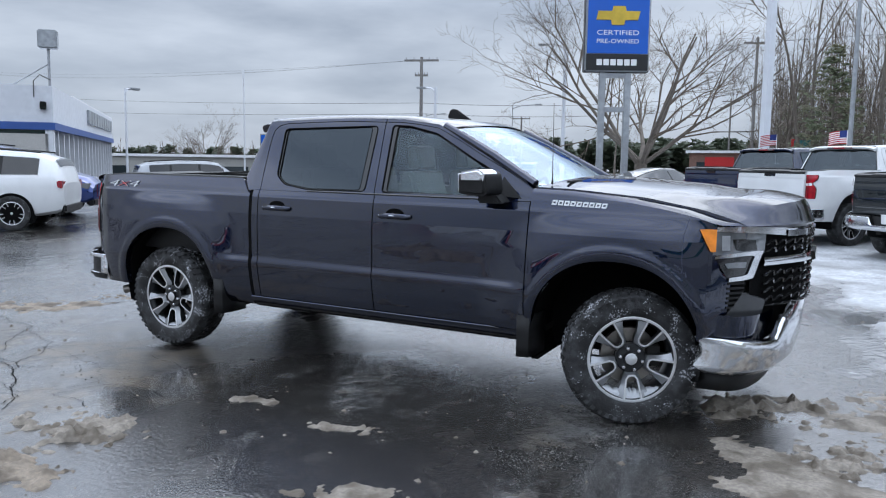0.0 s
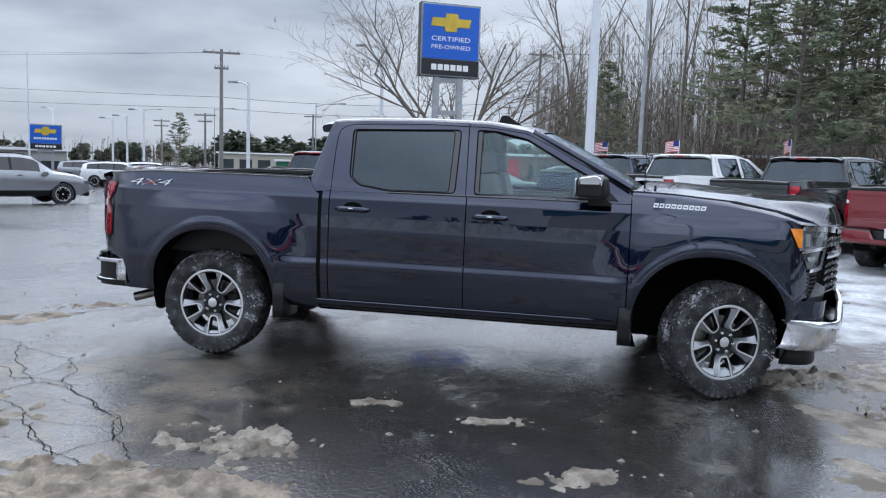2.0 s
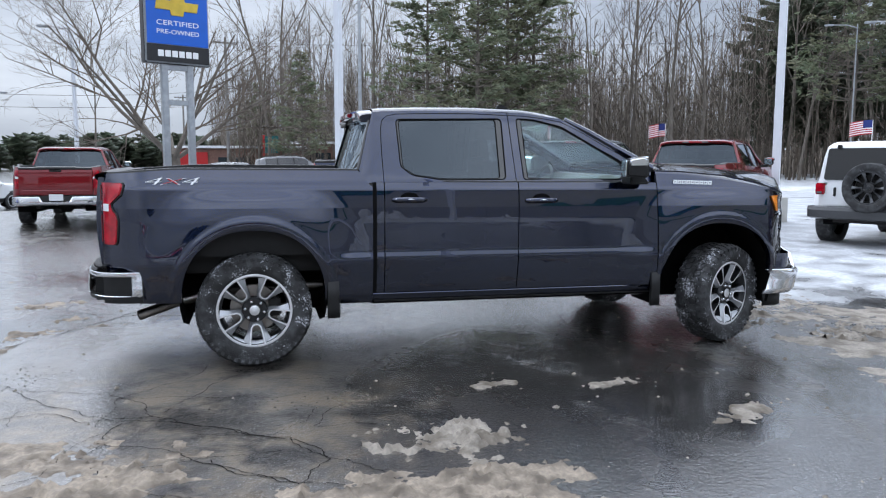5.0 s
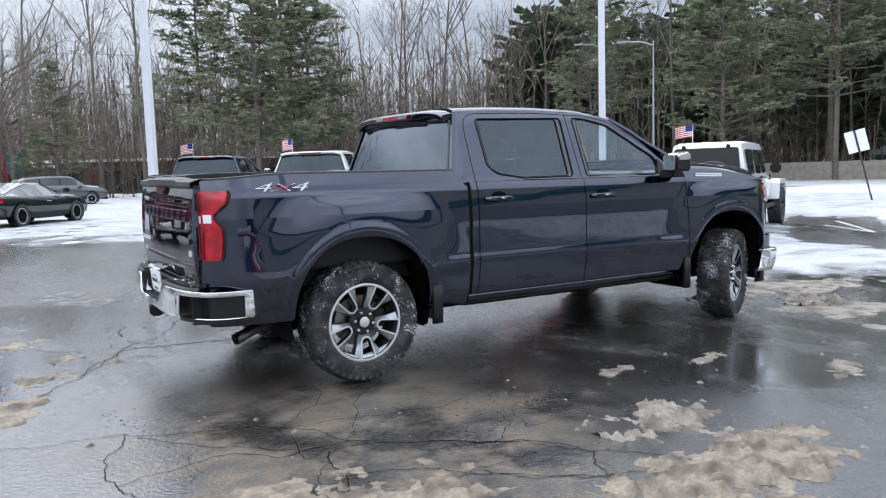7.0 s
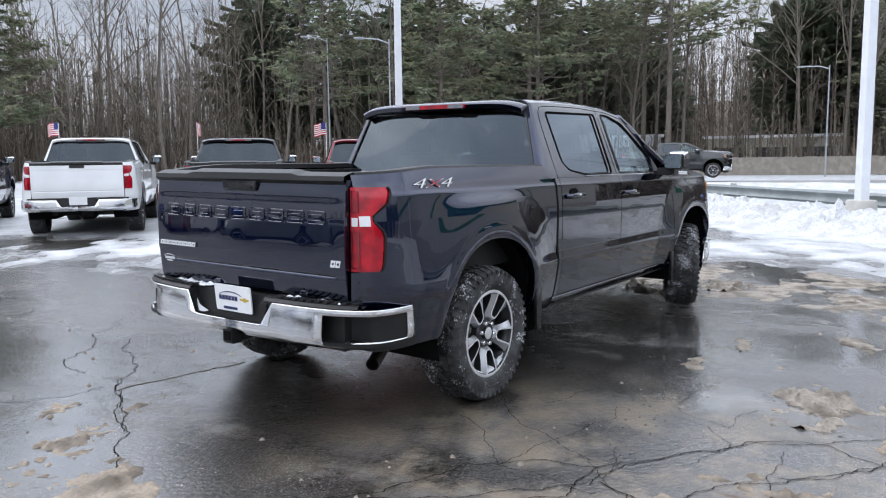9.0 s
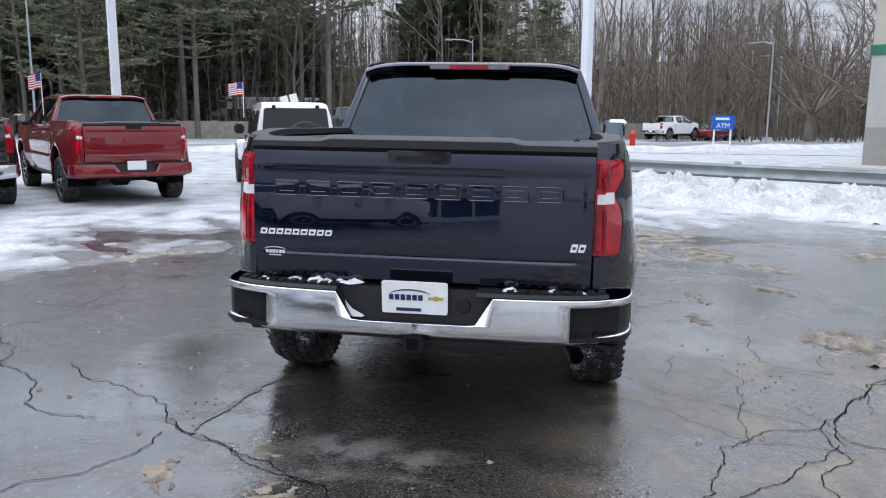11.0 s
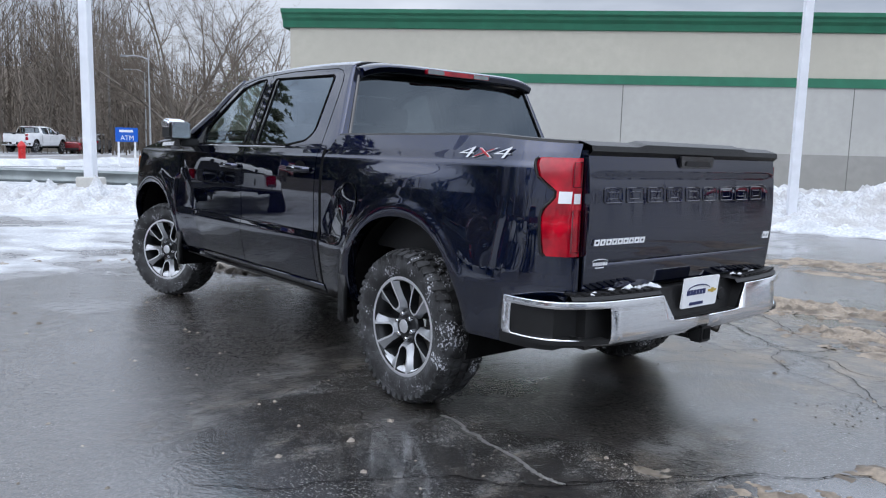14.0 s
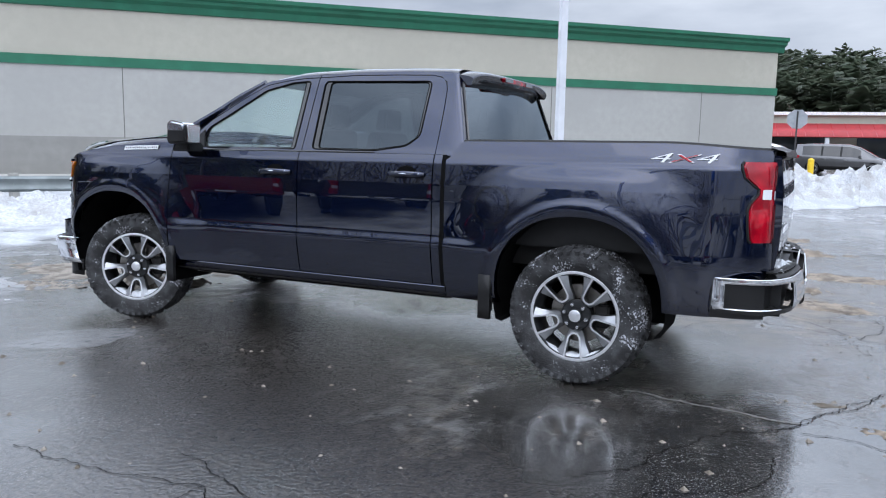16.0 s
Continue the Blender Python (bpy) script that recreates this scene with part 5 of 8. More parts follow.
def asphalt_material():
    m = bpy.data.materials.new("wet_asphalt")
    m.use_nodes = True
    n, l = m.node_tree.nodes, m.node_tree.links
    b = n["Principled BSDF"]
    tc = n.new("ShaderNodeTexCoord")

    def noise_of(scale, detail=5, rough=0.55, stretch=None):
        t = n.new("ShaderNodeTexNoise")
        t.inputs["Scale"].default_value, t.inputs["Detail"].default_value, t.inputs["Roughness"].default_value = scale, detail, rough
        if stretch:
            mp = n.new("ShaderNodeMapping")
            mp.inputs["Scale"].default_value = stretch
            l.new(tc.outputs["Object"], mp.inputs["Vector"])
            l.new(mp.outputs["Vector"], t.inputs["Vector"])
        else:
            l.new(tc.outputs["Object"], t.inputs["Vector"])
        return t.outputs["Fac"]

    def ramp(source, lo, hi, a=0.0, c=1.0):
        r = n.new("ShaderNodeMapRange")
        r.interpolation_type = "SMOOTHSTEP"
        r.inputs["From Min"].default_value, r.inputs["From Max"].default_value = lo, hi
        r.inputs["To Min"].default_value, r.inputs["To Max"].default_value = a, c
        l.new(source, r.inputs["Value"])
        return r.outputs["Result"]

    def mixed(fac, a, c):
        x = n.new("ShaderNodeMix")
        x.data_type = "RGBA"
        l.new(fac, x.inputs["Factor"])
        for key, value in (("A", a), ("B", c)):
            if isinstance(value, tuple):
                x.inputs[key].default_value = (*value, 1)
            else:
                l.new(value, x.inputs[key])
        return x.outputs["Result"]

    def times(a, c):
        x = n.new("ShaderNodeMath")
        x.operation = "MULTIPLY"
        l.new(a, x.inputs[0])
        if isinstance(c, float):
            x.inputs[1].default_value = c
        else:
            l.new(c, x.inputs[1])
        return x.outputs["Value"]

    # where the water stands smooth, and where the stones show through it
    film = ramp(noise_of(0.30, 6, 0.6, (1, 0.8, 1)), 0.46, 0.66)
    wet = film
    grain = noise_of(44, 3, 0.62)
    fine = noise_of(110, 2, 0.6)
    slush = times(ramp(noise_of(0.75, 9, 0.66, (1, 0.55, 1)), 0.545, 0.63), ramp(noise_of(6.0, 6, 0.7), 0.38, 0.60))
    dirt = ramp(noise_of(0.55, 8, 0.68), 0.54, 0.70)
    speck = times(ramp(noise_of(120, 2, 0.5), 0.60, 0.68), ramp(noise_of(0.7, 6, 0.65), 0.44, 0.62, 0.10, 0.8))
    base = mixed(ramp(grain, 0.38, 0.66), (0.006, 0.0055, 0.005), (0.042, 0.035, 0.029))
    base = mixed(ramp(fine, 0.5, 0.7, 0.0, 0.6), base, (0.06, 0.056, 0.052))
    base = mixed(times(film, 0.5), base, (0.026, 0.027, 0.029))
    smear = times(ramp(noise_of(6.5, 9, 0.68, (1, 0.7, 1)), 0.545, 0.62), ramp(noise_of(0.5, 5, 0.6), 0.38, 0.60))
    base = mixed(times(smear, 0.18), base, (0.17, 0.158, 0.142))
    base = mixed(times(dirt, 0.22), base, (0.075, 0.060, 0.046))
    # old worn asphalt, dirty and grey, round the cracked part of the lot
    near = n.new("ShaderNodeVectorMath")
    near.operation = "DISTANCE"
    l.new(tc.outputs["Object"], near.inputs[0])
    near.inputs[1].default_value = (-2.45, -2.1, 0)
    worn = times(ramp(near.outputs["Value"], 2.1, 0.7), ramp(noise_of(1.7, 8, 0.62), 0.40, 0.54))
    base = mixed(times(worn, 0.85), base, mixed(ramp(noise_of(3.5, 7, 0.7), 0.4, 0.62), (0.095, 0.088, 0.08), (0.19, 0.155, 0.115)))
    base = mixed(times(slush, 0.38), base, mixed(ramp(noise_of(2.2, 7, 0.7), 0.42, 0.6), (0.27, 0.268, 0.262), (0.20, 0.168, 0.13)))
    chips = times(ramp(noise_of(34, 4, 0.7), 0.60, 0.66), ramp(noise_of(0.42, 6, 0.65, (1, 1.2, 1)), 0.46, 0.60))
    base = mixed(times(speck, 0.8), base, (0.42, 0.42, 0.42))
    base = mixed(times(chips, 0.5), base, (0.21, 0.195, 0.175))
    l.new(base, b.inputs["Base Color"])
    rough = n.new("ShaderNodeMapRange")
    rough.inputs["To Min"].default_value, rough.inputs["To Max"].default_value = 0.38, 0.12
    l.new(wet, rough.inputs["Value"])
    l.new(rough.outputs["Result"], b.inputs["Roughness"])
    b.inputs["IOR"].default_value = 1.5
    b.inputs["Specular IOR Level"].default_value = 0.15
    b.inputs["Coat IOR"].default_value = 1.7
    over = n.new("ShaderNodeMath")
    over.operation = "SUBTRACT"
    over.inputs[0].default_value, over.use_clamp = 1.0, True
    hide = n.new("ShaderNodeMath")
    hide.operation, hide.use_clamp = "MAXIMUM", True
    l.new(times(slush, 0.55), hide.inputs[0])
    grey = n.new("ShaderNodeMath")
    grey.operation = "MAXIMUM"
    l.new(times(smear, 0.25), grey.inputs[0])
    l.new(times(worn, 0.6), grey.inputs[1])
    l.new(grey.outputs["Value"], hide.inputs[1])
    l.new(hide.outputs["Value"], over.inputs[1])
    l.new(over.outputs["Value"], b.inputs["Coat Weight"])
    cr = n.new("ShaderNodeMapRange")
    cr.inputs["To Min"].default_value, cr.inputs["To Max"].default_value = 0.17, 0.09
    l.new(wet, cr.inputs["Value"])
    l.new(cr.outputs["Result"], b.inputs["Coat Roughness"])
    bump = n.new("ShaderNodeBump")
    bump.inputs["Distance"].default_value = 0.006
    l.new(ramp(wet, 0.0, 1.0, 0.9, 0.35), bump.inputs["Strength"])
    l.new(grain, bump.inputs["Height"])
    thick = n.new("ShaderNodeBump")
    thick.inputs["Distance"].default_value, thick.inputs["Strength"].default_value = 0.02, 0.5
    l.new(slush, thick.inputs["Height"])
    l.new(bump.outputs["Normal"], thick.inputs["Normal"])
    l.new(thick.outputs["Normal"], b.inputs["Normal"])
    soft = n.new("ShaderNodeBump")
    soft.inputs["Distance"].default_value = 0.016
    l.new(ramp(wet, 0.0, 0.9, 0.26, 0.035), soft.inputs["Strength"])
    l.new(grain, soft.inputs["Height"])
    wave = n.new("ShaderNodeBump")
    wave.inputs["Distance"].default_value, wave.inputs["Strength"].default_value = 0.01, 0.06
    l.new(noise_of(7, 4), wave.inputs["Height"])
    l.new(soft.outputs["Normal"], wave.inputs["Normal"])
    l.new(wave.outputs["Normal"], b.inputs["Coat Normal"])
    return m


def snow_material(name, color, dirt, amount=0.5, grain=18, soil=1.4):
    m = material(name, color, 0.7, vary=0.26, scale=grain, bump=0.8, bump_scale=14, second=dirt, second_scale=soil)
    b = m.node_tree.nodes["Principled BSDF"]
    b.inputs["Subsurface Weight"].default_value = 0.0
    for nd in m.node_tree.nodes:
        if nd.type == "VALTORGB" and abs(nd.color_ramp.elements[1].color[0] - 0.75) < 0.01:
            nd.color_ramp.elements[1].color = (amount, amount, amount, 1)
    return m


ASPHALT = asphalt_material()
SNOW = snow_material("packed_snow", (0.50, 0.517, 0.543), (0.32, 0.328, 0.337), 0.75)
SLUSH = snow_material("dirty_slush", (0.235, 0.205, 0.17), (0.10, 0.081, 0.06), 1.0, 44, 6.0)
TAN_SLUSH = snow_material("sandy_slush", (0.23, 0.187, 0.142), (0.09, 0.07, 0.051), 1.0, 46, 6.0)
CRACK = material("crack_shadow", (0.008, 0.008, 0.008), 0.9, specular=0.0)
STALL_WHITE = material("worn_white_line_paint", (0.42, 0.42, 0.41), 0.6, vary=0.3, scale=30)
SALT = material("painted_line_remnant", (0.13, 0.127, 0.12), 0.6, vary=0.6, scale=60)

axis = [-700, -420, -250, -150, -100, -70, -50, -40, -34] + list(np.arange(-30, 30.5, 1.0)) + [34, 40, 50, 70, 100, 150, 250, 420, 700]
sheet = Geo().grid([[(x, y, ground_z(x, y)) for x in axis] for y in axis])
tagged(sheet.make("ground", ASPHALT, smooth=60), "wet dark asphalt lot with puddles and slush", "ground", kind="structure")

EDGE = [(-30, 60), (-12, 30), (-4.7, 16.7), (-1.5, 11.2), (0.6, 6.2), (1.7, 4.2), (3.0, 2.9), (4.2, 0.6), (4.5, -1.6), (5.2, -3.3), (5.4, -7.0), (3.0, -9.6), (1.1, -12.0), (0.0, -14.6), (-2.6, -17.5), (-8, -24), (-20, -36)]


def polyline_distance(x, y, line):
    """Distance from a polyline, positive on its left when walked along."""
    best, sign = 1e9, 1
    for (ax, ay), (bx, by) in zip(line, line[1:]):
        ex, ey = bx - ax, by - ay
        t = min(1, max(0, ((x - ax) * ex + (y - ay) * ey) / (ex * ex + ey * ey)))
        px, py = x - ax - t * ex, y - ay - t * ey
        d = math.hypot(px, py)
        if d < best:
            best, sign = d, (1 if ex * py - ey * px > 0 else -1)
    return best * sign


RAIL = [(19.0, 6.2), (14.6, 0.6), (12.3, -2.2), (9.7, -6.6), (8.0, -9.9), (6.0, -13.2)]
BANK = [(17.0, 4.4), (12.4, 0.2), (10.6, -2.3), (8.2, -6.5), (6.4, -9.6)]
PILE = [(3.6, -12.6), (1.6, -13.6), (-1.6, -18.0), (-5.0, -21.5), (-11.0, -27.0)]


def fractal(x, y, s, o=4, z=0.0):
    return noise.fractal(Vector((x * s, y * s, z)), 1.0, 2.0, o)


def snow_height(x, y):
    d = polyline_distance(x, y, EDGE)
    patchy = fractal(x, y, 0.33, 5, 3.1) + 0.35 * fractal(x, y, 2.4, 4, 5.2) + 0.6 * fractal(x * 0.7 + y * 0.7, (y - x) * 2.0, 0.4, 4, 7.7)
    h = 0.05 * smooth_step(0.0, 1.0, d * 0.28 + 0.30 + 0.95 * patchy)
    # bare stretch driven over between the parked row and the bank
    lane = (1 - smooth_step(0.7, 1.5, abs((x - 11.5) * 0.55 - (y - 3.3) * 0.83) + 0.6 * patchy)) * smooth_step(7.4, 9.0, x + patchy) * (1 - smooth_step(14.0, 15.4, x + patchy))
    if x > 6 and d > 0:
        h *= 1 - lane
    db = abs(polyline_distance(x, y, BANK))
    h += (0.30 + 0.16 * fractal(x, y, 0.8, 3, 1.0)) * (1 - smooth_step(0.3, 1.7, db + 0.35 * fractal(x, y, 0.9, 3, 5.0)))
    dp = abs(polyline_distance(x, y, PILE))
    h += (0.66 + 0.34 * fractal(x, y, 0.55, 4, 2.0)) * (1 - smooth_step(0.4, 2.3, dp + 0.5 * fractal(x, y, 0.7, 3, 9.0)))
    lump = max(0.0, h - 0.12)
    h += min(lump, 0.3) * (0.6 * fractal(x, y, 1.9, 4, 4.0) + 0.7 * abs(fractal(x, y, 3.6, 4, 6.0)) - 0.12)
    return h


def snow_sheet():
    """Snow that lies on the lot's far side, as one raised sheet with an uneven edge."""
    depth = []

    def patch(x0, x1, y0, y1, s, g):
        nx, ny = int((x1 - x0) / s) + 1, int((y1 - y0) / s) + 1
        hs = [[snow_height(x0 + i * s, y0 + j * s) for i in range(nx)] for j in range(ny)]
        verts = [(x0 + i * s, y0 + j * s, ground_z(x0 + i * s, y0 + j * s) + hs[j][i] - 0.012) for j in range(ny) for i in range(nx)]
        faces = [(j * nx + i, j * nx + i + 1, (j + 1) * nx + i + 1, (j + 1) * nx + i) for j in range(ny - 1) for i in range(nx - 1) if max(hs[j][i], hs[j][i + 1], hs[j + 1][i], hs[j + 1][i + 1]) > 0.014]
        g.add(verts, faces)
        depth.extend(h for r in hs for h in r)
    g = Geo()
    patch(-4.0, 21.0, -26.0, 20.0, 0.17, g)
    patch(-30.0, -4.0, 14.0, 60.0, 1.0, g)
    patch(-4.0, 60.0, 20.0, 60.0, 1.0, g)
    patch(21.0, 34.0, -26.0, 20.0, 0.7, g)
    patch(-22.0, -4.0, -36.0, -14.0, 0.4, g)
    patch(34.0, 124.0, -80.0, 100.0, 3.0, g)
    patch(4.0, 34.0, -86.0, -26.0, 2.0, g)
    return g, depth


def thinning_snow():
    """Snow that turns to grey wet slush where it lies thin."""
    m = snow_material("thinning_snow", (0.455, 0.471, 0.493), (0.313, 0.322, 0.33), 0.7)
    n, l = m.node_tree.nodes, m.node_tree.links
    b = n["Principled BSDF"]
    white = b.inputs["Base Color"].links[0].from_socket
    thick, tc, wear, add, ramp, mix = n.new("ShaderNodeAttribute"), n.new("ShaderNodeTexCoord"), n.new("ShaderNodeTexNoise"), n.new("ShaderNodeMath"), n.new("ShaderNodeMapRange"), n.new("ShaderNodeMix")
    thick.attribute_name = "depth"
    wear.inputs["Scale"].default_value, wear.inputs["Detail"].default_value = 1.6, 9
    l.new(tc.outputs["Object"], wear.inputs["Vector"])
    add.operation = "MULTIPLY_ADD"
    add.inputs[1].default_value = 0.11
    l.new(wear.outputs["Fac"], add.inputs[0])
    l.new(thick.outputs["Fac"], add.inputs[2])
    ramp.inputs["From Min"].default_value, ramp.inputs["From Max"].default_value = 0.078, 0.108
    l.new(add.outputs["Value"], ramp.inputs["Value"])
    mix.data_type = "RGBA"
    l.new(ramp.outputs["Result"], mix.inputs["Factor"])
    mix.inputs["A"].default_value = (0.15, 0.15, 0.152, 1)
    l.new(white, mix.inputs["B"])
    l.new(mix.outputs["Result"], b.inputs["Base Color"])
    rough = n.new("ShaderNodeMapRange")
    rough.inputs["To Min"].default_value, rough.inputs["To Max"].default_value = 0.22, 0.7
    l.new(ramp.outputs["Result"], rough.inputs["Value"])
    l.new(rough.outputs["Result"], b.inputs["Roughness"])
    return m


cover, depths = snow_sheet()
cover = cover.make("snow_cover", thinning_snow(), smooth=50)
if len(cover.data.vertices) == len(depths):
    cover.data.attributes.new("depth", "FLOAT", "POINT").data.foreach_set("value", depths)
tagged(cover, "white snow cover with ploughed banks on the lot", "snow", kind="stuff")


def chunky_bank(line, seed):
    """The broken, lumpy crust of a ploughed snow bank along a line."""
    s, g = 0.075, Geo()
    xs, ys = [p[0] for p in line], [p[1] for p in line]
    x0, y0, nx, ny = min(xs) - 2, min(ys) - 2, int((max(xs) - min(xs) + 4) / s), int((max(ys) - min(ys) + 4) / s)
    index = {}
    for j in range(ny):
        for i in range(nx):
            x, y = x0 + i * s, y0 + j * s
            d = abs(polyline_distance(x, y, line))
            if d > 1.9:
                continue
            lump = abs(fractal(x, y, 2.6, 4, seed)) * 0.16 + abs(fractal(x, y, 6.5, 3, seed + 2)) * 0.09
            index[i, j] = len(g.v)
            g.v.append((x, y, ground_z(x, y) + snow_height(x, y) - 0.02 + (lump * 1.1 - 0.015) * (1 - smooth_step(1.0, 1.85, d + 0.5 * fractal(x, y, 1.2, 3, seed + 4))) - 0.03 * smooth_step(1.5, 1.9, d)))
    for (i, j), k in index.items():
        q = [index.get((i + 1, j)), index.get((i + 1, j + 1)), index.get((i, j + 1))]
        if None not in q:
            g.f.append((k, *q))
            g.m.append(0)
    return g


BANK_SNOW = snow_material("ploughed_snow", (0.465, 0.477, 0.495), (0.305, 0.293, 0.277), 0.65, 22, 2.2)
for line, seed in ((BANK, 3.0), (PILE, 13.0)):
    tagged(chunky_bank(line, seed).make("snow_bank", BANK_SNOW, smooth=40), "lumpy ploughed snow bank with dirty chunks", "snow", "ploughed banks", "stuff")


def slush_patch(cx, cy, rx, ry, turn, h, seed, mat, res=0.035, lumps=1.0):
    g = Geo()
    n = int(2.6 * max(rx, ry) / res)
    c, s = math.cos(radians(turn)), math.sin(radians(turn))
    hs = {}
    for j in range(n + 1):
        for i in range(n + 1):
            u, v = (i / n - 0.5) * 2.6 * max(rx, ry), (j / n - 0.5) * 2.6 * max(rx, ry)
            a, b = u * c + v * s, -u * s + v * c
            e = 1 - math.hypot(a / rx, b / ry)
            q = min(3.0, 0.6 / max(rx, ry))
            f = fractal((cx + u) * q, (cy + v) * q, 2.2, 6, seed) + 0.75 * fractal((cx + u) * q, (cy + v) * q, 7.0, 5, seed + 3)
            k = 0.75 * e + 0.85 * f + 0.30 * fractal(cx + u, cy + v, 24.0, 3, seed + 6) + 0.02
            lump = abs(fractal(cx + u, cy + v, 3.6, 5, seed + 9)) + 0.5 * abs(fractal(cx + u, cy + v, 11.0, 4, seed + 5))
            hs[i, j] = (u + cx, v + cy, 0.75 * h * smooth_step(0.0, 0.75, k) * (0.15 + 1.6 * lumps * lump) if k > 0 else -0.012)
    verts, index = [], {}
    for j in range(n + 1):
        for i in range(n + 1):
            x, y, z = hs[i, j]
            index[i, j] = len(verts)
            verts.append((x, y, ground_z(x, y) + z))
    faces = [(index[i, j], index[i + 1, j], index[i + 1, j + 1], index[i, j + 1]) for j in range(n) for i in range(n) if max(hs[a][2] for a in ((i, j), (i + 1, j), (i + 1, j + 1), (i, j + 1))) > 0.001]
    used = sorted({k for f in faces for k in f})
    re = {k: q for q, k in enumerate(used)}
    g.add([verts[k] for k in used], [tuple(re[k] for k in f) for f in faces])
    return tagged(g.make("slush_patch", mat, smooth=60), "lumpy half-melted dirty snow patch on wet asphalt", "snow", "slush patches", "stuff")


for k, (cx, cy, rx, ry, turn, h, mat) in enumerate((
    (-0.82, -2.66, 0.42, 0.24, -8, 0.075, SLUSH), (-0.95, -3.32, 0.80, 0.26, 4, 0.06, TAN_SLUSH), (-2.62, -2.95, 0.55, 0.42, 60, 0.055, TAN_SLUSH), (-1.75, -3.75, 0.9, 0.35, 8, 0.06, TAN_SLUSH),
    (2.72, -0.22, 0.40, 0.28, 20, 0.06, SLUSH), (3.35, -0.95, 0.35, 0.3, 10, 0.06, SLUSH), (3.9, 0.6, 0.6, 0.3, 30, 0.04, SLUSH), (3.2, -2.3, 0.5, 0.22, 20, 0.03, SLUSH),
    (-4.35, -0.55, 0.55, 0.25, 40, 0.03, TAN_SLUSH), (-3.85, 0.35, 0.32, 0.14, 30, 0.03, TAN_SLUSH), (-3.9, 1.75, 0.3, 0.14, 20, 0.025, TAN_SLUSH),
    (-0.85, -2.1 - 0.55, 0.2, 0.12, 70, 0.03, SLUSH), (-3.2, 0.65, 0.1, 0.06, 10, 0.03, SLUSH), (-3.52, 0.98, 0.15, 0.08, 30, 0.025, TAN_SLUSH),
    (-3.4, -2.4, 0.7, 0.22, -15, 0.022, TAN_SLUSH), (0.55, -1.9, 0.22, 0.08, 15, 0.02, SLUSH), (-0.3, -1.75, 0.2, 0.07, 10, 0.02, SLUSH), (1.1, -2.6, 0.3, 0.1, 25, 0.02, SLUSH),
    (2.2, -2.9, 0.5, 0.15, 30, 0.02, SLUSH), (-2.0, -6.4, 1.6, 0.5, 10, 0.05, TAN_SLUSH), (-0.6, -6.9, 0.9, 0.35, 0, 0.04, TAN_SLUSH), (-1.6, -7.9, 1.2, 0.5, 30, 0.04, TAN_SLUSH),
    (-5.6, -3.5, 0.8, 0.3, 60, 0.03, TAN_SLUSH), (4.6, -2.2, 0.8, 0.3, 60, 0.03, SLUSH), (4.3, 1.8, 0.7, 0.3, 120, 0.03, SLUSH), (1.3, 3.9, 1.0, 0.25, 150, 0.02, SLUSH), (-4.6, -2.6, 0.9, 0.18, -20, 0.02, TAN_SLUSH), (-4.2, -3.4, 1.0, 0.2, -10, 0.02, TAN_SLUSH), (-3.6, -4.4, 1.1, 0.25, 0, 0.03, TAN_SLUSH), (-6.0, -5.0, 1.2, 0.3, 20, 0.03, TAN_SLUSH),
    (3.5, -1.6, 1.0, 0.38, 150, 0.018, SLUSH), (4.4, -0.3, 1.0, 0.45, 160, 0.018, SLUSH), (2.9, -2.4, 0.7, 0.25, 150, 0.016, SLUSH), (3.4, -0.3, 0.5, 0.3, 140, 0.02, SLUSH),
    (3.6, -5.2, 1.2, 0.35, 100, 0.03, SLUSH), (0.2, -6.6, 0.9, 0.3, 60, 0.03, TAN_SLUSH),
)):
    slush_patch(cx, cy, rx * 0.88, ry * 0.82, turn, h, 11.3 * (k + 1), mat, 0.013 if max(rx, ry) < 0.4 else (0.019 if max(rx, ry) < 1 else 0.033))


def crack(points, width, seed):
    """A wandering crack as a thin dark strip that lies in the asphalt."""
    rnd = random.Random(seed)
    pts = [Vector((*p, 0)) for p in points]
    for _ in range(6):
        fine = []
        for a, b in zip(pts, pts[1:]):
            d = b - a
            side = Vector((-d.y, d.x, 0))
            fine += [a, a + d * 0.5 + side * rnd.uniform(-0.13, 0.13)]
        pts = fine + [pts[-1]]
    left, right = [], []
    for i, p in enumerate(pts):
        d = (pts[min(i + 1, len(pts) - 1)] - pts[max(i - 1, 0)]).normalized()
        s = Vector((-d.y, d.x, 0))
        w = width * rnd.uniform(0.35, 1.0) * (0.3 if i in (0, len(pts) - 1) else 1)
        z = ground_z(p.x, p.y) + 0.004
        left.append((p.x + s.x * w, p.y + s.y * w, z))
        right.append((p.x - s.x * w, p.y - s.y * w, z))
    return Geo().grid([right, left])


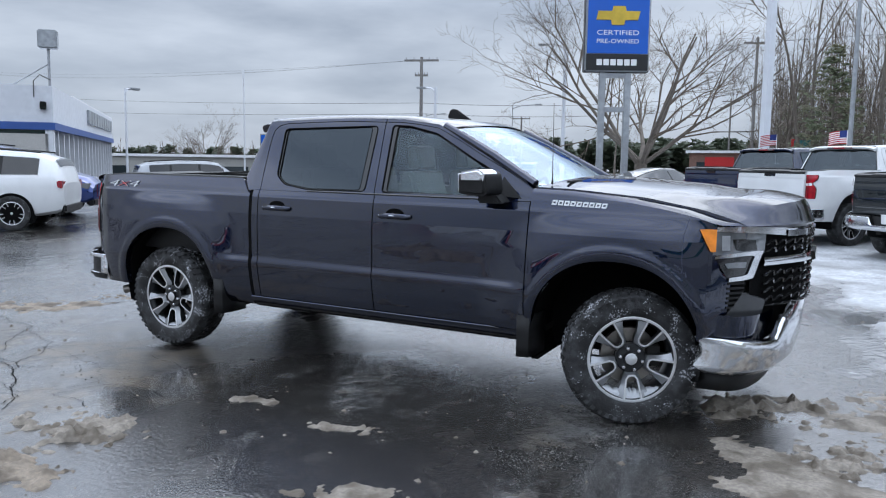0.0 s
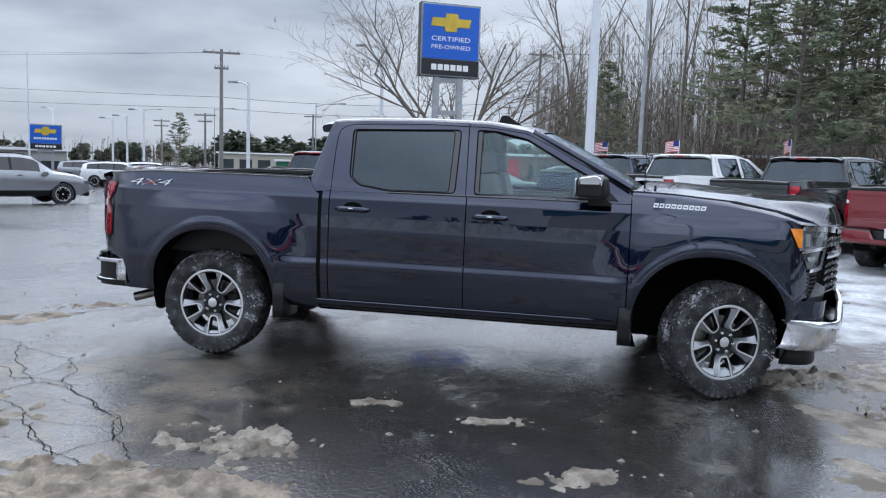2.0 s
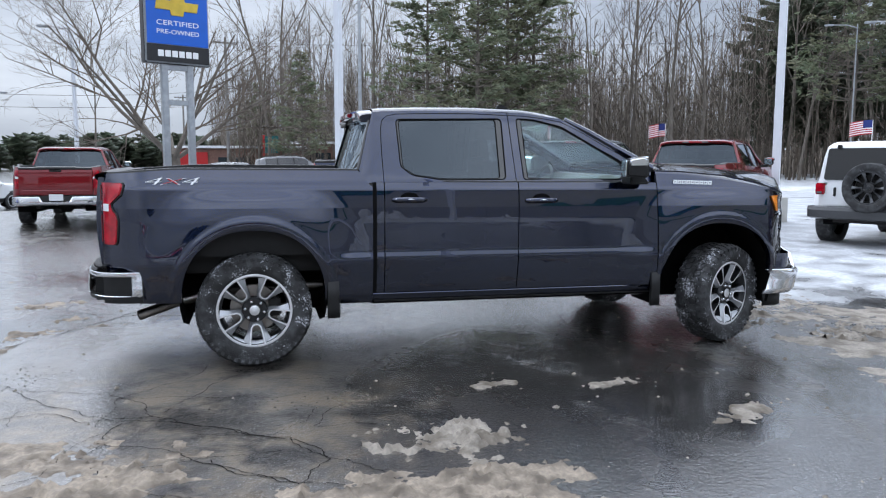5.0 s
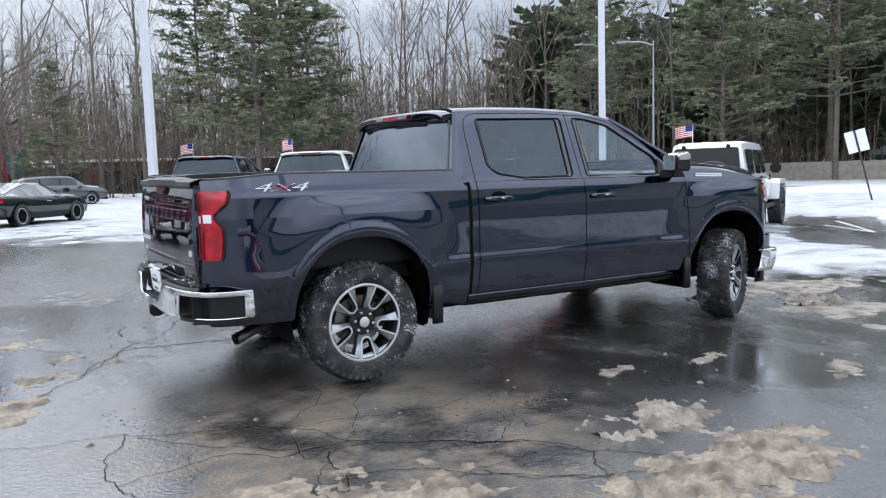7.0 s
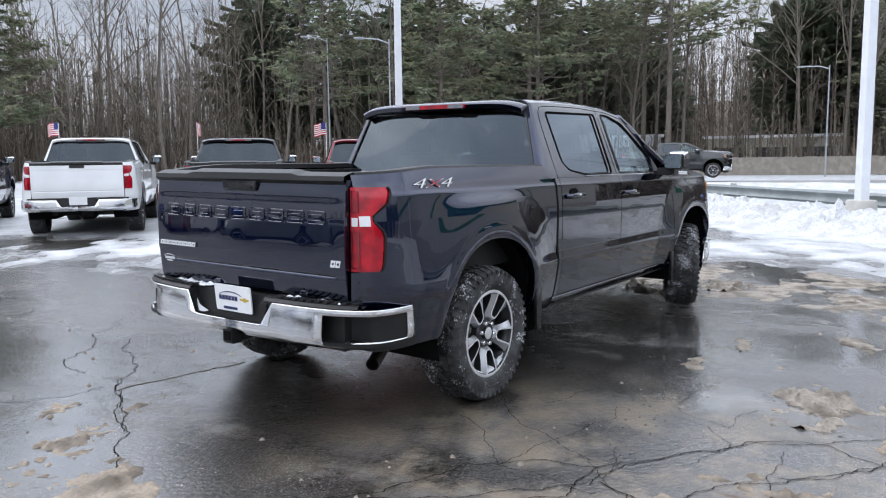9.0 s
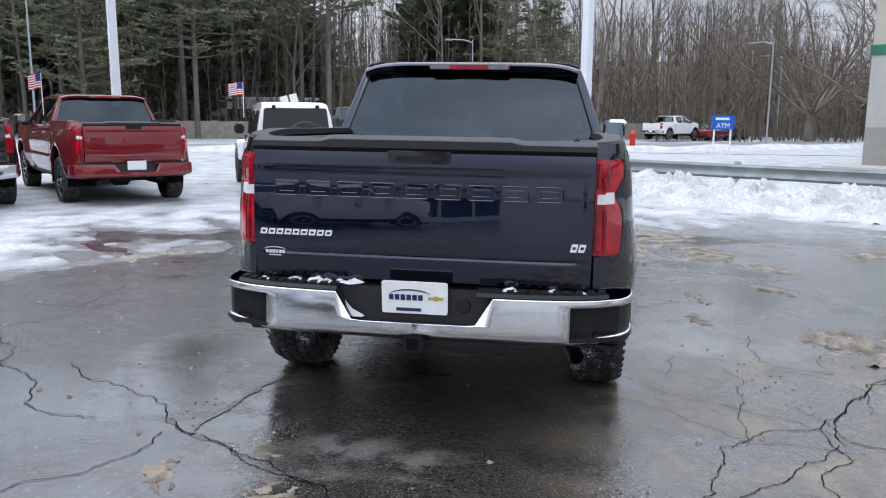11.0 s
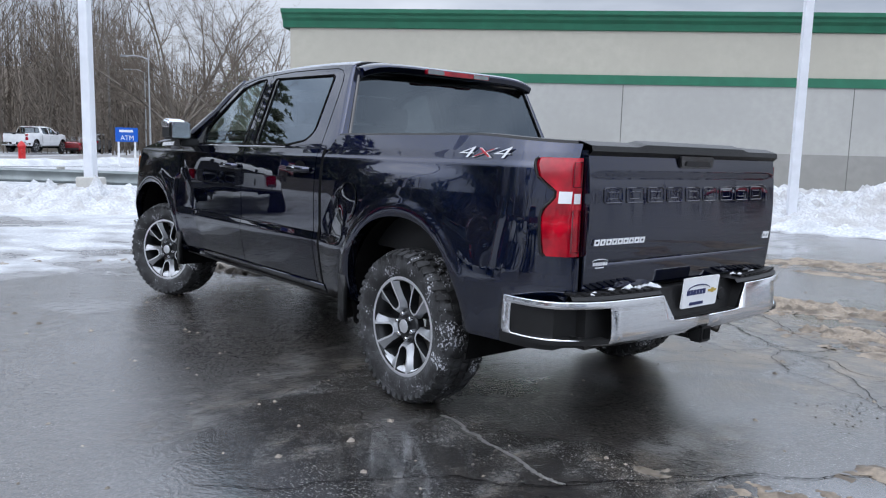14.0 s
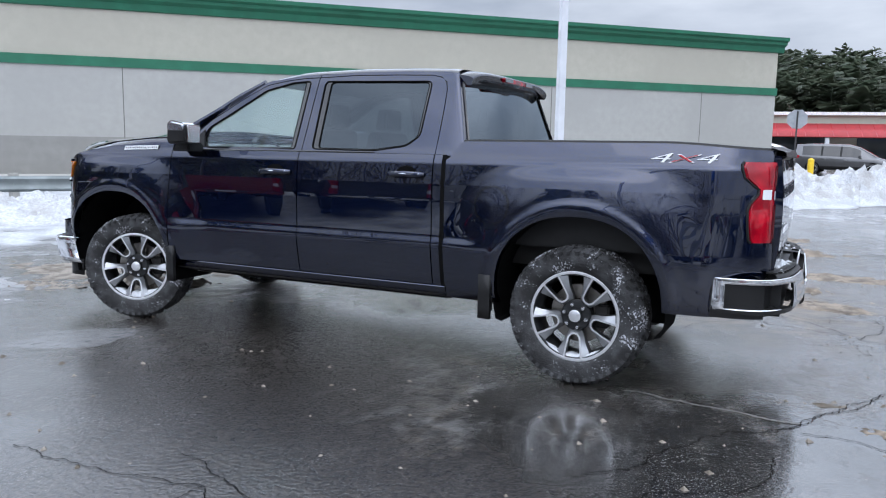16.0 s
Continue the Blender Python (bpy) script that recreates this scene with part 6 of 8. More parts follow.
lines = (
    [(-2.24, 2.26), (-2.61, 1.64), (-3.05, 1.14), (-3.31, 0.72), (-3.5, 0.28), (-3.96, -0.3)], [(-1.76, 3.12), (-2.32, 2.68), (-2.89, 2.09), (-3.0, 1.6)], [(-1.6, 3.3), (-1.25, 3.05), (-0.6, 2.85)],
    [(-1.2, -3.2), (-1.4, -2.85), (-2.06, -2.24), (-2.44, -2.05), (-2.65, -2.03)], [(-2.44, -1.98), (-2.55, -1.68), (-2.78, -1.43), (-3.02, -1.38), (-3.46, -1.15), (-4.1, -1.0)],
    [(-2.65, -2.0), (-2.97, -1.72), (-3.21, -1.49), (-3.4, -1.25)], [(-2.56, -1.98), (-2.83, -2.0), (-3.12, -1.78), (-3.6, -1.9)], [(-2.08, -2.71), (-1.64, -3.12), (-1.48, -2.83), (-1.66, -2.51), (-2.12, -2.21), (-2.56, -1.98)],
    [(-2.68, -2.35), (-2.33, -2.51), (-2.01, -2.81), (-1.44, -3.16), (-0.9, -3.7)], [(-2.6, -2.05), (-2.75, -2.6), (-2.4, -3.0), (-1.9, -3.3)], [(0.13, 3.14), (-0.59, 3.13), (-0.94, 3.06), (-1.1, 3.3)], [(-0.94, 3.06), (-0.9, 3.5)],
    [(-2.95, 1.28), (-3.18, 0.88), (-3.52, 0.3)], [(-3.45, -1.15), (-3.6, -1.9), (-3.4, -2.6), (-2.75, -2.6)], [(-4.4, 2.3), (-3.9, 1.6), (-3.1, 1.2)], [(-1.9, -3.3), (-2.6, -3.6), (-3.4, -3.3)],
)
for a, b in (((13.6, 5.0), (11.2, 2.75)), ((12.3, 4.5), (11.2, 2.75)), ((15.0, 4.6), (13.2, 2.9))):
    d = Vector((b[0] - a[0], b[1] - a[1], 0))
    side = Vector((-d.y, d.x, 0)).normalized() * 0.05
    n = 12
    mark = Geo().grid([[tuple(Vector((*a, ground_z(*a) + 0.006)) + d * (k / n) + side * e) for e in (1, -1)] for k in range(n + 1)])
    tagged(mark.make("stall_line", STALL_WHITE, smooth=0), "worn white painted stall line on bare asphalt", "marking", "stall lines", "structure")
crevices = Geo()
for k, line in enumerate(lines):
    c = crack(line, 0.0037, k + 1)
    crevices.add(c.v, c.f)
# a net of cracks that breaks the worn asphalt into plates
rnd = random.Random(21)
knots = {}
for i in range(-7, 8):
    for j in range(-7, 8):
        knots[i, j] = (-2.45 + 0.42 * i + 0.21 * (j % 2) + rnd.uniform(-0.14, 0.14), -2.05 + 0.36 * j + rnd.uniform(-0.12, 0.12))
for (i, j), p in knots.items():
    for di, dj in ((1, 0), (0 if j % 2 == 0 else 1, 1)):
        q = knots.get((i + di, j + dj))
        if q and math.hypot((p[0] + 2.45) / 1.25, (p[1] + 2.05) / 1.15) < 1 and rnd.random() < 0.45:
            c = crack([p, q], 0.0024, 100 + 40 * i + j)
            crevices.add(c.v, c.f)
tagged(crevices.make("asphalt_cracks", CRACK, smooth=0), "dark wandering cracks in the asphalt", "crack", kind="stuff")
ln = crack([(-2.15, 0.95), (-2.45, 0.98), (-2.75, 1.02), (-3.1, 1.05)], 0.016, 77)
tagged(ln.make("line_remnant", SALT, smooth=0), "worn remnant of a painted stall line", "marking", kind="structure")
crumbs = Geo()
rnd = random.Random(8)
for k in range(420):
    a, r = rnd.uniform(0, 6.283), 1.4 + 4.6 * rnd.random() ** 0.8
    x, y, s = r * math.cos(a) * 1.05 - 0.4, r * math.sin(a) * 0.9, rnd.choice([0.006, 0.008, 0.01, 0.014, 0.02])
    v = [(x + s * rnd.uniform(0.6, 1.5) * dx, y + s * rnd.uniform(0.6, 1.5) * dy, ground_z(x, y) + dz * s * rnd.uniform(0.5, 1)) for dx, dy, dz in ((1, 0, 0), (0, 1, 0), (-1, 0, 0), (0, -1, 0), (0.1, 0.1, 1))]
    crumbs.add(v, [(0, 1, 4), (1, 2, 4), (2, 3, 4), (3, 0, 4)])
gravel = Geo()
for k in range(150):
    u, side = rnd.random(), rnd.gauss(0, 0.08)
    for (ax, ay), (bx, by), share in (((-3.55, -0.62), (-3.25, -1.05), 0.35), ((-2.35, 1.02), (-3.0, 1.16), 0.7), ((-1.3, -1.85), (-2.2, -1.95), 1.0)):
        if k / 150 < share:
            break
    x, y, s = lerp(ax, bx, u) + side * 0.7, lerp(ay, by, u) + side, rnd.choice([0.004, 0.005, 0.007, 0.009])
    gravel.add([(x + s * rnd.uniform(0.6, 1.5) * dx, y + s * rnd.uniform(0.6, 1.5) * dy, ground_z(x, y) + dz * s * rnd.uniform(0.5, 1)) for dx, dy, dz in ((1, 0, 0), (0, 1, 0), (-1, 0, 0), (0, -1, 0), (0.1, 0.1, 1))], [(0, 1, 4), (1, 2, 4), (2, 3, 4), (3, 0, 4)])
tagged(gravel.make("gravel_crumbs", material("dark_gravel", (0.045, 0.038, 0.03), 0.6, vary=0.4, scale=30), smooth=0), "dark gravel crumbs scattered on wet asphalt", "gravel", kind="stuff")
tagged(crumbs.make("ice_crumbs", SLUSH, smooth=0), "small crumbs of ice scattered on the asphalt", "ice", kind="stuff")


# ---- the store with the green cornice ----
WALL_PALE = material("cream_stucco", (0.41, 0.388, 0.325), 0.85, vary=0.05, scale=3.0, bump=0.2, bump_scale=60, second=(0.383, 0.361, 0.303), second_scale=0.25)
WALL_GREY = material("pale_grey_block", (0.362, 0.358, 0.336), 0.85, vary=0.05, scale=4.0, bump=0.25, bump_scale=40, second=(0.327, 0.323, 0.305), second_scale=0.3)
WALL_DARK = material("grey_plinth_paint", (0.245, 0.24, 0.225), 0.85, vary=0.08, scale=3.0, bump=0.25, bump_scale=40)
GREEN = material("green_metal", (0.010, 0.125, 0.068), 0.5, vary=0.15, scale=2.0, rough_vary=0.1)
SEAM = material("joint_shadow", (0.12, 0.12, 0.11), 0.9)
WHITE_METAL = material("white_painted_steel", (0.66, 0.68, 0.72), 0.45, vary=0.08, scale=4.0)
GREY_METAL = material("galvanised_steel", (0.36, 0.38, 0.40), 0.45, 0.5, vary=0.2, scale=6.0)
DARK_METAL = material("dark_bronze_metal", (0.05, 0.05, 0.052), 0.5, 0.3, vary=0.2, scale=5.0)
WOOD = material("weathered_pole_wood", (0.21, 0.20, 0.19), 0.85, vary=0.3, scale=7.0, bump=0.3, bump_scale=30)
CONCRETE = material("pole_base_concrete", (0.40, 0.39, 0.36), 0.85, vary=0.12, scale=6.0, bump=0.3, bump_scale=30)
SIGN_BLUE = material("sign_blue_face", (0.006, 0.105, 0.52), 0.3, vary=0.06, scale=2.0)
SIGN_BLACK = material("sign_black_face", (0.012, 0.012, 0.014), 0.35)
SIGN_WHITE = material("sign_white", (0.8, 0.8, 0.8), 0.4)
SIGN_GOLD = material("sign_gold", (0.62, 0.43, 0.05), 0.35, 0.2, vary=0.2, scale=3)
RED_PAINT = material("red_enamel", (0.5, 0.015, 0.015), 0.4, vary=0.15, scale=8)
YELLOW_PAINT = material("yellow_enamel", (0.75, 0.5, 0.02), 0.45, vary=0.15, scale=8)
DARK_GLASS = material("building_glass", (0.03, 0.04, 0.045), 0.05, coat=0.5, vary=0.3, scale=0.6)
BLUE_BAND = material("blue_band_paint", (0.03, 0.085, 0.30), 0.5, vary=0.1, scale=2)
ROOF_SNOW = snow_material("roof_snow", (0.80, 0.82, 0.85), (0.7, 0.71, 0.73), 0.4)
FENCE_WOOD = material("weathered_fence_wood", (0.25, 0.225, 0.19), 0.85, vary=0.25, scale=3.0)
BRICK = material("far_brick_wall", (0.20, 0.11, 0.085), 0.8, vary=0.2, scale=5.0)
AWNING_RED = material("red_awning_metal", (0.35, 0.02, 0.025), 0.5, vary=0.15, scale=3)

store = thing("store_building", "long windowless store with cream and grey walls and a green cornice", "building", pose(21.333, -10.667, -0.3, 0, 0, -135), kind="")
# the wall runs along +x of this thing, and its face looks along -y
L = 31.33
Geo().box(0, L, 0, 18, 0, 1.67).make("plinth_wall", WALL_DARK, store)
Geo().box(0, L, 0, 18, 1.67, 4.0).make("lower_wall", WALL_GREY, store)
Geo().box(0, L, 0.02, 18, 4.0, 6.2).make("upper_wall", WALL_PALE, store)
Geo().box(-0.04, L + 0.04, -0.045, 18, 4.0, 4.32).make("green_band", GREEN, store, "green painted band")
prof = [(0.0, 5.86), (-0.06, 5.88), (-0.08, 5.93), (-0.10, 6.10), (-0.15, 6.14), (-0.24, 6.20), (-0.25, 6.30), (-0.36, 6.37), (-0.37, 6.50), (-0.02, 6.52)]
cor = Geo().grid([[(x, y, z) for y, z in prof] for x in (-0.25, 0.0, L / 2, L, L + 0.25)])
cor.grid([[(L + 0.25 if q else L + 0.24, y, z) for q, (y, z) in ((1, p) for p in prof)], [(L + 0.25, 18, z) for y, z in prof]])
cor.grid([[(-0.25, 18, z) for y, z in prof], [(-0.25, y, z) for y, z in prof]])
cor.make("cornice", GREEN, store, "moulded green cornice")
Geo().box(-0.05, L + 0.05, 0.0, 18, 6.44, 6.51).make("roof", ROOF_SNOW, store)
for s in (4.14, 12.26, 20.2, 27.4):
    Geo().box(s - 0.014, s + 0.014, -0.004, 0.02, 0.1, 3.99).make("wall_joint", SEAM, store)
Geo().box(-0.5, L + 1.0, -1.6, 0.0, 0.28, 0.42).make("foot_walk", CONCRETE, store)


# ---- poles, lamps and signs ----
def light_pole(name, label, x, y, h, r=0.09, mat=WHITE_METAL, base=True, arm=0.0, turn=0.0, lean=0.0, group="light poles", head=True):
    p = thing(name, label, "light pole", pose(x, y, ground_z(x, y), 0, lean, turn), group)
    n = 4 if r > 0.07 else 10
    Geo().tube([(0, 0, 0.0), (0, 0, h * 0.5), (0, 0, h)], [r * 1.42 if n == 4 else r, r * 1.3 if n == 4 else r * 0.8, r * 1.1 if n == 4 else r * 0.55], n).make("pole_shaft", mat, p, smooth=20)
    if base:
        Geo().lathe([(0.0001, 0.62), (0.28, 0.62), (0.30, 0.58), (0.30, -0.1)], 20).make("pole_base", CONCRETE, p).matrix_local = Matrix.Rotation(radians(90), 4, "X")
    if arm:
        Geo().tube([(0, 0, h - 0.25), (arm * 0.4, 0, h - 0.03), (arm, 0, h + 0.02)], [r * 0.7, r * 0.55, r * 0.5], 8).make("pole_arm", mat, p)
        if head:
            Geo().box(arm - 0.1, arm + 0.45, -0.14, 0.14, h - 0.05, h + 0.06).make("lamp_head", GREY_METAL, p, bevel=0.03)
    return p


light_pole("light_pole", "tall white square light pole on a concrete base", 12.42, -1.2, 9.5, 0.10)
light_pole("light_pole", "tall white square light pole behind the snow pile", 2.41, -11.78, 9.5, 0.082, base=False)
light_pole("light_pole", "tall white square light pole among the parked pickups", 10.27, 9.45, 9.5, 0.09)
light_pole("light_pole", "tall white tapered light pole near the lot's entrance", 0.9, 19.4, 11, 0.11, base=False)
light_pole("light_pole", "pale steel light pole with a curved arm", 3.2, 31.5, 10, 0.075, GREY_METAL, False, 1.8, 200)
for x, y, h, a, t in ((-10.1, 33.2, 7.8, 1.0, 180), (-17.2, 32.3, 6.1, 0.7, 180), (-32.5, 46.8, 5.5, 0.8, 180), (-36, 50.0, 5.2, 0.8, 180), (-40, 54, 5.2, 0.8, 180), (-52, 62, 6.5, 0.8, 180)):
    light_pole("light_pole", "white lot light pole with a flat lamp head", x, y, h, 0.08, WHITE_METAL, False, a, t)
for x, y, h, a, t in ((-20.5, 51.4, 6.5, 2.0, 0), (-44.0, 80.0, 8.0, 2.2, 0), (-56.0, 84.0, 8.0, 2.2, 0), (38.3, 39.0, 10.8, 1.6, 150), (30.0, 26.0, 8.5, 1.6, 140), (47.0, -14.0, 6.8, 1.8, 30), (60.0, -18.0, 7.0, 1.8, 30), (52.0, 6.0, 7.5, 1.6, 90)):
    light_pole("street_lamp", "grey street lamp with a curved arm", x, y, h, 0.065, GREY_METAL, False, a, t, group="street lamps")
light_pole("flagpole", "thin white flagpole without a flag", -27.0, 27.9, 7.0, 0.05, WHITE_METAL, False, head=False, group="")
light_pole("light_pole", "white light pole beside the dealership", -27.4, 20.2, 5.3, 0.07, WHITE_METAL, False, 0.35, 90)


def utility_pole(x, y, h, arms, turn, label):
    p = thing("utility_pole", label, "utility pole", pose(x, y, ground_z(x, y), 0, 0, turn), "utility poles")
    Geo().tube([(0, 0, 0), (0, 0, h)], [0.16, 0.11], 10).make("pole_shaft", WOOD, p)
    for k, (z, w) in enumerate(arms):
        Geo().box(-w, w, -0.06, 0.06, z - 0.07, z + 0.07).make("cross_arm", WOOD, p)
        for s in (-0.9, -0.45, 0.45, 0.9):
            Geo().tube([(s * w, 0, z + 0.06), (s * w, 0, z + 0.22)], 0.035, 6).make("insulator", GREY_METAL, p)
    return p


utility_pole(-25.7, 45.9, 9.85, ((9.6, 1.3), (8.5, 0.5)), 20, "grey wooden utility pole with a cross-arm")
utility_pole(-4.3, 66.9, 12.5, ((12.0, 1.2),), 30, "brown wooden utility pole by the woods")
utility_pole(-42, 74, 7.0, ((6.8, 1.2), (6.1, 0.8)), 10, "wooden utility pole along the far road")
utility_pole(-60, 95, 7.4, ((7.1, 1.2), (6.4, 1.0)), 10, "wooden utility pole along the far road")
utility_pole(-36, 92, 8.2, ((7.9, 1.2),), 10, "wooden utility pole along the far road")
utility_pole(-12, 112, 11, ((10.6, 1.2),), 10, "wooden utility pole along the far road")


def wire(a, b, sag):
    a, b = Vector(a), Vector(b)
    return [(a.lerp(b, k / 24) - Vector((0, 0, sag * 4 * (k / 24) * (1 - k / 24)))) for k in range(25)]


def wires(name, spans, label, r=0.018):
    t = thing(name, label, "cable", kind="")
    for a, b, sag in spans:
        Geo().tube(wire(a, b, sag), r, 4, caps=False).make("wire", DARK_METAL, t)
    return t


wires("power_wires", [((-25.7 - s, 45.9, 9.2), (-110, 62 + s * 3, 13.5), 0.9) for s in (-1.1, 0.6, 1.1)] + [((-24.6, 46.2, 9.2), (-4.3, 66.9, 12.2), 0.8)], "thin pale power wires high between utility poles", 0.007)
wires("overhead_wires", [((-25.7, 45.9, 5.2), (-110, 60, 8.6), 0.5), ((-25.7, 45.9, 6.0), (-110, 63, 10.6), 0.5), ((-25.7, 45.9, 5.2), (-4.3, 66.9, 7.0), 0.6), ((-25.7, 45.9, 6.0), (-4.3, 66.9, 8.0), 0.6)], "thin dark overhead wires between utility poles")
wires("roadside_wires", [((-4.3, 66.9, 12.2), (60, 44, 12.5), 0.9), ((-4.3, 66.9, 9.0), (60, 44, 9.4), 0.9), ((60, 44, 12.5), (84, -22, 12.0), 0.9), ((60, 44, 9.4), (84, -22, 9.4), 0.9), ((84, -22, 12.0), (92, -70, 12), 0.9), ((84, -22, 9.4), (92, -70, 9.4), 0.9)], "thin dark overhead wires along the wooded road")
utility_pole(60, 44, 13, ((12.4, 1.2),), 60, "grey wooden utility pole by the woods")
utility_pole(84, -22, 13, ((12.0, 1.2),), 60, "grey wooden utility pole by the woods")


def pylon_sign(x, y, z0, w, h, turn, label, words=True, s=1.0):
    sg = thing("dealer_sign", label, "sign", pose(x, y, ground_z(x, y), 0, 0, turn))
    cab = Geo().box(-w / 2, w / 2, -0.22, 0.22, z0, z0 + h)
    cab.make("cabinet", GREY_METAL, sg, bevel=0.04)
    Geo().box(-w / 2 - 0.02, w / 2 + 0.02, -0.16, 0.16, z0 - 0.02, z0 + h + 0.02).make("cabinet_edge", DARK_METAL, sg, bevel=0.02)
    low = h * 0.24
    f = Geo().box(-w / 2 + 0.06, w / 2 - 0.06, -0.245, -0.21, z0 + low, z0 + h - 0.07).make("upper_face", SIGN_BLUE, sg, "blue sign face")
    Geo().box(-w / 2 + 0.04, w / 2 - 0.04, -0.245, -0.21, z0 + 0.04, z0 + low - 0.02).make("lower_face", SIGN_BLACK, sg, "black sign face")
    bow = [(-0.31, 0.055), (-0.10, 0.055), (-0.085, 0.115), (0.10, 0.115), (0.115, 0.055), (0.325, 0.055), (0.295, -0.055), (0.10, -0.055), (0.085, -0.115), (-0.10, -0.115), (-0.115, -0.055), (-0.335, -0.055)]
    Geo().prism([(a * w * 1.03, b * w * 1.25) for a, b in bow], lambda a, b, d: (a, d, b + z0 + h * 0.74), -0.275, -0.24).make("emblem", SIGN_GOLD, sg, "plain gold emblem shape", bevel=0.01)
    face = Euler((radians(90), 0, 0)).to_matrix().to_4x4()
    if words:
        for txt, size, zz, wide in (("CERTIFIED", 0.235, 0.485, 1.40), ("PRE-OWNED", 0.215, 0.375, 1.22)):
            letters(txt, size * s, 0.006, SIGN_WHITE, sg, "sign_lettering", Matrix.Translation((0, -0.25, z0 + h * zz)) @ face @ Matrix.Diagonal((wide, 1, 1, 1)), "white sign lettering", "CENTER")
    else:
        for k in range(9):
            Geo().box(-w * 0.36 + k * w * 0.08, -w * 0.36 + k * w * 0.08 + w * 0.06, -0.255, -0.24, z0 + h * 0.40, z0 + h * 0.48).make("name_block", SIGN_WHITE, sg)
    for k in range(6):
        b0 = -w * 0.32 + k * w * 0.108
        Geo().box(b0, b0 + w * 0.085, -0.258, -0.24, z0 + low * 0.34, z0 + low * 0.68).make("name_block", SIGN_WHITE, sg, "plain white block")
    for sx in (-0.20, 0.20):
        Geo().box(sx * w - 0.11, sx * w + 0.11, -0.11, 0.11, -0.1, z0 + 0.02).make("sign_post", GREY_METAL, sg, bevel=0.015)
    for zz in (z0 - 0.12, z0 * 0.72):
        Geo().box(-0.2 * w, 0.2 * w, -0.09, 0.09, zz - 0.09, zz + 0.09).make("cross_member", GREY_METAL, sg, bevel=0.015)
    return sg


pylon_sign(-4.45, 22.15, 4.72, 2.28, 2.62, 28, "tall blue and black dealer sign on two grey posts")
pylon_sign(-45.1, 52.1, 2.3, 2.5, 2.1, 40, "distant blue and black dealer sign on posts", words=False)


# ---- guard rail, hydrant, road signs ----
RAIL_STEEL = material("weathered_rail_steel", (0.20, 0.225, 0.225), 0.5, 0.4, vary=0.25, scale=3.0, rough_vary=0.12)
rail = thing("guard_rail", "galvanised guard rail on grey posts in the snow", "guard rail")
wave = [(0.0, 0.44), (0.035, 0.49), (0.0, 0.54), (-0.01, 0.59), (0.0, 0.64), (0.035, 0.69), (0.0, 0.74)]
pts = []
for (ax, ay), (bx, by) in zip(RAIL, RAIL[1:]):
    n = max(2, int(math.hypot(bx - ax, by - ay) / 1.9))
    pts += [(lerp(ax, bx, k / n), lerp(ay, by, k / n)) for k in range(n)]
pts.append(RAIL[-1])
nrm = []
for i, p in enumerate(pts):
    d = Vector((pts[min(i + 1, len(pts) - 1)][0] - pts[max(i - 1, 0)][0], pts[min(i + 1, len(pts) - 1)][1] - pts[max(i - 1, 0)][1])).normalized()
    nrm.append(Vector((d.y, -d.x)))
Geo().grid([[(p[0] + q.x * o, p[1] + q.y * o, ground_z(*p) + z) for o, z in wave] for p, q in zip(pts, nrm)]).make("rail_beam", RAIL_STEEL, rail).modifiers.new("thick", "SOLIDIFY").thickness = 0.006
for i in range(0, len(pts), 2):
    p, q = pts[i], nrm[i]
    Geo().box(-0.08, 0.08, -0.07, 0.07, -0.1, 0.80, m=Matrix.Translation((p[0] - q.x * 0.1, p[1] - q.y * 0.1, ground_z(*p)))).make("rail_post", CONCRETE, rail, bevel=0.015)


def hydrant(x, y):
    h = thing("fire_hydrant", "red fire hydrant standing in snow", "hydrant", pose(x, y, ground_z(x, y)) @ Matrix.Scale(1.35, 4))
    b = Geo().lathe([(0.18, 0.0), (0.18, 0.04), (0.12, 0.06), (0.12, 0.62), (0.15, 0.64), (0.15, 0.68), (0.10, 0.78), (0.03, 0.84), (0.0001, 0.86)], 18)
    b.make("barrel", RED_PAINT, h).matrix_local = Matrix.Rotation(radians(90), 4, "X")
    Geo().tube([(-0.22, 0, 0.5), (0.22, 0, 0.5)], 0.065, 10).make("outlet", RED_PAINT, h)
    return h


hydrant(37.6, -4.6)


def road_sign(name, label, x, y, h, turn, shape, mat, lean=0.0, words="", back=False):
    s = thing(name, label, "sign", pose(x, y, ground_z(x, y), 0, lean, turn))
    Geo().box(-0.03, 0.03, -0.02, 0.02, 0, h + 0.3).make("sign_post", DARK_METAL, s)
    Geo().prism(shape, lambda a, b, d: (a, d, b + h), -0.035, -0.02).make("sign_plate", mat, s)
    if back:
        Geo().box(-0.035, 0.035, -0.05, -0.034, h - 0.42, h + 0.38).make("sign_strut", DARK_METAL, s, "dark strut down the plate")
    if words:
        letters(words, 0.24, 0.002, SIGN_WHITE, s, "sign_lettering", Matrix.Translation((0, -0.038, h - 0.09)) @ Euler((radians(90), 0, 0)).to_matrix().to_4x4(), "white lettering", "CENTER")
    return s


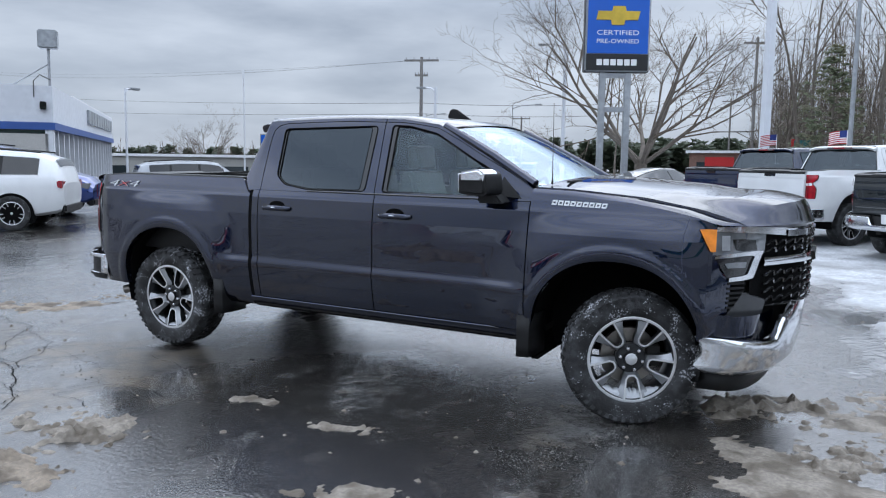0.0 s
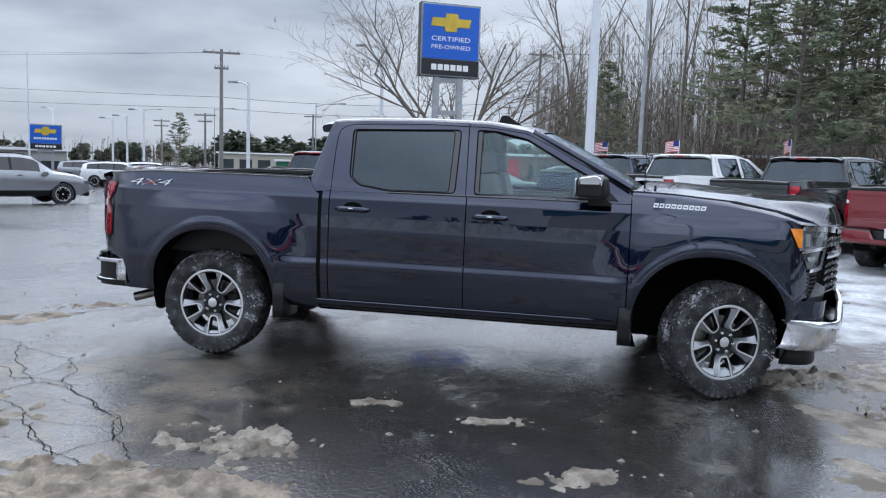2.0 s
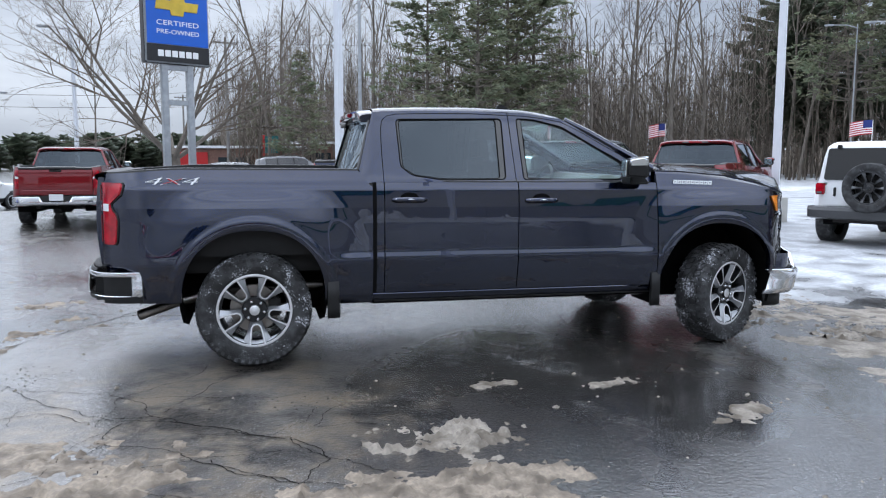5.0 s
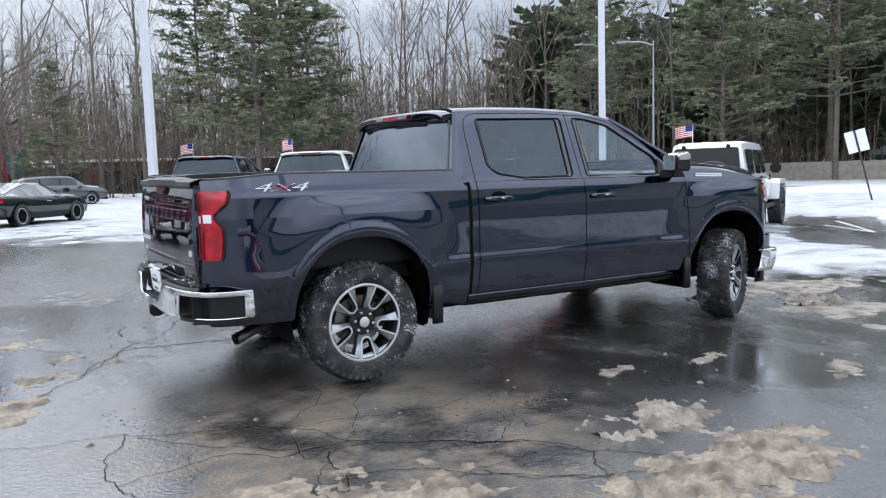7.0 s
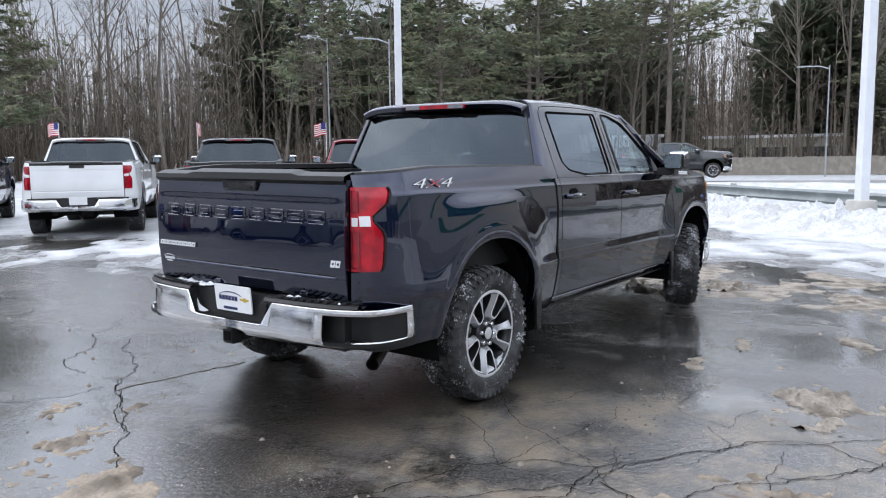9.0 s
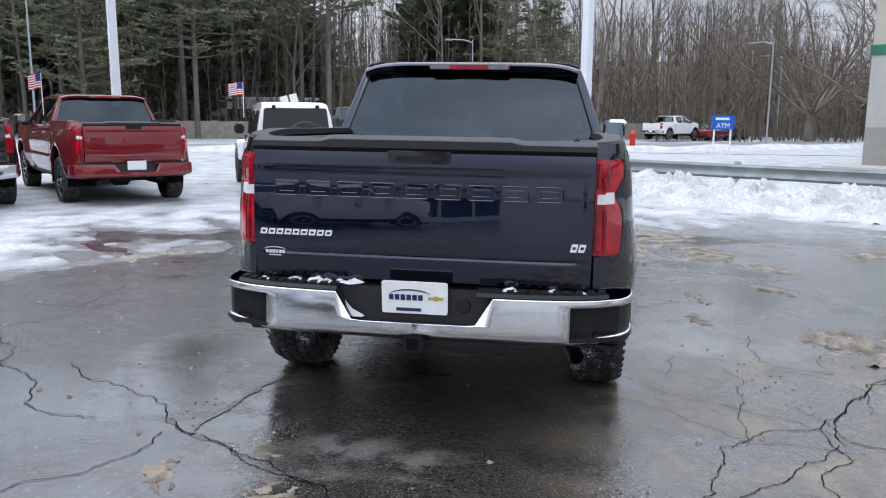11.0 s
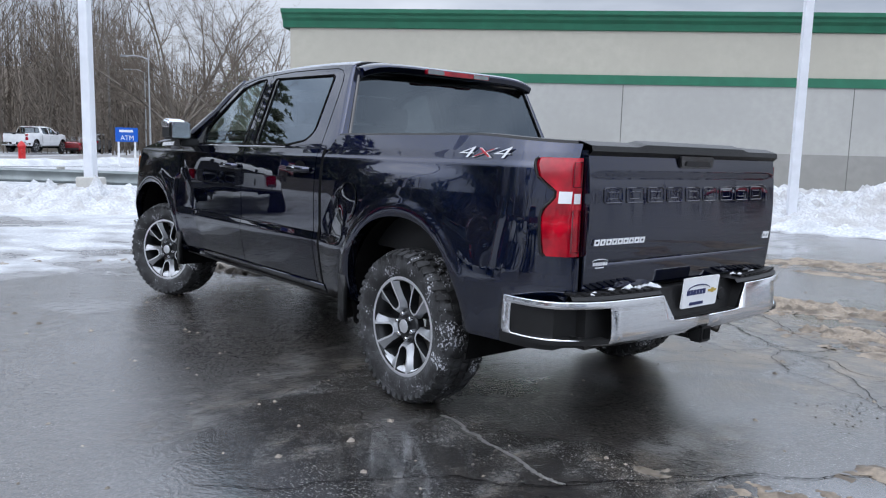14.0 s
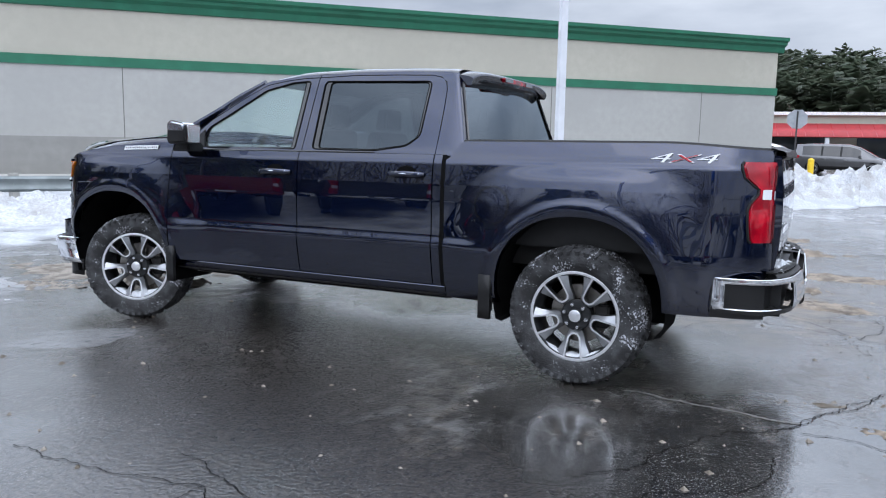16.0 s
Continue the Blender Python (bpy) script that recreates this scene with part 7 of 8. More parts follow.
octagon = [(0.38 * math.cos(math.pi / 8 + k * math.pi / 4), 0.38 * math.sin(math.pi / 8 + k * math.pi / 4)) for k in range(8)]
road_sign("stop_sign", "red octagonal stop sign on a thin post", 37.2, -0.1, 2.0, -90, octagon, RED_PAINT, words="STOP")
road_sign("road_sign", "white sign plate with a dark strut on a leaning post", 22.7, 9.2, 2.15, -60, [(-0.33, -0.38), (0.33, -0.38), (0.33, 0.38), (-0.33, 0.38)], SIGN_WHITE, lean=-14, back=True)
road_sign("road_sign", "grey back of an octagonal sign near a yellow post", -2.0, -27.0, 2.6, 0, octagon, GREY_METAL)
atm = thing("bank_sign", "small blue cash machine sign on two posts", "sign", pose(34.9, -8.8, ground_z(35, -9), 0, 0, -82))
Geo().box(-0.55, 0.55, -0.06, 0.06, 1.25, 1.95).make("sign_plate", SIGN_BLUE, atm)
for s in (-0.42, 0.42):
    Geo().box(s - 0.04, s + 0.04, -0.03, 0.03, 0, 1.3).make("sign_post", SIGN_WHITE, atm)
letters("ATM", 0.34, 0.003, SIGN_WHITE, atm, "sign_lettering", Matrix.Translation((0, -0.065, 1.33)) @ Euler((radians(90), 0, 0)).to_matrix().to_4x4(), "white lettering", "CENTER")
Geo().box(-0.4, 0.3, -0.067, -0.06, 1.72, 1.84).make("name_block", SIGN_WHITE, atm)
bol = thing("bollard", "yellow painted steel bollard in snow", "bollard", pose(-2.6, -26.3, ground_z(-2.6, -26)))
Geo().tube([(0, 0, 0), (0, 0, 1.1), (0, 0, 1.16)], [0.11, 0.11, 0.04], 12).make("bollard_post", YELLOW_PAINT, bol)

# ---- dealership showroom on the far side of the lot ----
deal = thing("dealership_building", "white showroom with a blue band and tall windows", "building", Matrix.Translation((-23.67, 13.71, -0.42)) @ Matrix.Rotation(math.atan2(31.58 - 13.46, -42.71 + 23.84), 4, "Z"))
Geo().box(0, 26, 0, 18, 3.25, 4.65).make("upper_wall", WHITE_METAL, deal)
Geo().box(-0.05, 26.05, -0.06, 18, 3.0, 3.28).make("blue_band", BLUE_BAND, deal, "blue painted band")
Geo().box(0.1, 25.9, 0.25, 17.8, 0, 3.0).make("window_wall", DARK_GLASS, deal)
for k in range(18):
    Geo().box(k * 1.5 + 0.0, k * 1.5 + 0.14, 0.05, 0.3, 0, 3.0).make("mullion", WHITE_METAL, deal)
for k in range(9):
    Geo().box(-0.02, 0.25, k * 2.2, k * 2.2 + 0.16, 0, 3.0).make("mullion", WHITE_METAL, deal)
Geo().box(0.0, 0.25, 0.2, 17.8, 1.55, 2.85).make("window_blind", TRIM_PALE, deal, "pale roller blind")
Geo().box(0, 26, 0.0, 0.3, 0, 0.45).make("sill_wall", WHITE_METAL, deal)
Geo().box(0, 0.3, 0.3, 17.8, 0, 0.55).make("sill_wall", WHITE_METAL, deal)
for k in range(10):
    Geo().box(11 + k * 1.35, 11 + k * 1.35 + 1.05, -0.12, 0.0, 3.7, 4.4).make("name_block", GREY_METAL, deal, "plain silver block")
fl = new("flood_lamp")
fl.parent = deal
Geo().tube([(0.35, 0.12, 4.6), (0.35, 0.12, 6.2)], 0.05, 8).make("lamp_mast", GREY_METAL, fl)
Geo().tube([(0.35, 1.4, 4.65), (0.35, 0.12, 5.5)], 0.03, 6).make("mast_brace", GREY_METAL, fl)
Geo().tube([(0.30, 0.1, 4.9), (0.0, 0.4, 5.05), (-0.12, 0.6, 4.8), (-0.06, 0.62, 4.2)], 0.02, 6).make("cable", DARK_METAL, fl)
Geo().box(0.12, 0.60, -0.22, 0.46, 6.05, 6.75).make("lamp_box", GREY_METAL, fl, bevel=0.05)
Geo().box(-0.18, 0.0, -0.42 + 0.62, 0.42, 3.75, 4.05).make("wall_lamp", GLOSS_BLACK, deal, "small black wall lamp", bevel=0.02)
Geo().box(6, 26, 0, 18, 4.65, 4.72).make("roof", ROOF_SNOW, deal)


def far_building(name, label, x, y, turn, w, d, h, wall_mat, roof_mat=None, band=None, windows=0):
    b = thing(name, label, "building", pose(x, y, ground_z(x, y), 0, 0, turn), "distant buildings")
    Geo().box(-w / 2, w / 2, 0, d, -0.2, h).make("wall", wall_mat, b)
    Geo().box(-w / 2 - 0.3, w / 2 + 0.3, -0.3, d + 0.3, h, h + 0.25).make("roof", roof_mat or ROOF_SNOW, b)
    if band:
        Geo().box(-w / 2 - 0.02, w / 2 + 0.02, -0.05, 0.2, h - 0.7, h - 0.1).make("wall_band", band, b)
    for k in range(windows):
        c = -w / 2 + (k + 0.5) * w / windows
        Geo().box(c - w / windows * 0.34, c + w / windows * 0.34, -0.04, 0.1, 0.5, min(2.6, h - 0.9)).make("window", DARK_GLASS, b)
    return b


far_building("service_building", "low white service building with snow on its roof", -58, 47, 38, 30, 14, 2.2, WALL_GREY, windows=8)
house = far_building("house", "low brown brick house with a red door and snowy roof", -4.0, 74, -8, 14, 8, 2.7, BRICK, windows=3)
Geo().box(-5.4, -2.6, -0.12, 0.1, 0, 2.3).make("garage_door", RED_PAINT, house, "red garage door")
far_building("house", "low brown building with a snow-covered roof", 14.0, 72, -16, 26, 10, 3.2, BRICK, windows=5)
far_building("shop", "distant flat-roofed tan shop", -53, 111, 10, 12, 9, 2.9, WALL_PALE, windows=4)
far_building("shop", "distant grey shop with a green stripe", -39.5, 97, 20, 7, 6, 1.9, WALL_GREY, band=GREEN, windows=2)
far_building("house", "pale house behind the bare trees", 66, 30, -70, 14, 8, 3.4, WHITE_METAL, windows=3)
far_building("house", "pale house behind the bare trees", 72, 14, -80, 12, 8, 3.2, WALL_PALE, windows=3)
plaza = far_building("shopping_plaza", "low shopping plaza with a red metal awning", -14, -66, 188, 60, 16, 4.1, WALL_PALE, windows=9)
Geo().grid([[(x, -0.4 - 2.4 * k, 3.35 - 1.05 * k) for x in np.linspace(-30, 30, 31)] for k in (0, 1)]).make("awning", AWNING_RED, plaza, "red metal awning with snow").modifiers.new("thick", "SOLIDIFY").thickness = 0.08
for k in range(60):
    Geo().tube([(-30 + k, -0.4, 3.41), (-30 + k, -2.8, 2.36)], 0.045, 4).make("awning_rib", AWNING_RED, plaza)
for x0, x1, k0, k1 in ((24, 27.5, 0.1, 0.9), (14, 20, 0.0, 0.45), (8, 12, 0.1, 0.5), (-6, 4, 0.0, 0.4)):
    Geo().grid([[(x + 0.5 * math.sin(3 * x) * k, -0.4 - 2.4 * k, 3.35 - 1.05 * k + 0.06) for x in np.linspace(x0, x1, 9)] for k in (k0, (k0 + k1) / 2, k1)]).make("awning_snow", ROOF_SNOW, plaza, "snow left on the awning").modifiers.new("thick", "SOLIDIFY").thickness = 0.04
for k in range(11):
    Geo().box(-29 + k * 5.8, -28.7 + k * 5.8, -2.7, -2.45, 0, 2.35).make("awning_post", WHITE_METAL, plaza)
sg = thing("road_sign", "green sign on a red post by the road", "sign", pose(-0.4, 68.5, 0.1, 0, 0, -20))
Geo().box(-0.9, -0.65, -0.08, 0.08, 0, 3.9).make("sign_post", RED_PAINT, sg)
Geo().box(-0.65, 0.7, -0.06, 0.06, 2.2, 3.8).make("sign_plate", material("teal_sign", (0.01, 0.12, 0.12), 0.4), sg)

# ---- the road behind the lot, and the fence along the woods ----
ROAD = material("damp_road_asphalt", (0.16, 0.155, 0.15), 0.55, vary=0.2, scale=1.2, bump=0.2, bump_scale=30, second=(0.24, 0.235, 0.23), second_scale=0.35)
line_ = [(6, 74), (18, 52), (26, 34), (33, 16), (40, -2), (50, -16), (66, -28), (90, -38)]
road = Geo().grid([[(x + dx, y + dy * 0.35, 0.06) for dx, dy in ((-3.2, -3.2), (0, 0), (3.6, 3.6))] for x, y in line_])
tagged(road.make("road", ROAD), "damp grey road with snowy verges", "road", kind="structure")
verge = Geo().grid([[(x + o, y + o * 0.35, ground_z(x, y) + 0.02 + h * (1 + 0.5 * fractal(x, y, 0.4, 3, o))) for o, h in ((-5.2, 0.0), (-4.4, 0.28), (-3.4, 0.10))] for x, y in [(lerp(a[0], b[0], k / 14), lerp(a[1], b[1], k / 14)) for a, b in zip(line_, line_[1:]) for k in range(14)]])
tagged(verge.make("snow_verge", SNOW), "ploughed snow verge along the road", "snow", kind="stuff")
fence = thing("board_fence", "weathered grey board fence along the woods", "fence")
for k in range(120):
    u = k / 119
    x, y = lerp(46, 66, u), lerp(34, -16, u)
    Geo().box(-0.02, 0.02, -0.225, 0.225, 0, 1.35 + 0.05 * fractal(k, 0, 0.7), m=pose(x, y, 0.0, 0, 0, 20)).make("fence_board", FENCE_WOOD, fence, smooth=0)


# ---- the near pickup stands on ground that falls a little to one side ----
STAND = Matrix.Rotation(radians(0.614), 4, "X") @ Matrix.Rotation(radians(0.385), 4, "Y")
pickup("pickup_truck", "ink-blue crew-cab pickup with chrome bumpers, parked on wet asphalt", STAND, PAINT_INK, True, steer=24)


# ---- parked cars ----
def parked(rx, ry, heading, half=0.95, axle=1.855):
    """The pose of a vehicle whose right rear wheel stands at a place."""
    a = radians(heading)
    x, y = rx - math.sin(a) * half + math.cos(a) * axle, ry + math.cos(a) * half + math.sin(a) * axle
    return pose(x, y, ground_z(x, y), 0, 0, heading)


row = "parked pickups"
pickup("pickup_truck", "dark navy crew-cab pickup parked in snow", parked(1.7, 13.7, 58), PAINT_NAVY, False, group=row)
pickup("pickup_truck", "white crew-cab pickup parked in a row", parked(3.25, 10.55, 52), PAINT_WHITE, False, group=row)
pickup("pickup_truck", "black crew-cab pickup with a chrome bumper in a row", parked(5.25, 8.45, 47), PAINT_BLACK, False, group=row)
pickup("pickup_truck", "red crew-cab pickup with a painted bumper in a row", parked(7.15, 6.5, 45), PAINT_RED, False, group=row, chrome=False)
pickup("pickup_truck", "bright red crew-cab pickup across the lot", pose(-5.95, 13.3, 0.14, 0, 0, 92) @ Matrix.Scale(0.88, 4), PAINT_RED, False, group=row)
pickup("pickup_truck", "dark crew-cab pickup on the road by the woods", pose(36.6, 11.0, 0.30, 0, 0, -70), PAINT_BLACK, False, group="vehicles on the road")
pickup("pickup_truck", "white work pickup on the road by the woods", pose(59.0, -9.6, 0.06, 0, 0, -40), PAINT_WHITE, False, group="vehicles on the road")

SUV = dict(  # x, lowest, belt, roof, half width, roof half width
    st=[(-2.42, 0.55, 0.95, 1.0, 0.78, 0.60), (-2.36, 0.40, 1.08, 1.30, 0.88, 0.66), (-2.25, 0.36, 1.17, 1.52, 0.93, 0.66), (-1.9, 0.30, 1.17, 1.64, 0.95, 0.66), (-0.8, 0.28, 1.16, 1.71, 0.96, 0.66), (0.2, 0.28, 1.14, 1.70, 0.96, 0.66), (0.55, 0.28, 1.13, 1.64, 0.96, 0.66), (1.25, 0.28, 1.06, 1.16, 0.95, 0.74), (1.9, 0.30, 0.98, 1.06, 0.94, 0.72), (2.25, 0.36, 0.86, 0.96, 0.90, 0.66), (2.42, 0.44, 0.70, 0.80, 0.80, 0.56)],
    sides=[(-1.95, -1.25), (-1.17, -0.22), (-0.14, 0.72)], shield=(0.58, 1.22), back=(-2.33, -2.24), wheels=(-1.43, 1.43), r=0.37)
COUPE = dict(
    st=[(-2.36, 0.5, 0.86, 0.9, 0.76, 0.62), (-2.28, 0.34, 0.92, 0.98, 0.88, 0.66), (-1.7, 0.26, 0.94, 1.02, 0.94, 0.66), (-1.1, 0.24, 0.92, 1.20, 0.95, 0.56), (-0.4, 0.22, 0.90, 1.34, 0.95, 0.54), (0.1, 0.22, 0.88, 1.33, 0.95, 0.54), (0.95, 0.22, 0.88, 0.97, 0.95, 0.72), (1.7, 0.24, 0.84, 0.92, 0.94, 0.70), (2.15, 0.26, 0.74, 0.82, 0.88, 0.62), (2.36, 0.32, 0.6, 0.66, 0.76, 0.5)],
    sides=[(-0.9, -0.3), (-0.25, 0.5)], shield=(0.15, 0.92), back=(-1.65, -0.5), wheels=(-1.4, 1.4), r=0.35)
VAN = dict(
    st=[(-2.5, 0.45, 1.0, 1.2, 0.84, 0.7), (-2.45, 0.36, 1.1, 1.70, 0.92, 0.70), (-1.6, 0.28, 1.05, 1.76, 0.97, 0.70), (0.3, 0.26, 1.0, 1.74, 0.97, 0.68), (0.8, 0.26, 0.98, 1.60, 0.97, 0.66), (1.75, 0.26, 0.95, 1.05, 0.95, 0.7), (2.25, 0.30, 0.8, 0.88, 0.9, 0.62), (2.5, 0.38, 0.62, 0.7, 0.8, 0.5)],
    sides=[(-2.1, -1.1), (-1.0, -0.1), (0.0, 0.95)], shield=(0.85, 1.7), back=(-2.47, -2.42), wheels=(-1.5, 1.55), r=0.34)


def car(name, label, m, paint, spec, category="car", group="parked cars"):
    c = thing(name, label, category, m, group)
    st = spec["st"]
    cols = list(zip(*st))

    def at(x):
        return [float(np.interp(x, cols[0], col)) for col in cols[1:]]

    def section(x, grow=0.0):
        lo, belt, roof, w, wr = at(x)
        half = [(0.0, lo), (w * 0.80, lo), (w * 0.95, lo + 0.06), (w, lo + 0.22), (w * 1.005, lerp(lo, belt, 0.62)), (w * 0.985, belt - 0.06), (w * 0.955, belt), (wr + 0.02, max(belt + 0.02, roof - 0.07)), (wr * 0.94, roof - 0.018), (wr * 0.6, roof), (0.0, roof + 0.012)]
        right = [(x, -(a + grow), z) for a, z in half]
        left = [(x, a + grow, z) for a, z in half[::-1]]
        return right + left[1:]

    xs = sorted(set([s[0] for s in st] + list(np.linspace(st[0][0], st[-1][0], 44))))
    body = Geo().grid([section(x) for x in xs])
    body.add(section(xs[0]), [tuple(range(21))])
    body.add(section(xs[-1]), [tuple(reversed(range(21)))])
    body.make("body", paint, c, smooth=40)
    for xa, xb in spec["sides"]:
        for s in (-1, 1):
            rows = []
            for x in np.linspace(xa, xb, 7):
                lo, belt, roof, w, wr = at(x)
                rows.append([(x, s * (lerp(w * 0.955, wr + 0.02, f) + 0.008), lerp(belt, max(belt + 0.02, roof - 0.07), f)) for f in (0.05, 0.5, 0.92)])
            Geo().grid(rows).make("side_window", GLOSS_BLACK, c, "dark side window")
    # black pillars between the side windows, dark sills, and rails on a high roof
    for (_, xa), (xb, _) in zip(spec["sides"], spec["sides"][1:]):
        for s in (-1, 1):
            rows = []
            for x in (xa - 0.004, xb + 0.004):
                lo, belt, roof, w, wr = at(x)
                rows.append([(x, s * (lerp(w * 0.955, wr + 0.02, f) + 0.005), lerp(belt, max(belt + 0.02, roof - 0.07), f)) for f in (0.05, 0.5, 0.92)])
            Geo().grid(rows).make("window_pillar", PLASTIC, c, "black window pillar")
    x0, x1 = spec["wheels"][0] + spec["r"] + 0.05, spec["wheels"][1] - spec["r"] - 0.05
    for s in (-1, 1):
        Geo().grid([[(x, s * (at(x)[3] * k + 0.008), at(x)[0] + z) for k, z in ((0.94, 0.05), (0.975, 0.10), (1.0, 0.21), (0.99, 0.225))] for x in np.linspace(x0, x1, 8)]).make("sill_cladding", PLASTIC, c, "dark plastic sill")
        for x in np.linspace(spec["sides"][0][1], spec["sides"][-1][0], 2):
            lo, belt, roof, w, wr = at(x)
            Geo().box(x + 0.10, x + 0.30, s * (w + 0.002), s * (w + 0.028), belt - 0.16, belt - 0.125).make("door_handle", CHROME, c, bevel=0.01)
    if spec is SUV:
        for s in (-1, 1):
            Geo().tube([(x, s * at(x)[4] * 0.9, at(x)[2] + 0.035) for x in np.linspace(-1.95, 0.35, 9)], 0.018, 6).make("roof_rail", PLASTIC, c, "dark roof rail")
    for key, nm in (("shield", "windshield"), ("back", "rear_window")):
        xa, xb = spec[key]
        rows = []
        for x in np.linspace(xa, xb, 8):
            lo, belt, roof, w, wr = at(x)
            rows.append([(x + (0.012 if key == "shield" else -0.012), y * wr * 0.96, roof + 0.016 - 0.03 * abs(y) ** 3) for y in np.linspace(-1, 1, 9)])
        Geo().grid(rows).make(nm, GLOSS_BLACK, c, "dark glass")
    for x in spec["wheels"]:
        for s in (-1, 1):
            w = at(x)[3]
            arch = Geo().prism([(x + (spec["r"] + 0.06) * math.cos(q), spec["r"] + (spec["r"] + 0.06) * math.sin(q)) for q in np.linspace(-0.5, math.pi + 0.5, 22)], lambda a, b, d: (a, d, b), s * (w + 0.006), s * (w - 0.2))
            arch.make("wheel_arch", WELL, c)
            wm = Matrix.Translation((x, s * (w - 0.09), spec["r"])) @ Matrix.Rotation(math.pi if s > 0 else 0, 4, "Z") @ Matrix.Scale(spec["r"] / 0.402, 4)
            wheel(c, "wheel", wm, RUBBER_FAR, False)
    lo, belt, roof, w, wr = at(st[1][0])
    for s in (-1, 1):
        Geo().box(st[0][0] - 0.01 + 0.02, st[1][0] + 0.22, s * (w * 0.62), s * (w + 0.012), belt - 0.18, belt - 0.02).make("tail_light", LENS_RED, c, "red tail light", bevel=0.015)
        lo2, belt2, roof2, w2, wr2 = at(st[-2][0])
        Geo().box(st[-2][0] - 0.16, st[-1][0] - 0.06, s * w2 * 0.62, s * (w2 + 0.004), belt2 - 0.16, belt2 - 0.03).make("headlight", LENS_CLEAR, c, "clear headlight", bevel=0.015)
        Geo().box(st[-1][0] - 1.65, st[-1][0] - 1.48, s * 0.93, s * 1.10, 1.0, 1.13).make("door_mirror", paint, c, bevel=0.03)
    Geo().box(st[0][0] - 0.03, st[0][0] + 0.2, -w * 0.85, w * 0.85, 0.36, 0.56).make("rear_bumper", PLASTIC, c, bevel=0.04)
    Geo().box(st[-1][0] - 0.18, st[-1][0] + 0.02, -w * 0.8, w * 0.8, 0.28, 0.46).make("front_bumper", PLASTIC, c, bevel=0.04)
    return c


def put(x, y, h):
    return pose(x, y, ground_z(x, y), 0, 0, h)


car("suv", "white suv with silver wheels parked beside the showroom", put(-12.9, 3.65, 220) @ Matrix.Scale(0.93, 4), PAINT_WHITE, SUV, "suv")
car("car", "blue car parked beside a white suv", put(-15.3, 6.0, 40), PAINT_BLUE, SUV, "suv")
car("suv", "silver suv with dark wheels parked across the lot", put(-16.0, 13.5, 57) @ Matrix.Scale(0.87, 4), PAINT_SILVER, SUV, "suv")
for k, (paint, lab) in enumerate(((PAINT_WHITE, "white"), (PAINT_GREY, "dark grey"), (PAINT_GREY, "dark grey"), (PAINT_BLACK, "black"), (PAINT_MAROON, "dark maroon"), (PAINT_GREY, "dark grey"), (PAINT_MAROON, "dark maroon"))):
    car("suv", f"{lab} suv parked in a distant row", put(-13.0 - 1.95 * k, 27.2 + 1.5 * k, 60 + 2 * (k % 3)) @ Matrix.Scale((0.95, 0.86)[k > 0], 4), paint, SUV, "suv", "distant row of suvs")
car("car", "dark sporty coupe parked in snow", put(-2.6, 22.0, 52), PAINT_BLACK, COUPE)
car("suv", "dark suv parked near the road", put(0.5, 43.5, 10), PAINT_GREY, SUV, "suv")
car("car", "red car on the road by the woods", put(62.0, -13.2, -30), PAINT_RED, COUPE, "car", "vehicles on the road")
car("car", "grey car on the road by the woods", put(66.0, -15.6, -30), PAINT_GREY, SUV, "car", "vehicles on the road")
car("van", "grey minivan parked by the plaza", put(-4.0, -45.5, 172), PAINT_GREY, VAN, "van")
car("van", "white van parked by the plaza", put(0.2, -46.5, 172), PAINT_WHITE, VAN, "van")
for k, (x, y, turn) in enumerate(((-28.8, 38.2, 20), (-33.0, 41.5, 15), (-30.0, 44.0, 30))):
    car("suv", "pale snow-dusted suv in a far sales lot", put(x, y, turn) @ Matrix.Scale(0.92, 4), (PAINT_WHITE, PAINT_SILVER, PAINT_WHITE)[k], SUV, "suv", "far sales lot")


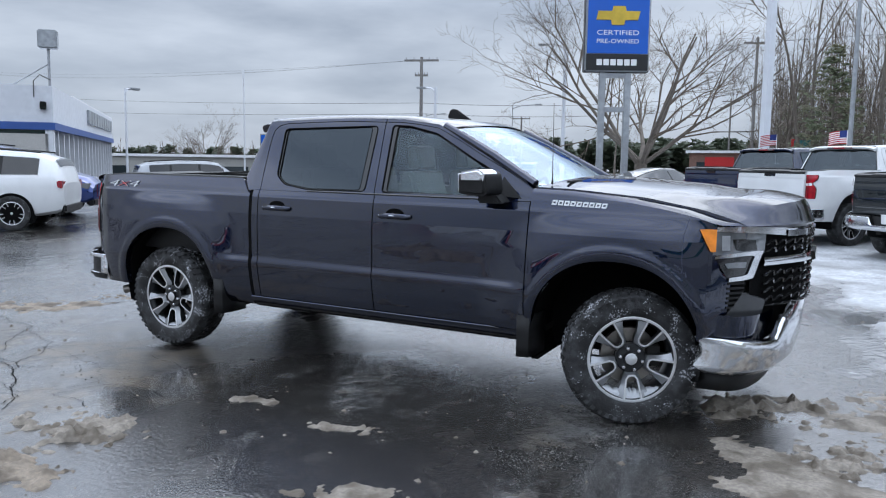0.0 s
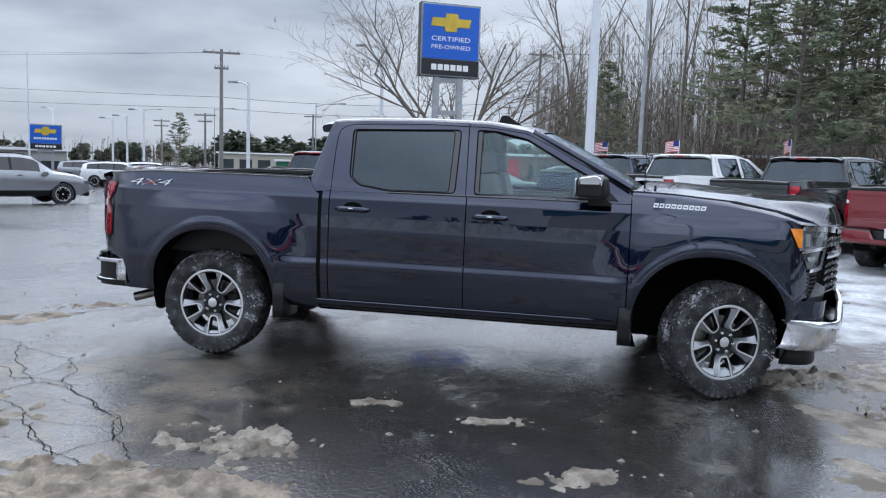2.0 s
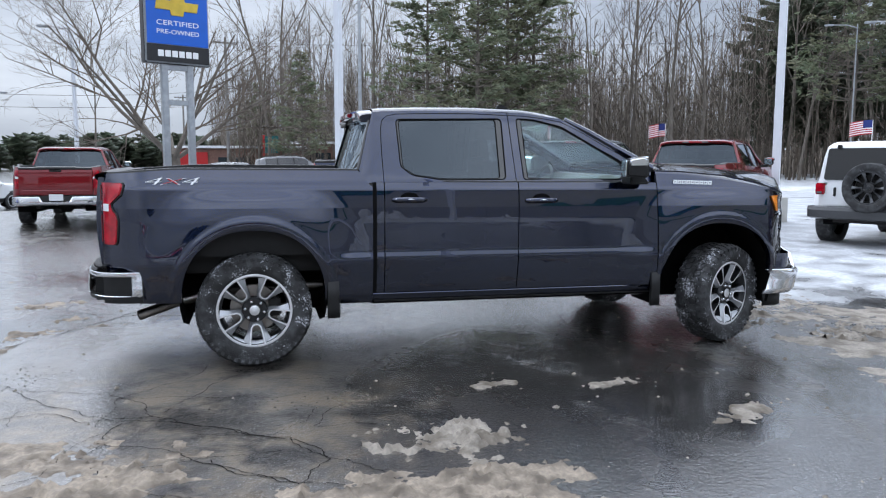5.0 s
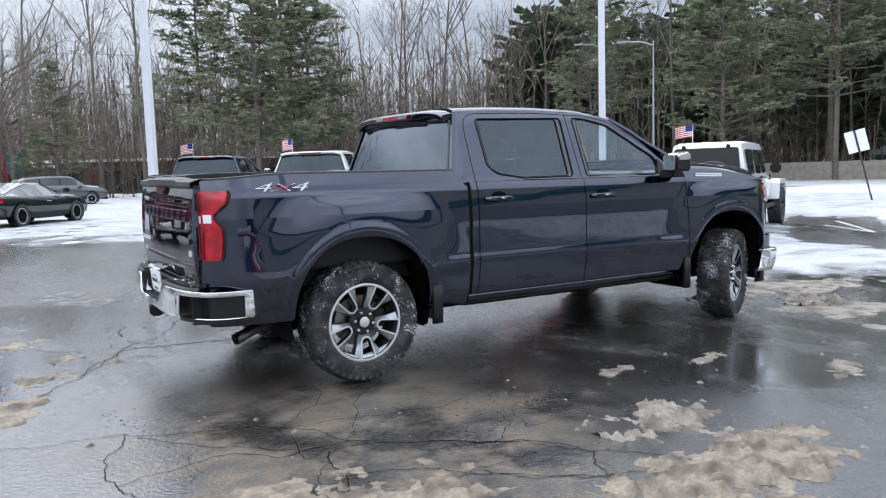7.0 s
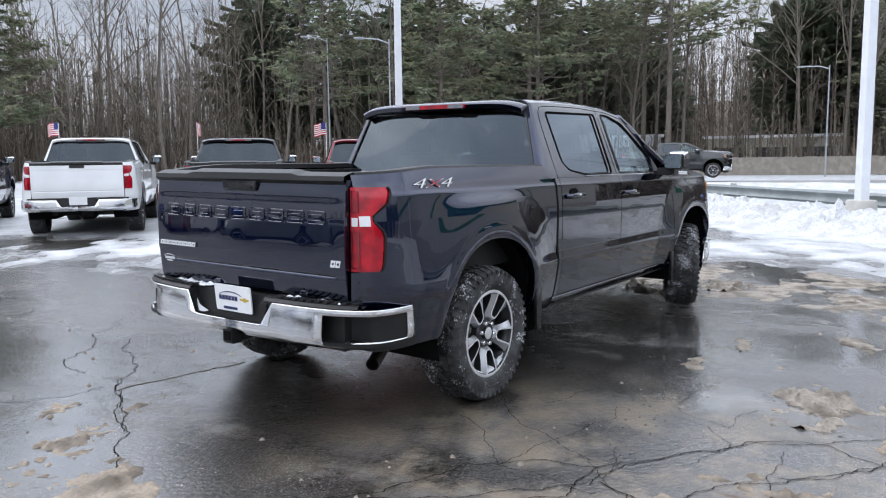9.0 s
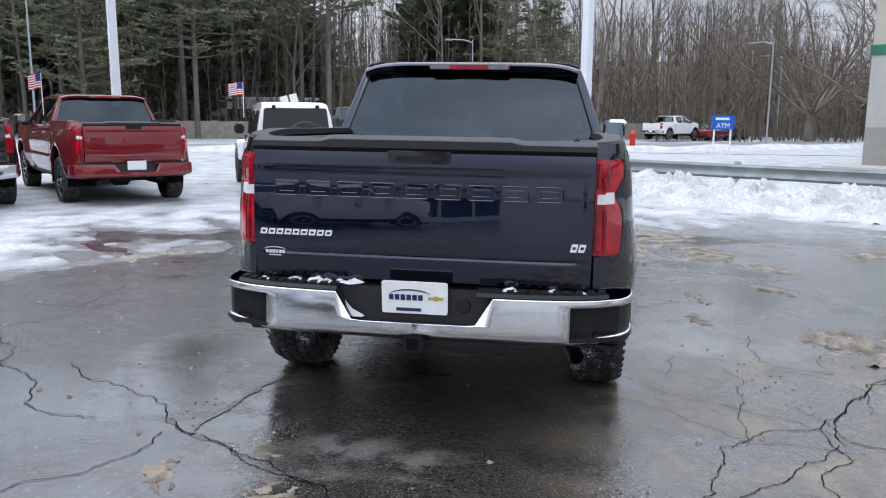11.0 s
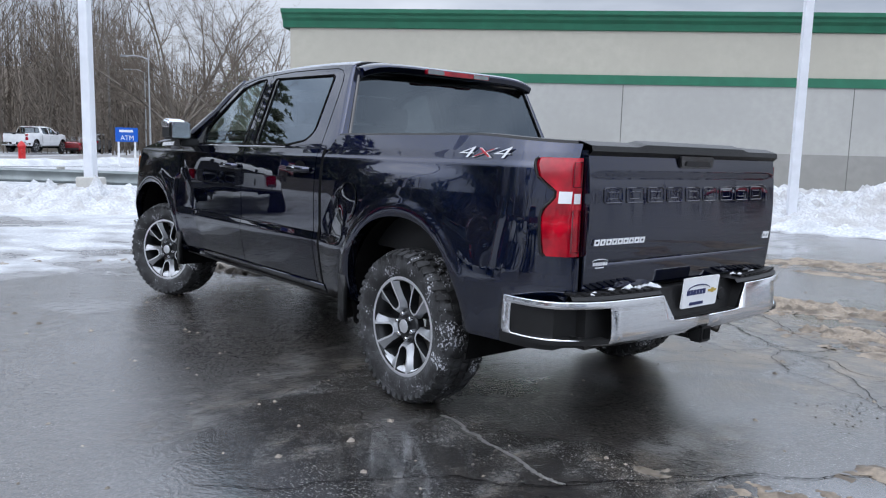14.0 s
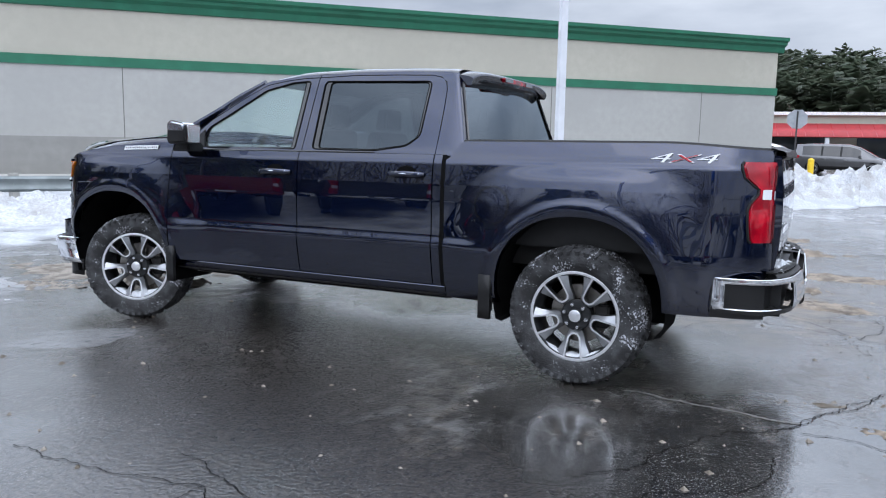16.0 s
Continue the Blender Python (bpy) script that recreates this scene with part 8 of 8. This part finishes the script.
def off_roader(m):
    j = thing("off_road_vehicle", "white boxy off-roader with a spare wheel on its tailgate", "off-roader", m, "parked pickups")
    P = PAINT_WHITE
    Geo().box(-1.95, 1.02, -0.77, 0.77, 0.62, 1.17).make("tub", P, j, bevel=0.07, segments=3)
    Geo().prism([(0.95, 0.70), (2.22, 0.74), (2.22, 1.08), (2.12, 1.13), (0.95, 1.20)], lambda a, b, d: (a, d, b), -0.60, 0.60).make("hood", P, j, bevel=0.05, segments=3)
    rows = []
    for x, zt, w in ((-1.96, 1.14, 0.755), (-1.955, 1.30, 0.74), (-1.93, 1.72, 0.675), (-1.89, 1.80, 0.66), (-1.78, 1.85, 0.645), (-0.6, 1.875, 0.64), (0.42, 1.86, 0.63), (0.56, 1.82, 0.63), (0.60, 1.76, 0.63)):
        rows.append([(x, -0.765, 1.14), (x, -w - 0.01, max(1.14, zt - 0.12)), (x, -w + 0.02, max(1.14, zt - 0.03)), (x, -w + 0.10, zt), (x, 0, zt + 0.01), (x, w - 0.10, zt), (x, w - 0.02, max(1.14, zt - 0.03)), (x, w + 0.01, max(1.14, zt - 0.12)), (x, 0.765, 1.14)])
    Geo().grid(rows).make("hard_top", P, j, smooth=50)
    for s in (-1, 1):
        for xa, xb in ((-1.70, -1.02), (-0.88, -0.28), (-0.16, 0.40)):
            pts = rounded([(xa, 1.21), (xb, 1.21), (xb, 1.70), (xa, 1.70)], 0.05)
            Geo().prism(pts, lambda a, b, d: (a, s * (lerp(0.757, 0.672, (b - 1.17) / 0.55) + d), b), 0.010, -0.03).make("side_window", GLOSS_BLACK, j, "dark side window")
        for xa in (-0.22, 0.92):
            Geo().box(xa - 0.006, xa + 0.006, s * 0.772, s * 0.74, 0.68, 1.16).make("door_gap", WELL, j)
            Geo().box(xa - 0.24, xa - 0.10, s * 0.77, s * 0.80, 1.05, 1.09).make("door_handle", PLASTIC, j, bevel=0.01)
        for name, cx in (("rear_fender", -1.17), ("front_fender", 1.68)):
            y0, y1 = (0.74, 0.93) if cx < 0 else (0.56, 0.93)
            ring_ = [(cx - 0.60, 0.60), (cx - 0.50, 0.98), (cx - 0.40, 1.06), (cx + 0.42, 1.06), (cx + 0.54, 0.98), (cx + 0.64, 0.62), (cx + 0.56, 0.62), (cx + 0.45, 0.93), (cx - 0.42, 0.95), (cx - 0.53, 0.60)]
            Geo().prism(ring_, lambda a, b, d: (a, s * d, b), y1, y0).make(name, P, j, bevel=0.02)
        Geo().box(-0.55, 1.05, s * 0.76, s * 0.88, 0.46, 0.54).make("side_step", PLASTIC, j, bevel=0.03)
        lamp = Geo().box(-2.015, -1.93, s * 0.635, s * 0.785, 0.93, 1.13).make("tail_light", LENS_RED, j, "red tail light", bevel=0.015)
        Geo().box(-2.02, -2.0, s * 0.665, s * 0.755, 0.945, 0.985).make("reversing_lamp", LENS_CLEAR, lamp)
        Geo().box(0.62, 0.76, s * 0.80, s * 1.02, 1.20, 1.42).make("door_mirror", PLASTIC, j, bevel=0.04)
        Geo().lathe([(0.0001, 0.0), (0.09, 0.01), (0.10, 0.04)], 20).make("headlight", LENS_CLEAR, j).matrix_local = Matrix.Translation((2.24, s * 0.42, 0.94)) @ Matrix.Rotation(radians(90), 4, "Z")
        for wx in (-1.17, 1.68):
            wm = Matrix.Translation((wx, s * 0.80, 0.435)) @ Matrix.Rotation(math.pi if s > 0 else 0, 4, "Z") @ Matrix.Scale(1.06, 4)
            wheel(j, "wheel", wm, RUBBER_FAR, False, RIM_DARK, GLOSS_BLACK)
            Geo().prism([(wx + 0.47 * math.cos(q), 0.47 + 0.46 * math.sin(q)) for q in np.linspace(-0.2, math.pi + 0.2, 18)], lambda a, b, d: (a, d, b), s * 0.775, s * 0.5).make("wheel_arch", WELL, j)
    gate = new("tailgate")
    gate.parent = j
    face = lambda a, b, d: (d + 0.06 * max(0.0, b - 1.2), a, b)
    Geo().prism(rounded([(-0.60, 0.74), (0.60, 0.74), (0.60, 1.15), (-0.60, 1.15)], 0.05), face, -1.975, -1.94).make("gate_panel", P, gate, bevel=0.008)
    Geo().prism(rounded([(-0.66, 1.19), (0.66, 1.19), (0.605, 1.74), (-0.605, 1.74)], 0.05), face, -1.985, -1.93).make("rear_window", GLOSS_BLACK, gate, "dark rear window")
    for y in (-0.42, 0.42):
        Geo().box(-1.99, -1.93, y - 0.035, y + 0.035, 1.72, 1.80).make("glass_hinge", PLASTIC, gate, bevel=0.01)
    for z in (0.86, 1.08):
        Geo().box(-2.0, -1.96, -0.66, -0.42, z - 0.035, z + 0.035).make("gate_hinge", PLASTIC, gate, bevel=0.01)
    Geo().box(-2.0, -1.96, 0.44, 0.48, 0.90, 1.06).make("gate_handle", PLASTIC, gate, bevel=0.01)
    wheel(j, "spare_wheel", Matrix.Translation((-2.12, -0.17, 1.07)) @ Matrix.Rotation(radians(-90), 4, "Z") @ Matrix.Scale(1.04, 4), RUBBER_FAR, False, RIM_DARK, GLOSS_BLACK)
    Geo().grid([[(lerp(1.02, 0.60, f), y, lerp(1.18, 1.78, f)) for y in (-0.62, 0.62)] for f in (0, 1)]).make("windshield", GLASS_SHIELD, j)
    plan = [(-1.95, 0.94), (-2.06, 0.88), (-2.14, 0.62), (-2.17, 0.30), (-2.17, 0.0)]
    plan = plan + [(x, -y) for x, y in plan[-2::-1]]
    Geo().grid([[(x + d, y * k, z) for x, y in plan] for d, k, z in ((0.10, 0.97, 0.50), (0.02, 1.0, 0.53), (0.0, 1.0, 0.66), (0.03, 1.0, 0.72), (0.16, 0.95, 0.73))]).make("rear_bumper", SATIN_GREY, j, "dark grey steel bumper", smooth=30)
    Geo().box(2.22, 2.42, -0.85, 0.85, 0.56, 0.74).make("front_bumper", PLASTIC, j, bevel=0.05)
    Geo().box(-1.9, 2.2, -0.5, 0.5, 0.44, 0.64).make("chassis", STEEL, j)
    return j


off_roader(parked(9.4, 4.0, 27, 0.94, 1.17))

FLAG_RED = material("flag_red_cloth", (0.42, 0.02, 0.03), 0.8)
FLAG_WHITE = material("flag_white_cloth", (0.72, 0.72, 0.72), 0.8)
FLAG_BLUE = material("flag_blue_cloth", (0.015, 0.03, 0.16), 0.8)


def window_flag(x, y, z, turn, seed):
    f = thing("window_flag", "small striped flag on a window clip", "flag", pose(x, y, z, 0, 0, turn), "window flags")
    Geo().tube([(0, 0, -0.35), (0, 0, 0.42)], 0.008, 6).make("flag_staff", SIGN_WHITE, f)
    rows = []
    n = 14
    for j in range(n):
        rows.append([(-0.42 * i / 12, 0.035 * math.sin(i * 0.9 + seed) * (i / 12), 0.42 - 0.28 * j / (n - 1) - 0.06 * (i / 12) ** 2) for i in range(13)])
    g = Geo()
    for j in range(n - 1):
        for i in range(12):
            k = 2 if (i < 5 and j < 7) else (0 if j % 2 == 0 else 1)
            g.add([rows[j][i], rows[j][i + 1], rows[j + 1][i + 1], rows[j + 1][i]], [(0, 1, 2, 3)], k)
    g.make("flag_cloth", [FLAG_RED, FLAG_WHITE, FLAG_BLUE], f, weld=0.0002)
    return f


for k, (x, y, z, turn) in enumerate(((1.45, 16.6, 2.0, 20), (3.1, 13.2, 1.95, 30), (5.2, 11.2, 1.95, 60), (7.05, 9.0, 1.92, 10), (10.05, 6.3, 1.90, -20))):
    window_flag(x, y, z, turn, k)


# ---- trees ----
def hill(x, y):
    """The wooded ground that rises behind the road."""
    az, r = math.degrees(math.atan2(y, x)), math.hypot(x, y)
    return float(np.interp(az, [-75, -33, -28, -20, -12, 20, 50, 80, 100], [0, 0, 4, 8, 13, 10, 4, 2, 0])) * smooth_step(88, 150, r) * (1 + 0.25 * fractal(x, y, 0.02, 3, 2.0))


LITTER = material("brown_leaf_litter", (0.105, 0.08, 0.058), 0.95, vary=0.4, scale=0.8, bump=0.5, bump_scale=3, second=(0.16, 0.13, 0.10), second_scale=0.15)
slope = Geo().grid([[(r * math.cos(radians(a)), r * math.sin(radians(a)), hill(r * math.cos(radians(a)), r * math.sin(radians(a))) - 0.02) for a in np.linspace(-76, 101, 90)] for r in (86, 94, 102, 110, 120, 130, 142, 156, 175, 200, 240)])
tagged(slope.make("wooded_slope", LITTER, smooth=60), "brown leaf-littered slope under the bare woods", "ground", kind="structure")

BARK = material("grey_brown_bark", (0.12, 0.101, 0.083), 0.9, vary=0.3, scale=5.0, bump=0.4, bump_scale=25, second=(0.17, 0.147, 0.124), second_scale=1.0)
TWIG = material("bare_twigs", (0.130, 0.104, 0.081), 0.9, vary=0.3, scale=1.5)
TWIG_PALE = material("pale_bare_twigs", (0.165, 0.138, 0.112), 0.9, vary=0.3, scale=1.5)
def needle_material(name, color, second):
    """Needles that pass some of the light that falls on them."""
    m = material(name, color, 0.75, vary=0.4, scale=1.2, second=second, second_scale=0.5)
    n, l = m.node_tree.nodes, m.node_tree.links
    b, out = n["Principled BSDF"], n["Material Output"]
    thin, mix = n.new("ShaderNodeBsdfTranslucent"), n.new("ShaderNodeMixShader")
    l.new(b.inputs["Base Color"].links[0].from_socket, thin.inputs["Color"])
    mix.inputs["Fac"].default_value = 0.45
    l.new(b.outputs["BSDF"], mix.inputs[1])
    l.new(thin.outputs["BSDF"], mix.inputs[2])
    l.new(mix.outputs["Shader"], out.inputs["Surface"])
    return m


NEEDLE = needle_material("pine_needles", (0.19, 0.225, 0.145), (0.25, 0.235, 0.155))
NEEDLE_DARK = needle_material("dark_pine_needles", (0.085, 0.11, 0.075), (0.11, 0.12, 0.08))


def limb(g, path, radii, n):
    g.tube(path, radii, n, caps=False)


def grow(trunk, crown, rnd, p, d, length, radius, level, levels, spread, up):
    """A limb with its own side limbs, each thinner and shorter than the last."""
    seg = 5 if level < 2 else 3
    path, radii, q, v = [p.copy()], [radius], p.copy(), d.copy()
    for k in range(seg):
        v = (v + Vector((rnd.gauss(0, 1), rnd.gauss(0, 1), rnd.gauss(0, 1) + up)) * (0.05 + 0.05 * level)).normalized()
        q = q + v * length / seg
        path.append(q.copy())
        radii.append(radius * (1 - 0.72 * (k + 1) / seg))
    limb(trunk if level < 2 else crown, path, radii, (7, 5, 4, 3, 3)[min(level, 4)])
    if level >= levels:
        return
    kids = (7, 6, 5, 4)[min(level, 3)]
    for k in range(kids):
        t = rnd.uniform(0.32 if level == 0 else 0.2, 1.0)
        i = min(int(t * seg), seg - 1)
        base = path[i].lerp(path[i + 1], t * seg - i)
        along = (path[i + 1] - path[i]).normalized()
        side = along.orthogonal().normalized()
        side.rotate(Matrix.Rotation(rnd.uniform(0, 6.283), 3, along))
        a = rnd.uniform(0.45, 0.95) * spread
        nd = (along * math.cos(a) + side * math.sin(a)).normalized()
        grow(trunk, crown, rnd, base, nd, length * rnd.uniform(0.42, 0.68) * (1.05 - 0.3 * t), max(radii[i] * 0.55, 0.006), level + 1, levels, spread, up)


def bare_tree(name, label, seed, h, r, levels=4, spread=1.0, up=0.25, fork=0.0, twig=TWIG, group="bare trees"):
    rnd = random.Random(seed)
    t = thing(name, label, "tree", None, group)
    trunk, crown = Geo(), Geo()
    if fork:
        limb(trunk, [(0, 0, -0.2), (0.03, 0, fork * 0.5), (0, 0, fork)], [r * 1.25, r, r * 0.95], 9)
        for k in range(7):
            a = k * 0.9 + rnd.uniform(-0.3, 0.3)
            tilt = rnd.uniform(0.35, 0.95)
            grow(trunk, crown, rnd, Vector((0, 0, fork * rnd.uniform(0.75, 1.0))), Vector((math.sin(tilt) * math.cos(a), math.sin(tilt) * math.sin(a), math.cos(tilt))), h * rnd.uniform(0.62, 0.85), r * 0.42, 1, levels, spread, up)
    else:
        grow(trunk, crown, rnd, Vector((0, 0, -0.2)), Vector((0, 0, 1)), h, r, 0, levels, spread, up)
    trunk.make("trunk", BARK, t, smooth=60)
    crown.make("crown", twig, t, smooth=60)
    return t


def pine(name, label, seed, h, r, reach, start=0.28, mat=NEEDLE, group="pines"):
    rnd = random.Random(seed)
    t = thing(name, label, "tree", None, group)
    trunk, crown = Geo(), Geo()
    limb(trunk, [(0, 0, -0.2), (0.05, 0.02, h * 0.5), (0, 0, h)], [r, r * 0.7, r * 0.12], 7)
    z = h * start
    while z < h * 0.99:
        u = (z / h - start) / (1 - start)
        for k in range(rnd.randint(3, 5)):
            a = rnd.uniform(0, 6.283)
            ln = reach * (1 - u) ** 0.75 * rnd.uniform(0.45, 1.1) + 0.4
            d = Vector((math.cos(a), math.sin(a), rnd.uniform(-0.08, 0.35)))
            pts = [Vector((0, 0, z)) + d * ln * q + Vector((0, 0, 0.10 * ln * q * q)) for q in (0, 0.35, 0.7, 1.0)]
            limb(trunk, pts, [0.06 * (1 - u) + 0.02, 0.04, 0.025, 0.012], 4)
            # flat sprays of needles, thickest towards the tip
            for c in range(int(4 + ln * 3.0)):
                q = rnd.uniform(0.30, 1.0) ** 0.7 * 1.05
                p = Vector((0, 0, z)) + d * ln * q + Vector((0, 0, 0.10 * ln * q * q)) + Vector((rnd.gauss(0, 0.20), rnd.gauss(0, 0.20), rnd.gauss(0.02, 0.05))) * (0.6 + ln * 0.28)
                for b in range(6):
                    v = Vector((rnd.gauss(0, 1) + d.x * 0.9, rnd.gauss(0, 1) + d.y * 0.9, rnd.gauss(0.10, 0.30))).normalized() * rnd.uniform(0.22, 0.58)
                    w = Vector((-v.y, v.x, rnd.gauss(0, 0.35))).normalized() * rnd.uniform(0.08, 0.14)
                    crown.add([p - w + v * 0.1, p + w + v * 0.1, p + v], [(0, 1, 2)])
        z += rnd.uniform(0.32, 0.62) * (1.15 - 0.5 * u) * h / 16
    trunk.make("trunk", BARK, t, smooth=60)
    crown.make("crown", mat, t, smooth=0)
    return t


def stand(ob, x, y, turn, s=1.0, sz=None):
    m = pose(x, y, ground_z(x, y), 0, 0, turn) @ Matrix.Diagonal((s, s, sz or s, 1))
    ob.matrix_world = m
    return ob


def again(ob, x, y, turn, s=1.0, sz=None):
    c = copy_thing(ob, pose(x, y, ground_z(x, y), 0, 0, turn))
    c.scale = (s, s, sz or s)
    return c


oak = stand(bare_tree("bare_tree", "broad bare oak with spreading limbs behind the sign", 4, 10.5, 0.27, 5, 0.9, 0.22, 1.8, group="broad bare trees"), -5.6, 31.5, 40, 1.12, 0.95)
for x, y, turn, k in ((57.0, -19.6, 120, 1.3), (51.0, -23.4, 220, 1.15), (-74.1, 72.7, 300, 0.74)):
    tagged(again(oak, x, y, turn, k), "broad bare tree with spreading limbs by the road")
tall = [bare_tree("bare_tree", "tall bare grey-brown tree at the woods' edge", 20 + k, 17 + 2 * (k % 3), 0.18 + 0.02 * (k % 2), 4 if k < 3 else 3, 0.75, 0.35, twig=(TWIG, TWIG_PALE)[k % 2]) for k in range(6)]
pines = [pine("pine_tree", "tall dark green pine with ragged open branches", 50 + k, 17 + 2 * k, 0.21, 4.6 + 0.4 * k, (0.16, 0.30, 0.42)[k]) for k in range(3)]
rnd = random.Random(31)
first = dict()


def plant(pool, k, x, y, s):
    if k not in first.setdefault(id(pool), set()):
        first[id(pool)].add(k)
        return stand(pool[k], x, y, rnd.uniform(0, 360), s)
    return again(pool[k], x, y, rnd.uniform(0, 360), s)


# big pines north-east, seen beside the sign and over the parked row
for x, y, k, s in ((14.5, 50.0, 0, 1.05), (18.0, 53.5, 0, 1.15), (11.8, 55.0, 1, 0.95), (2.0, 60.0, 0, 0.62), (-46.2, 75.9, 0, 0.42), (-1.5, 84.0, 0, 0.6), (45.0, 33.0, 0, 1.05), (49.0, 26.5, 1, 1.05), (54.0, 30.0, 2, 1.1), (55.0, 18.0, 2, 1.15), (60.0, 22.0, 2, 1.1), (50.5, 38.5, 1, 1.05), (62.0, 0.5, 0, 0.75), (71.0, 4.0, 1, 0.95), (41.0, 42.0, 1, 1.05), (64.0, 30.0, 2, 1.2), (78.0, -34.0, 0, 0.6), (21.5, 57.0, 1, 1.05)):
    plant(pines, k, x, y, s)
# bare trees along the edge of the woods, from north round to south-east
spots = [(54.6, -3.3, 0.72), (78, -29, 0.6), (-14.0, 58.0, 0.5)]
for k in range(64):
    a = radians(lerp(93, -24, (k + rnd.uniform(0, 0.9)) / 64))
    r = rnd.uniform(56, 82) + (8 if a < 0 else 0)
    spots.append((r * math.cos(a), r * math.sin(a), rnd.uniform(0.68, 0.98)))
for k, (x, y, s) in enumerate(spots):
    plant(tall, k % 6, x, y, s)

# deep woods: thin stems and twigs past counting
def deep_woods(a0, a1, r0, r1, count, h0, h1, seed, twigs):
    rnd = random.Random(seed)
    g = Geo()
    for _ in range(count):
        a, r = radians(rnd.uniform(a0, a1)), rnd.uniform(r0, r1)
        x, y, h = r * math.cos(a), r * math.sin(a), rnd.uniform(h0, h1)
        z0 = hill(x, y) + min(0.0, ground_z(x, y))
        h *= 1 - 0.42 * smooth_step(-15, -20, math.degrees(a))
        lean = Vector((rnd.gauss(0, 0.03), rnd.gauss(0, 0.03), 1))
        b = rnd.uniform(0.03, 0.10)
        o = Vector((x, y, z0 - 0.3))
        limb(g, [o, o + lean * h * 0.6, o + lean * h], [b, b * 0.6, 0.015], 3)
        for _ in range(twigs):
            t = rnd.uniform(0.12, 0.98)
            p = o + lean * h * t
            an, ln = rnd.uniform(0, 6.283), h * rnd.uniform(0.06, 0.2) * (1.2 - 0.6 * t)
            d = Vector((math.cos(an), math.sin(an), rnd.uniform(0.3, 1.3))) * ln
            w = Vector((-math.sin(an), math.cos(an), 0)) * 0.048
            g.add([p - w, p + w, p + d], [(0, 1, 2)])
            for _ in range(2):
                q = p + d * rnd.uniform(0.3, 0.9)
                e = Vector((rnd.gauss(0, 1), rnd.gauss(0, 1), rnd.gauss(0.6, 0.8))) * ln * 0.3
                g.add([q - w * 0.5, q + w * 0.5, q + e], [(0, 1, 2)])
    return g


tagged(deep_woods(94, -46, 66, 112, 2300, 8, 15.5, 3, 24).make("deep_woods", TWIG_PALE, smooth=0), "dense bare grey-brown woods behind the road", "woods", kind="stuff")
tagged(deep_woods(94, -40, 58, 84, 1500, 2.0, 5.5, 5, 12).make("woodland_brush", TWIG, smooth=0), "tangled bare brush at the foot of the woods", "brush", kind="stuff")
tagged(deep_woods(94, -46, 100, 145, 1900, 10, 15.5, 41, 26).make("deep_woods", TWIG, smooth=0), "dense bare brown woods far behind the road", "woods", kind="stuff")
tagged(deep_woods(90, 73, 66, 100, 130, 12, 18, 73, 20).make("deep_woods", TWIG_PALE, smooth=0), "tall bare woods beyond the road", "woods", kind="stuff")
tagged(deep_woods(74, 52, 64, 100, 200, 13, 19, 71, 20).make("deep_woods", TWIG_PALE, smooth=0), "tall bare woods behind the parked row", "woods", kind="stuff")
tagged(deep_woods(-10, -34, 84, 130, 900, 5, 10, 61, 30).make("deep_woods", TWIG, smooth=0), "dense dark bare woods on the slope by the road", "woods", kind="stuff")
tagged(deep_woods(200, 94, 150, 230, 1700, 2.5, 6.2, 8, 18).make("far_treeline", TWIG, smooth=0), "distant bare treeline beyond the road", "woods", kind="stuff")
tagged(deep_woods(200, 330, 110, 170, 900, 5, 9.5, 9, 18).make("far_treeline", TWIG, smooth=0), "distant bare treeline behind the lot", "woods", kind="stuff")


def far_pines(a0, a1, r0, r1, count, h0, h1, seed, rise, thick=150, broad=0.17):
    rnd = random.Random(seed)
    g = Geo()
    for _ in range(count):
        a, r = radians(rnd.uniform(a0, a1)), rnd.uniform(r0, r1)
        h = rnd.uniform(h0, h1)
        o = Vector((r * math.cos(a), r * math.sin(a), rise * (r - r0) / max(1, r1 - r0) - 0.7))
        limb(g, [o, o + Vector((0, 0, h))], [0.2, 0.03], 3)
        for _ in range(thick):
            u = rnd.uniform(0.15, 1.0)
            an, ln = rnd.uniform(0, 6.283), h * 0.30 * math.sqrt(max(0.0, 1 - (2 * u - 1.0) ** 2)) * rnd.uniform(0.4, 1.15) + 0.3
            p = o + Vector((0, 0, h * u))
            e = p + Vector((math.cos(an), math.sin(an), rnd.uniform(-0.15, 0.45))) * ln
            w = Vector((-math.sin(an), math.cos(an), 0)) * ln * broad
            g.add([p, e - w, e + w * 0.9 + Vector((0, 0, 0.2))], [(0, 1, 2)])
            g.add([p + Vector((0, 0, 0.25)), e + w + Vector((0, 0, 0.35)), e - w * 0.6 + Vector((0, 0, -0.2))], [(0, 1, 2)])
    return g


tagged(far_pines(256, 318, 125, 200, 620, 9, 15, 12, 11, 70, 0.34).make("pine_hill", NEEDLE_DARK, smooth=0), "dark evergreen woods on a hill behind the plaza", "woods", kind="stuff")
tagged(far_pines(160, 116, 160, 240, 190, 2.0, 5.0, 14, 1, 60, 0.55).make("far_pines", NEEDLE_DARK, smooth=0), "low dark pines on the far horizon", "woods", kind="stuff")
tagged(far_pines(118, 92, 140, 200, 170, 4.0, 7.5, 18, 1, 90, 0.5).make("far_pines", NEEDLE_DARK, smooth=0), "dense dark pines beyond the far road", "woods", kind="stuff")
tagged(far_pines(52, 6, 72, 104, 36, 12, 20, 16, 3, 330, 0.08).make("woods_pines", NEEDLE_DARK, smooth=0), "dark pines scattered among bare woods", "woods", kind="stuff")
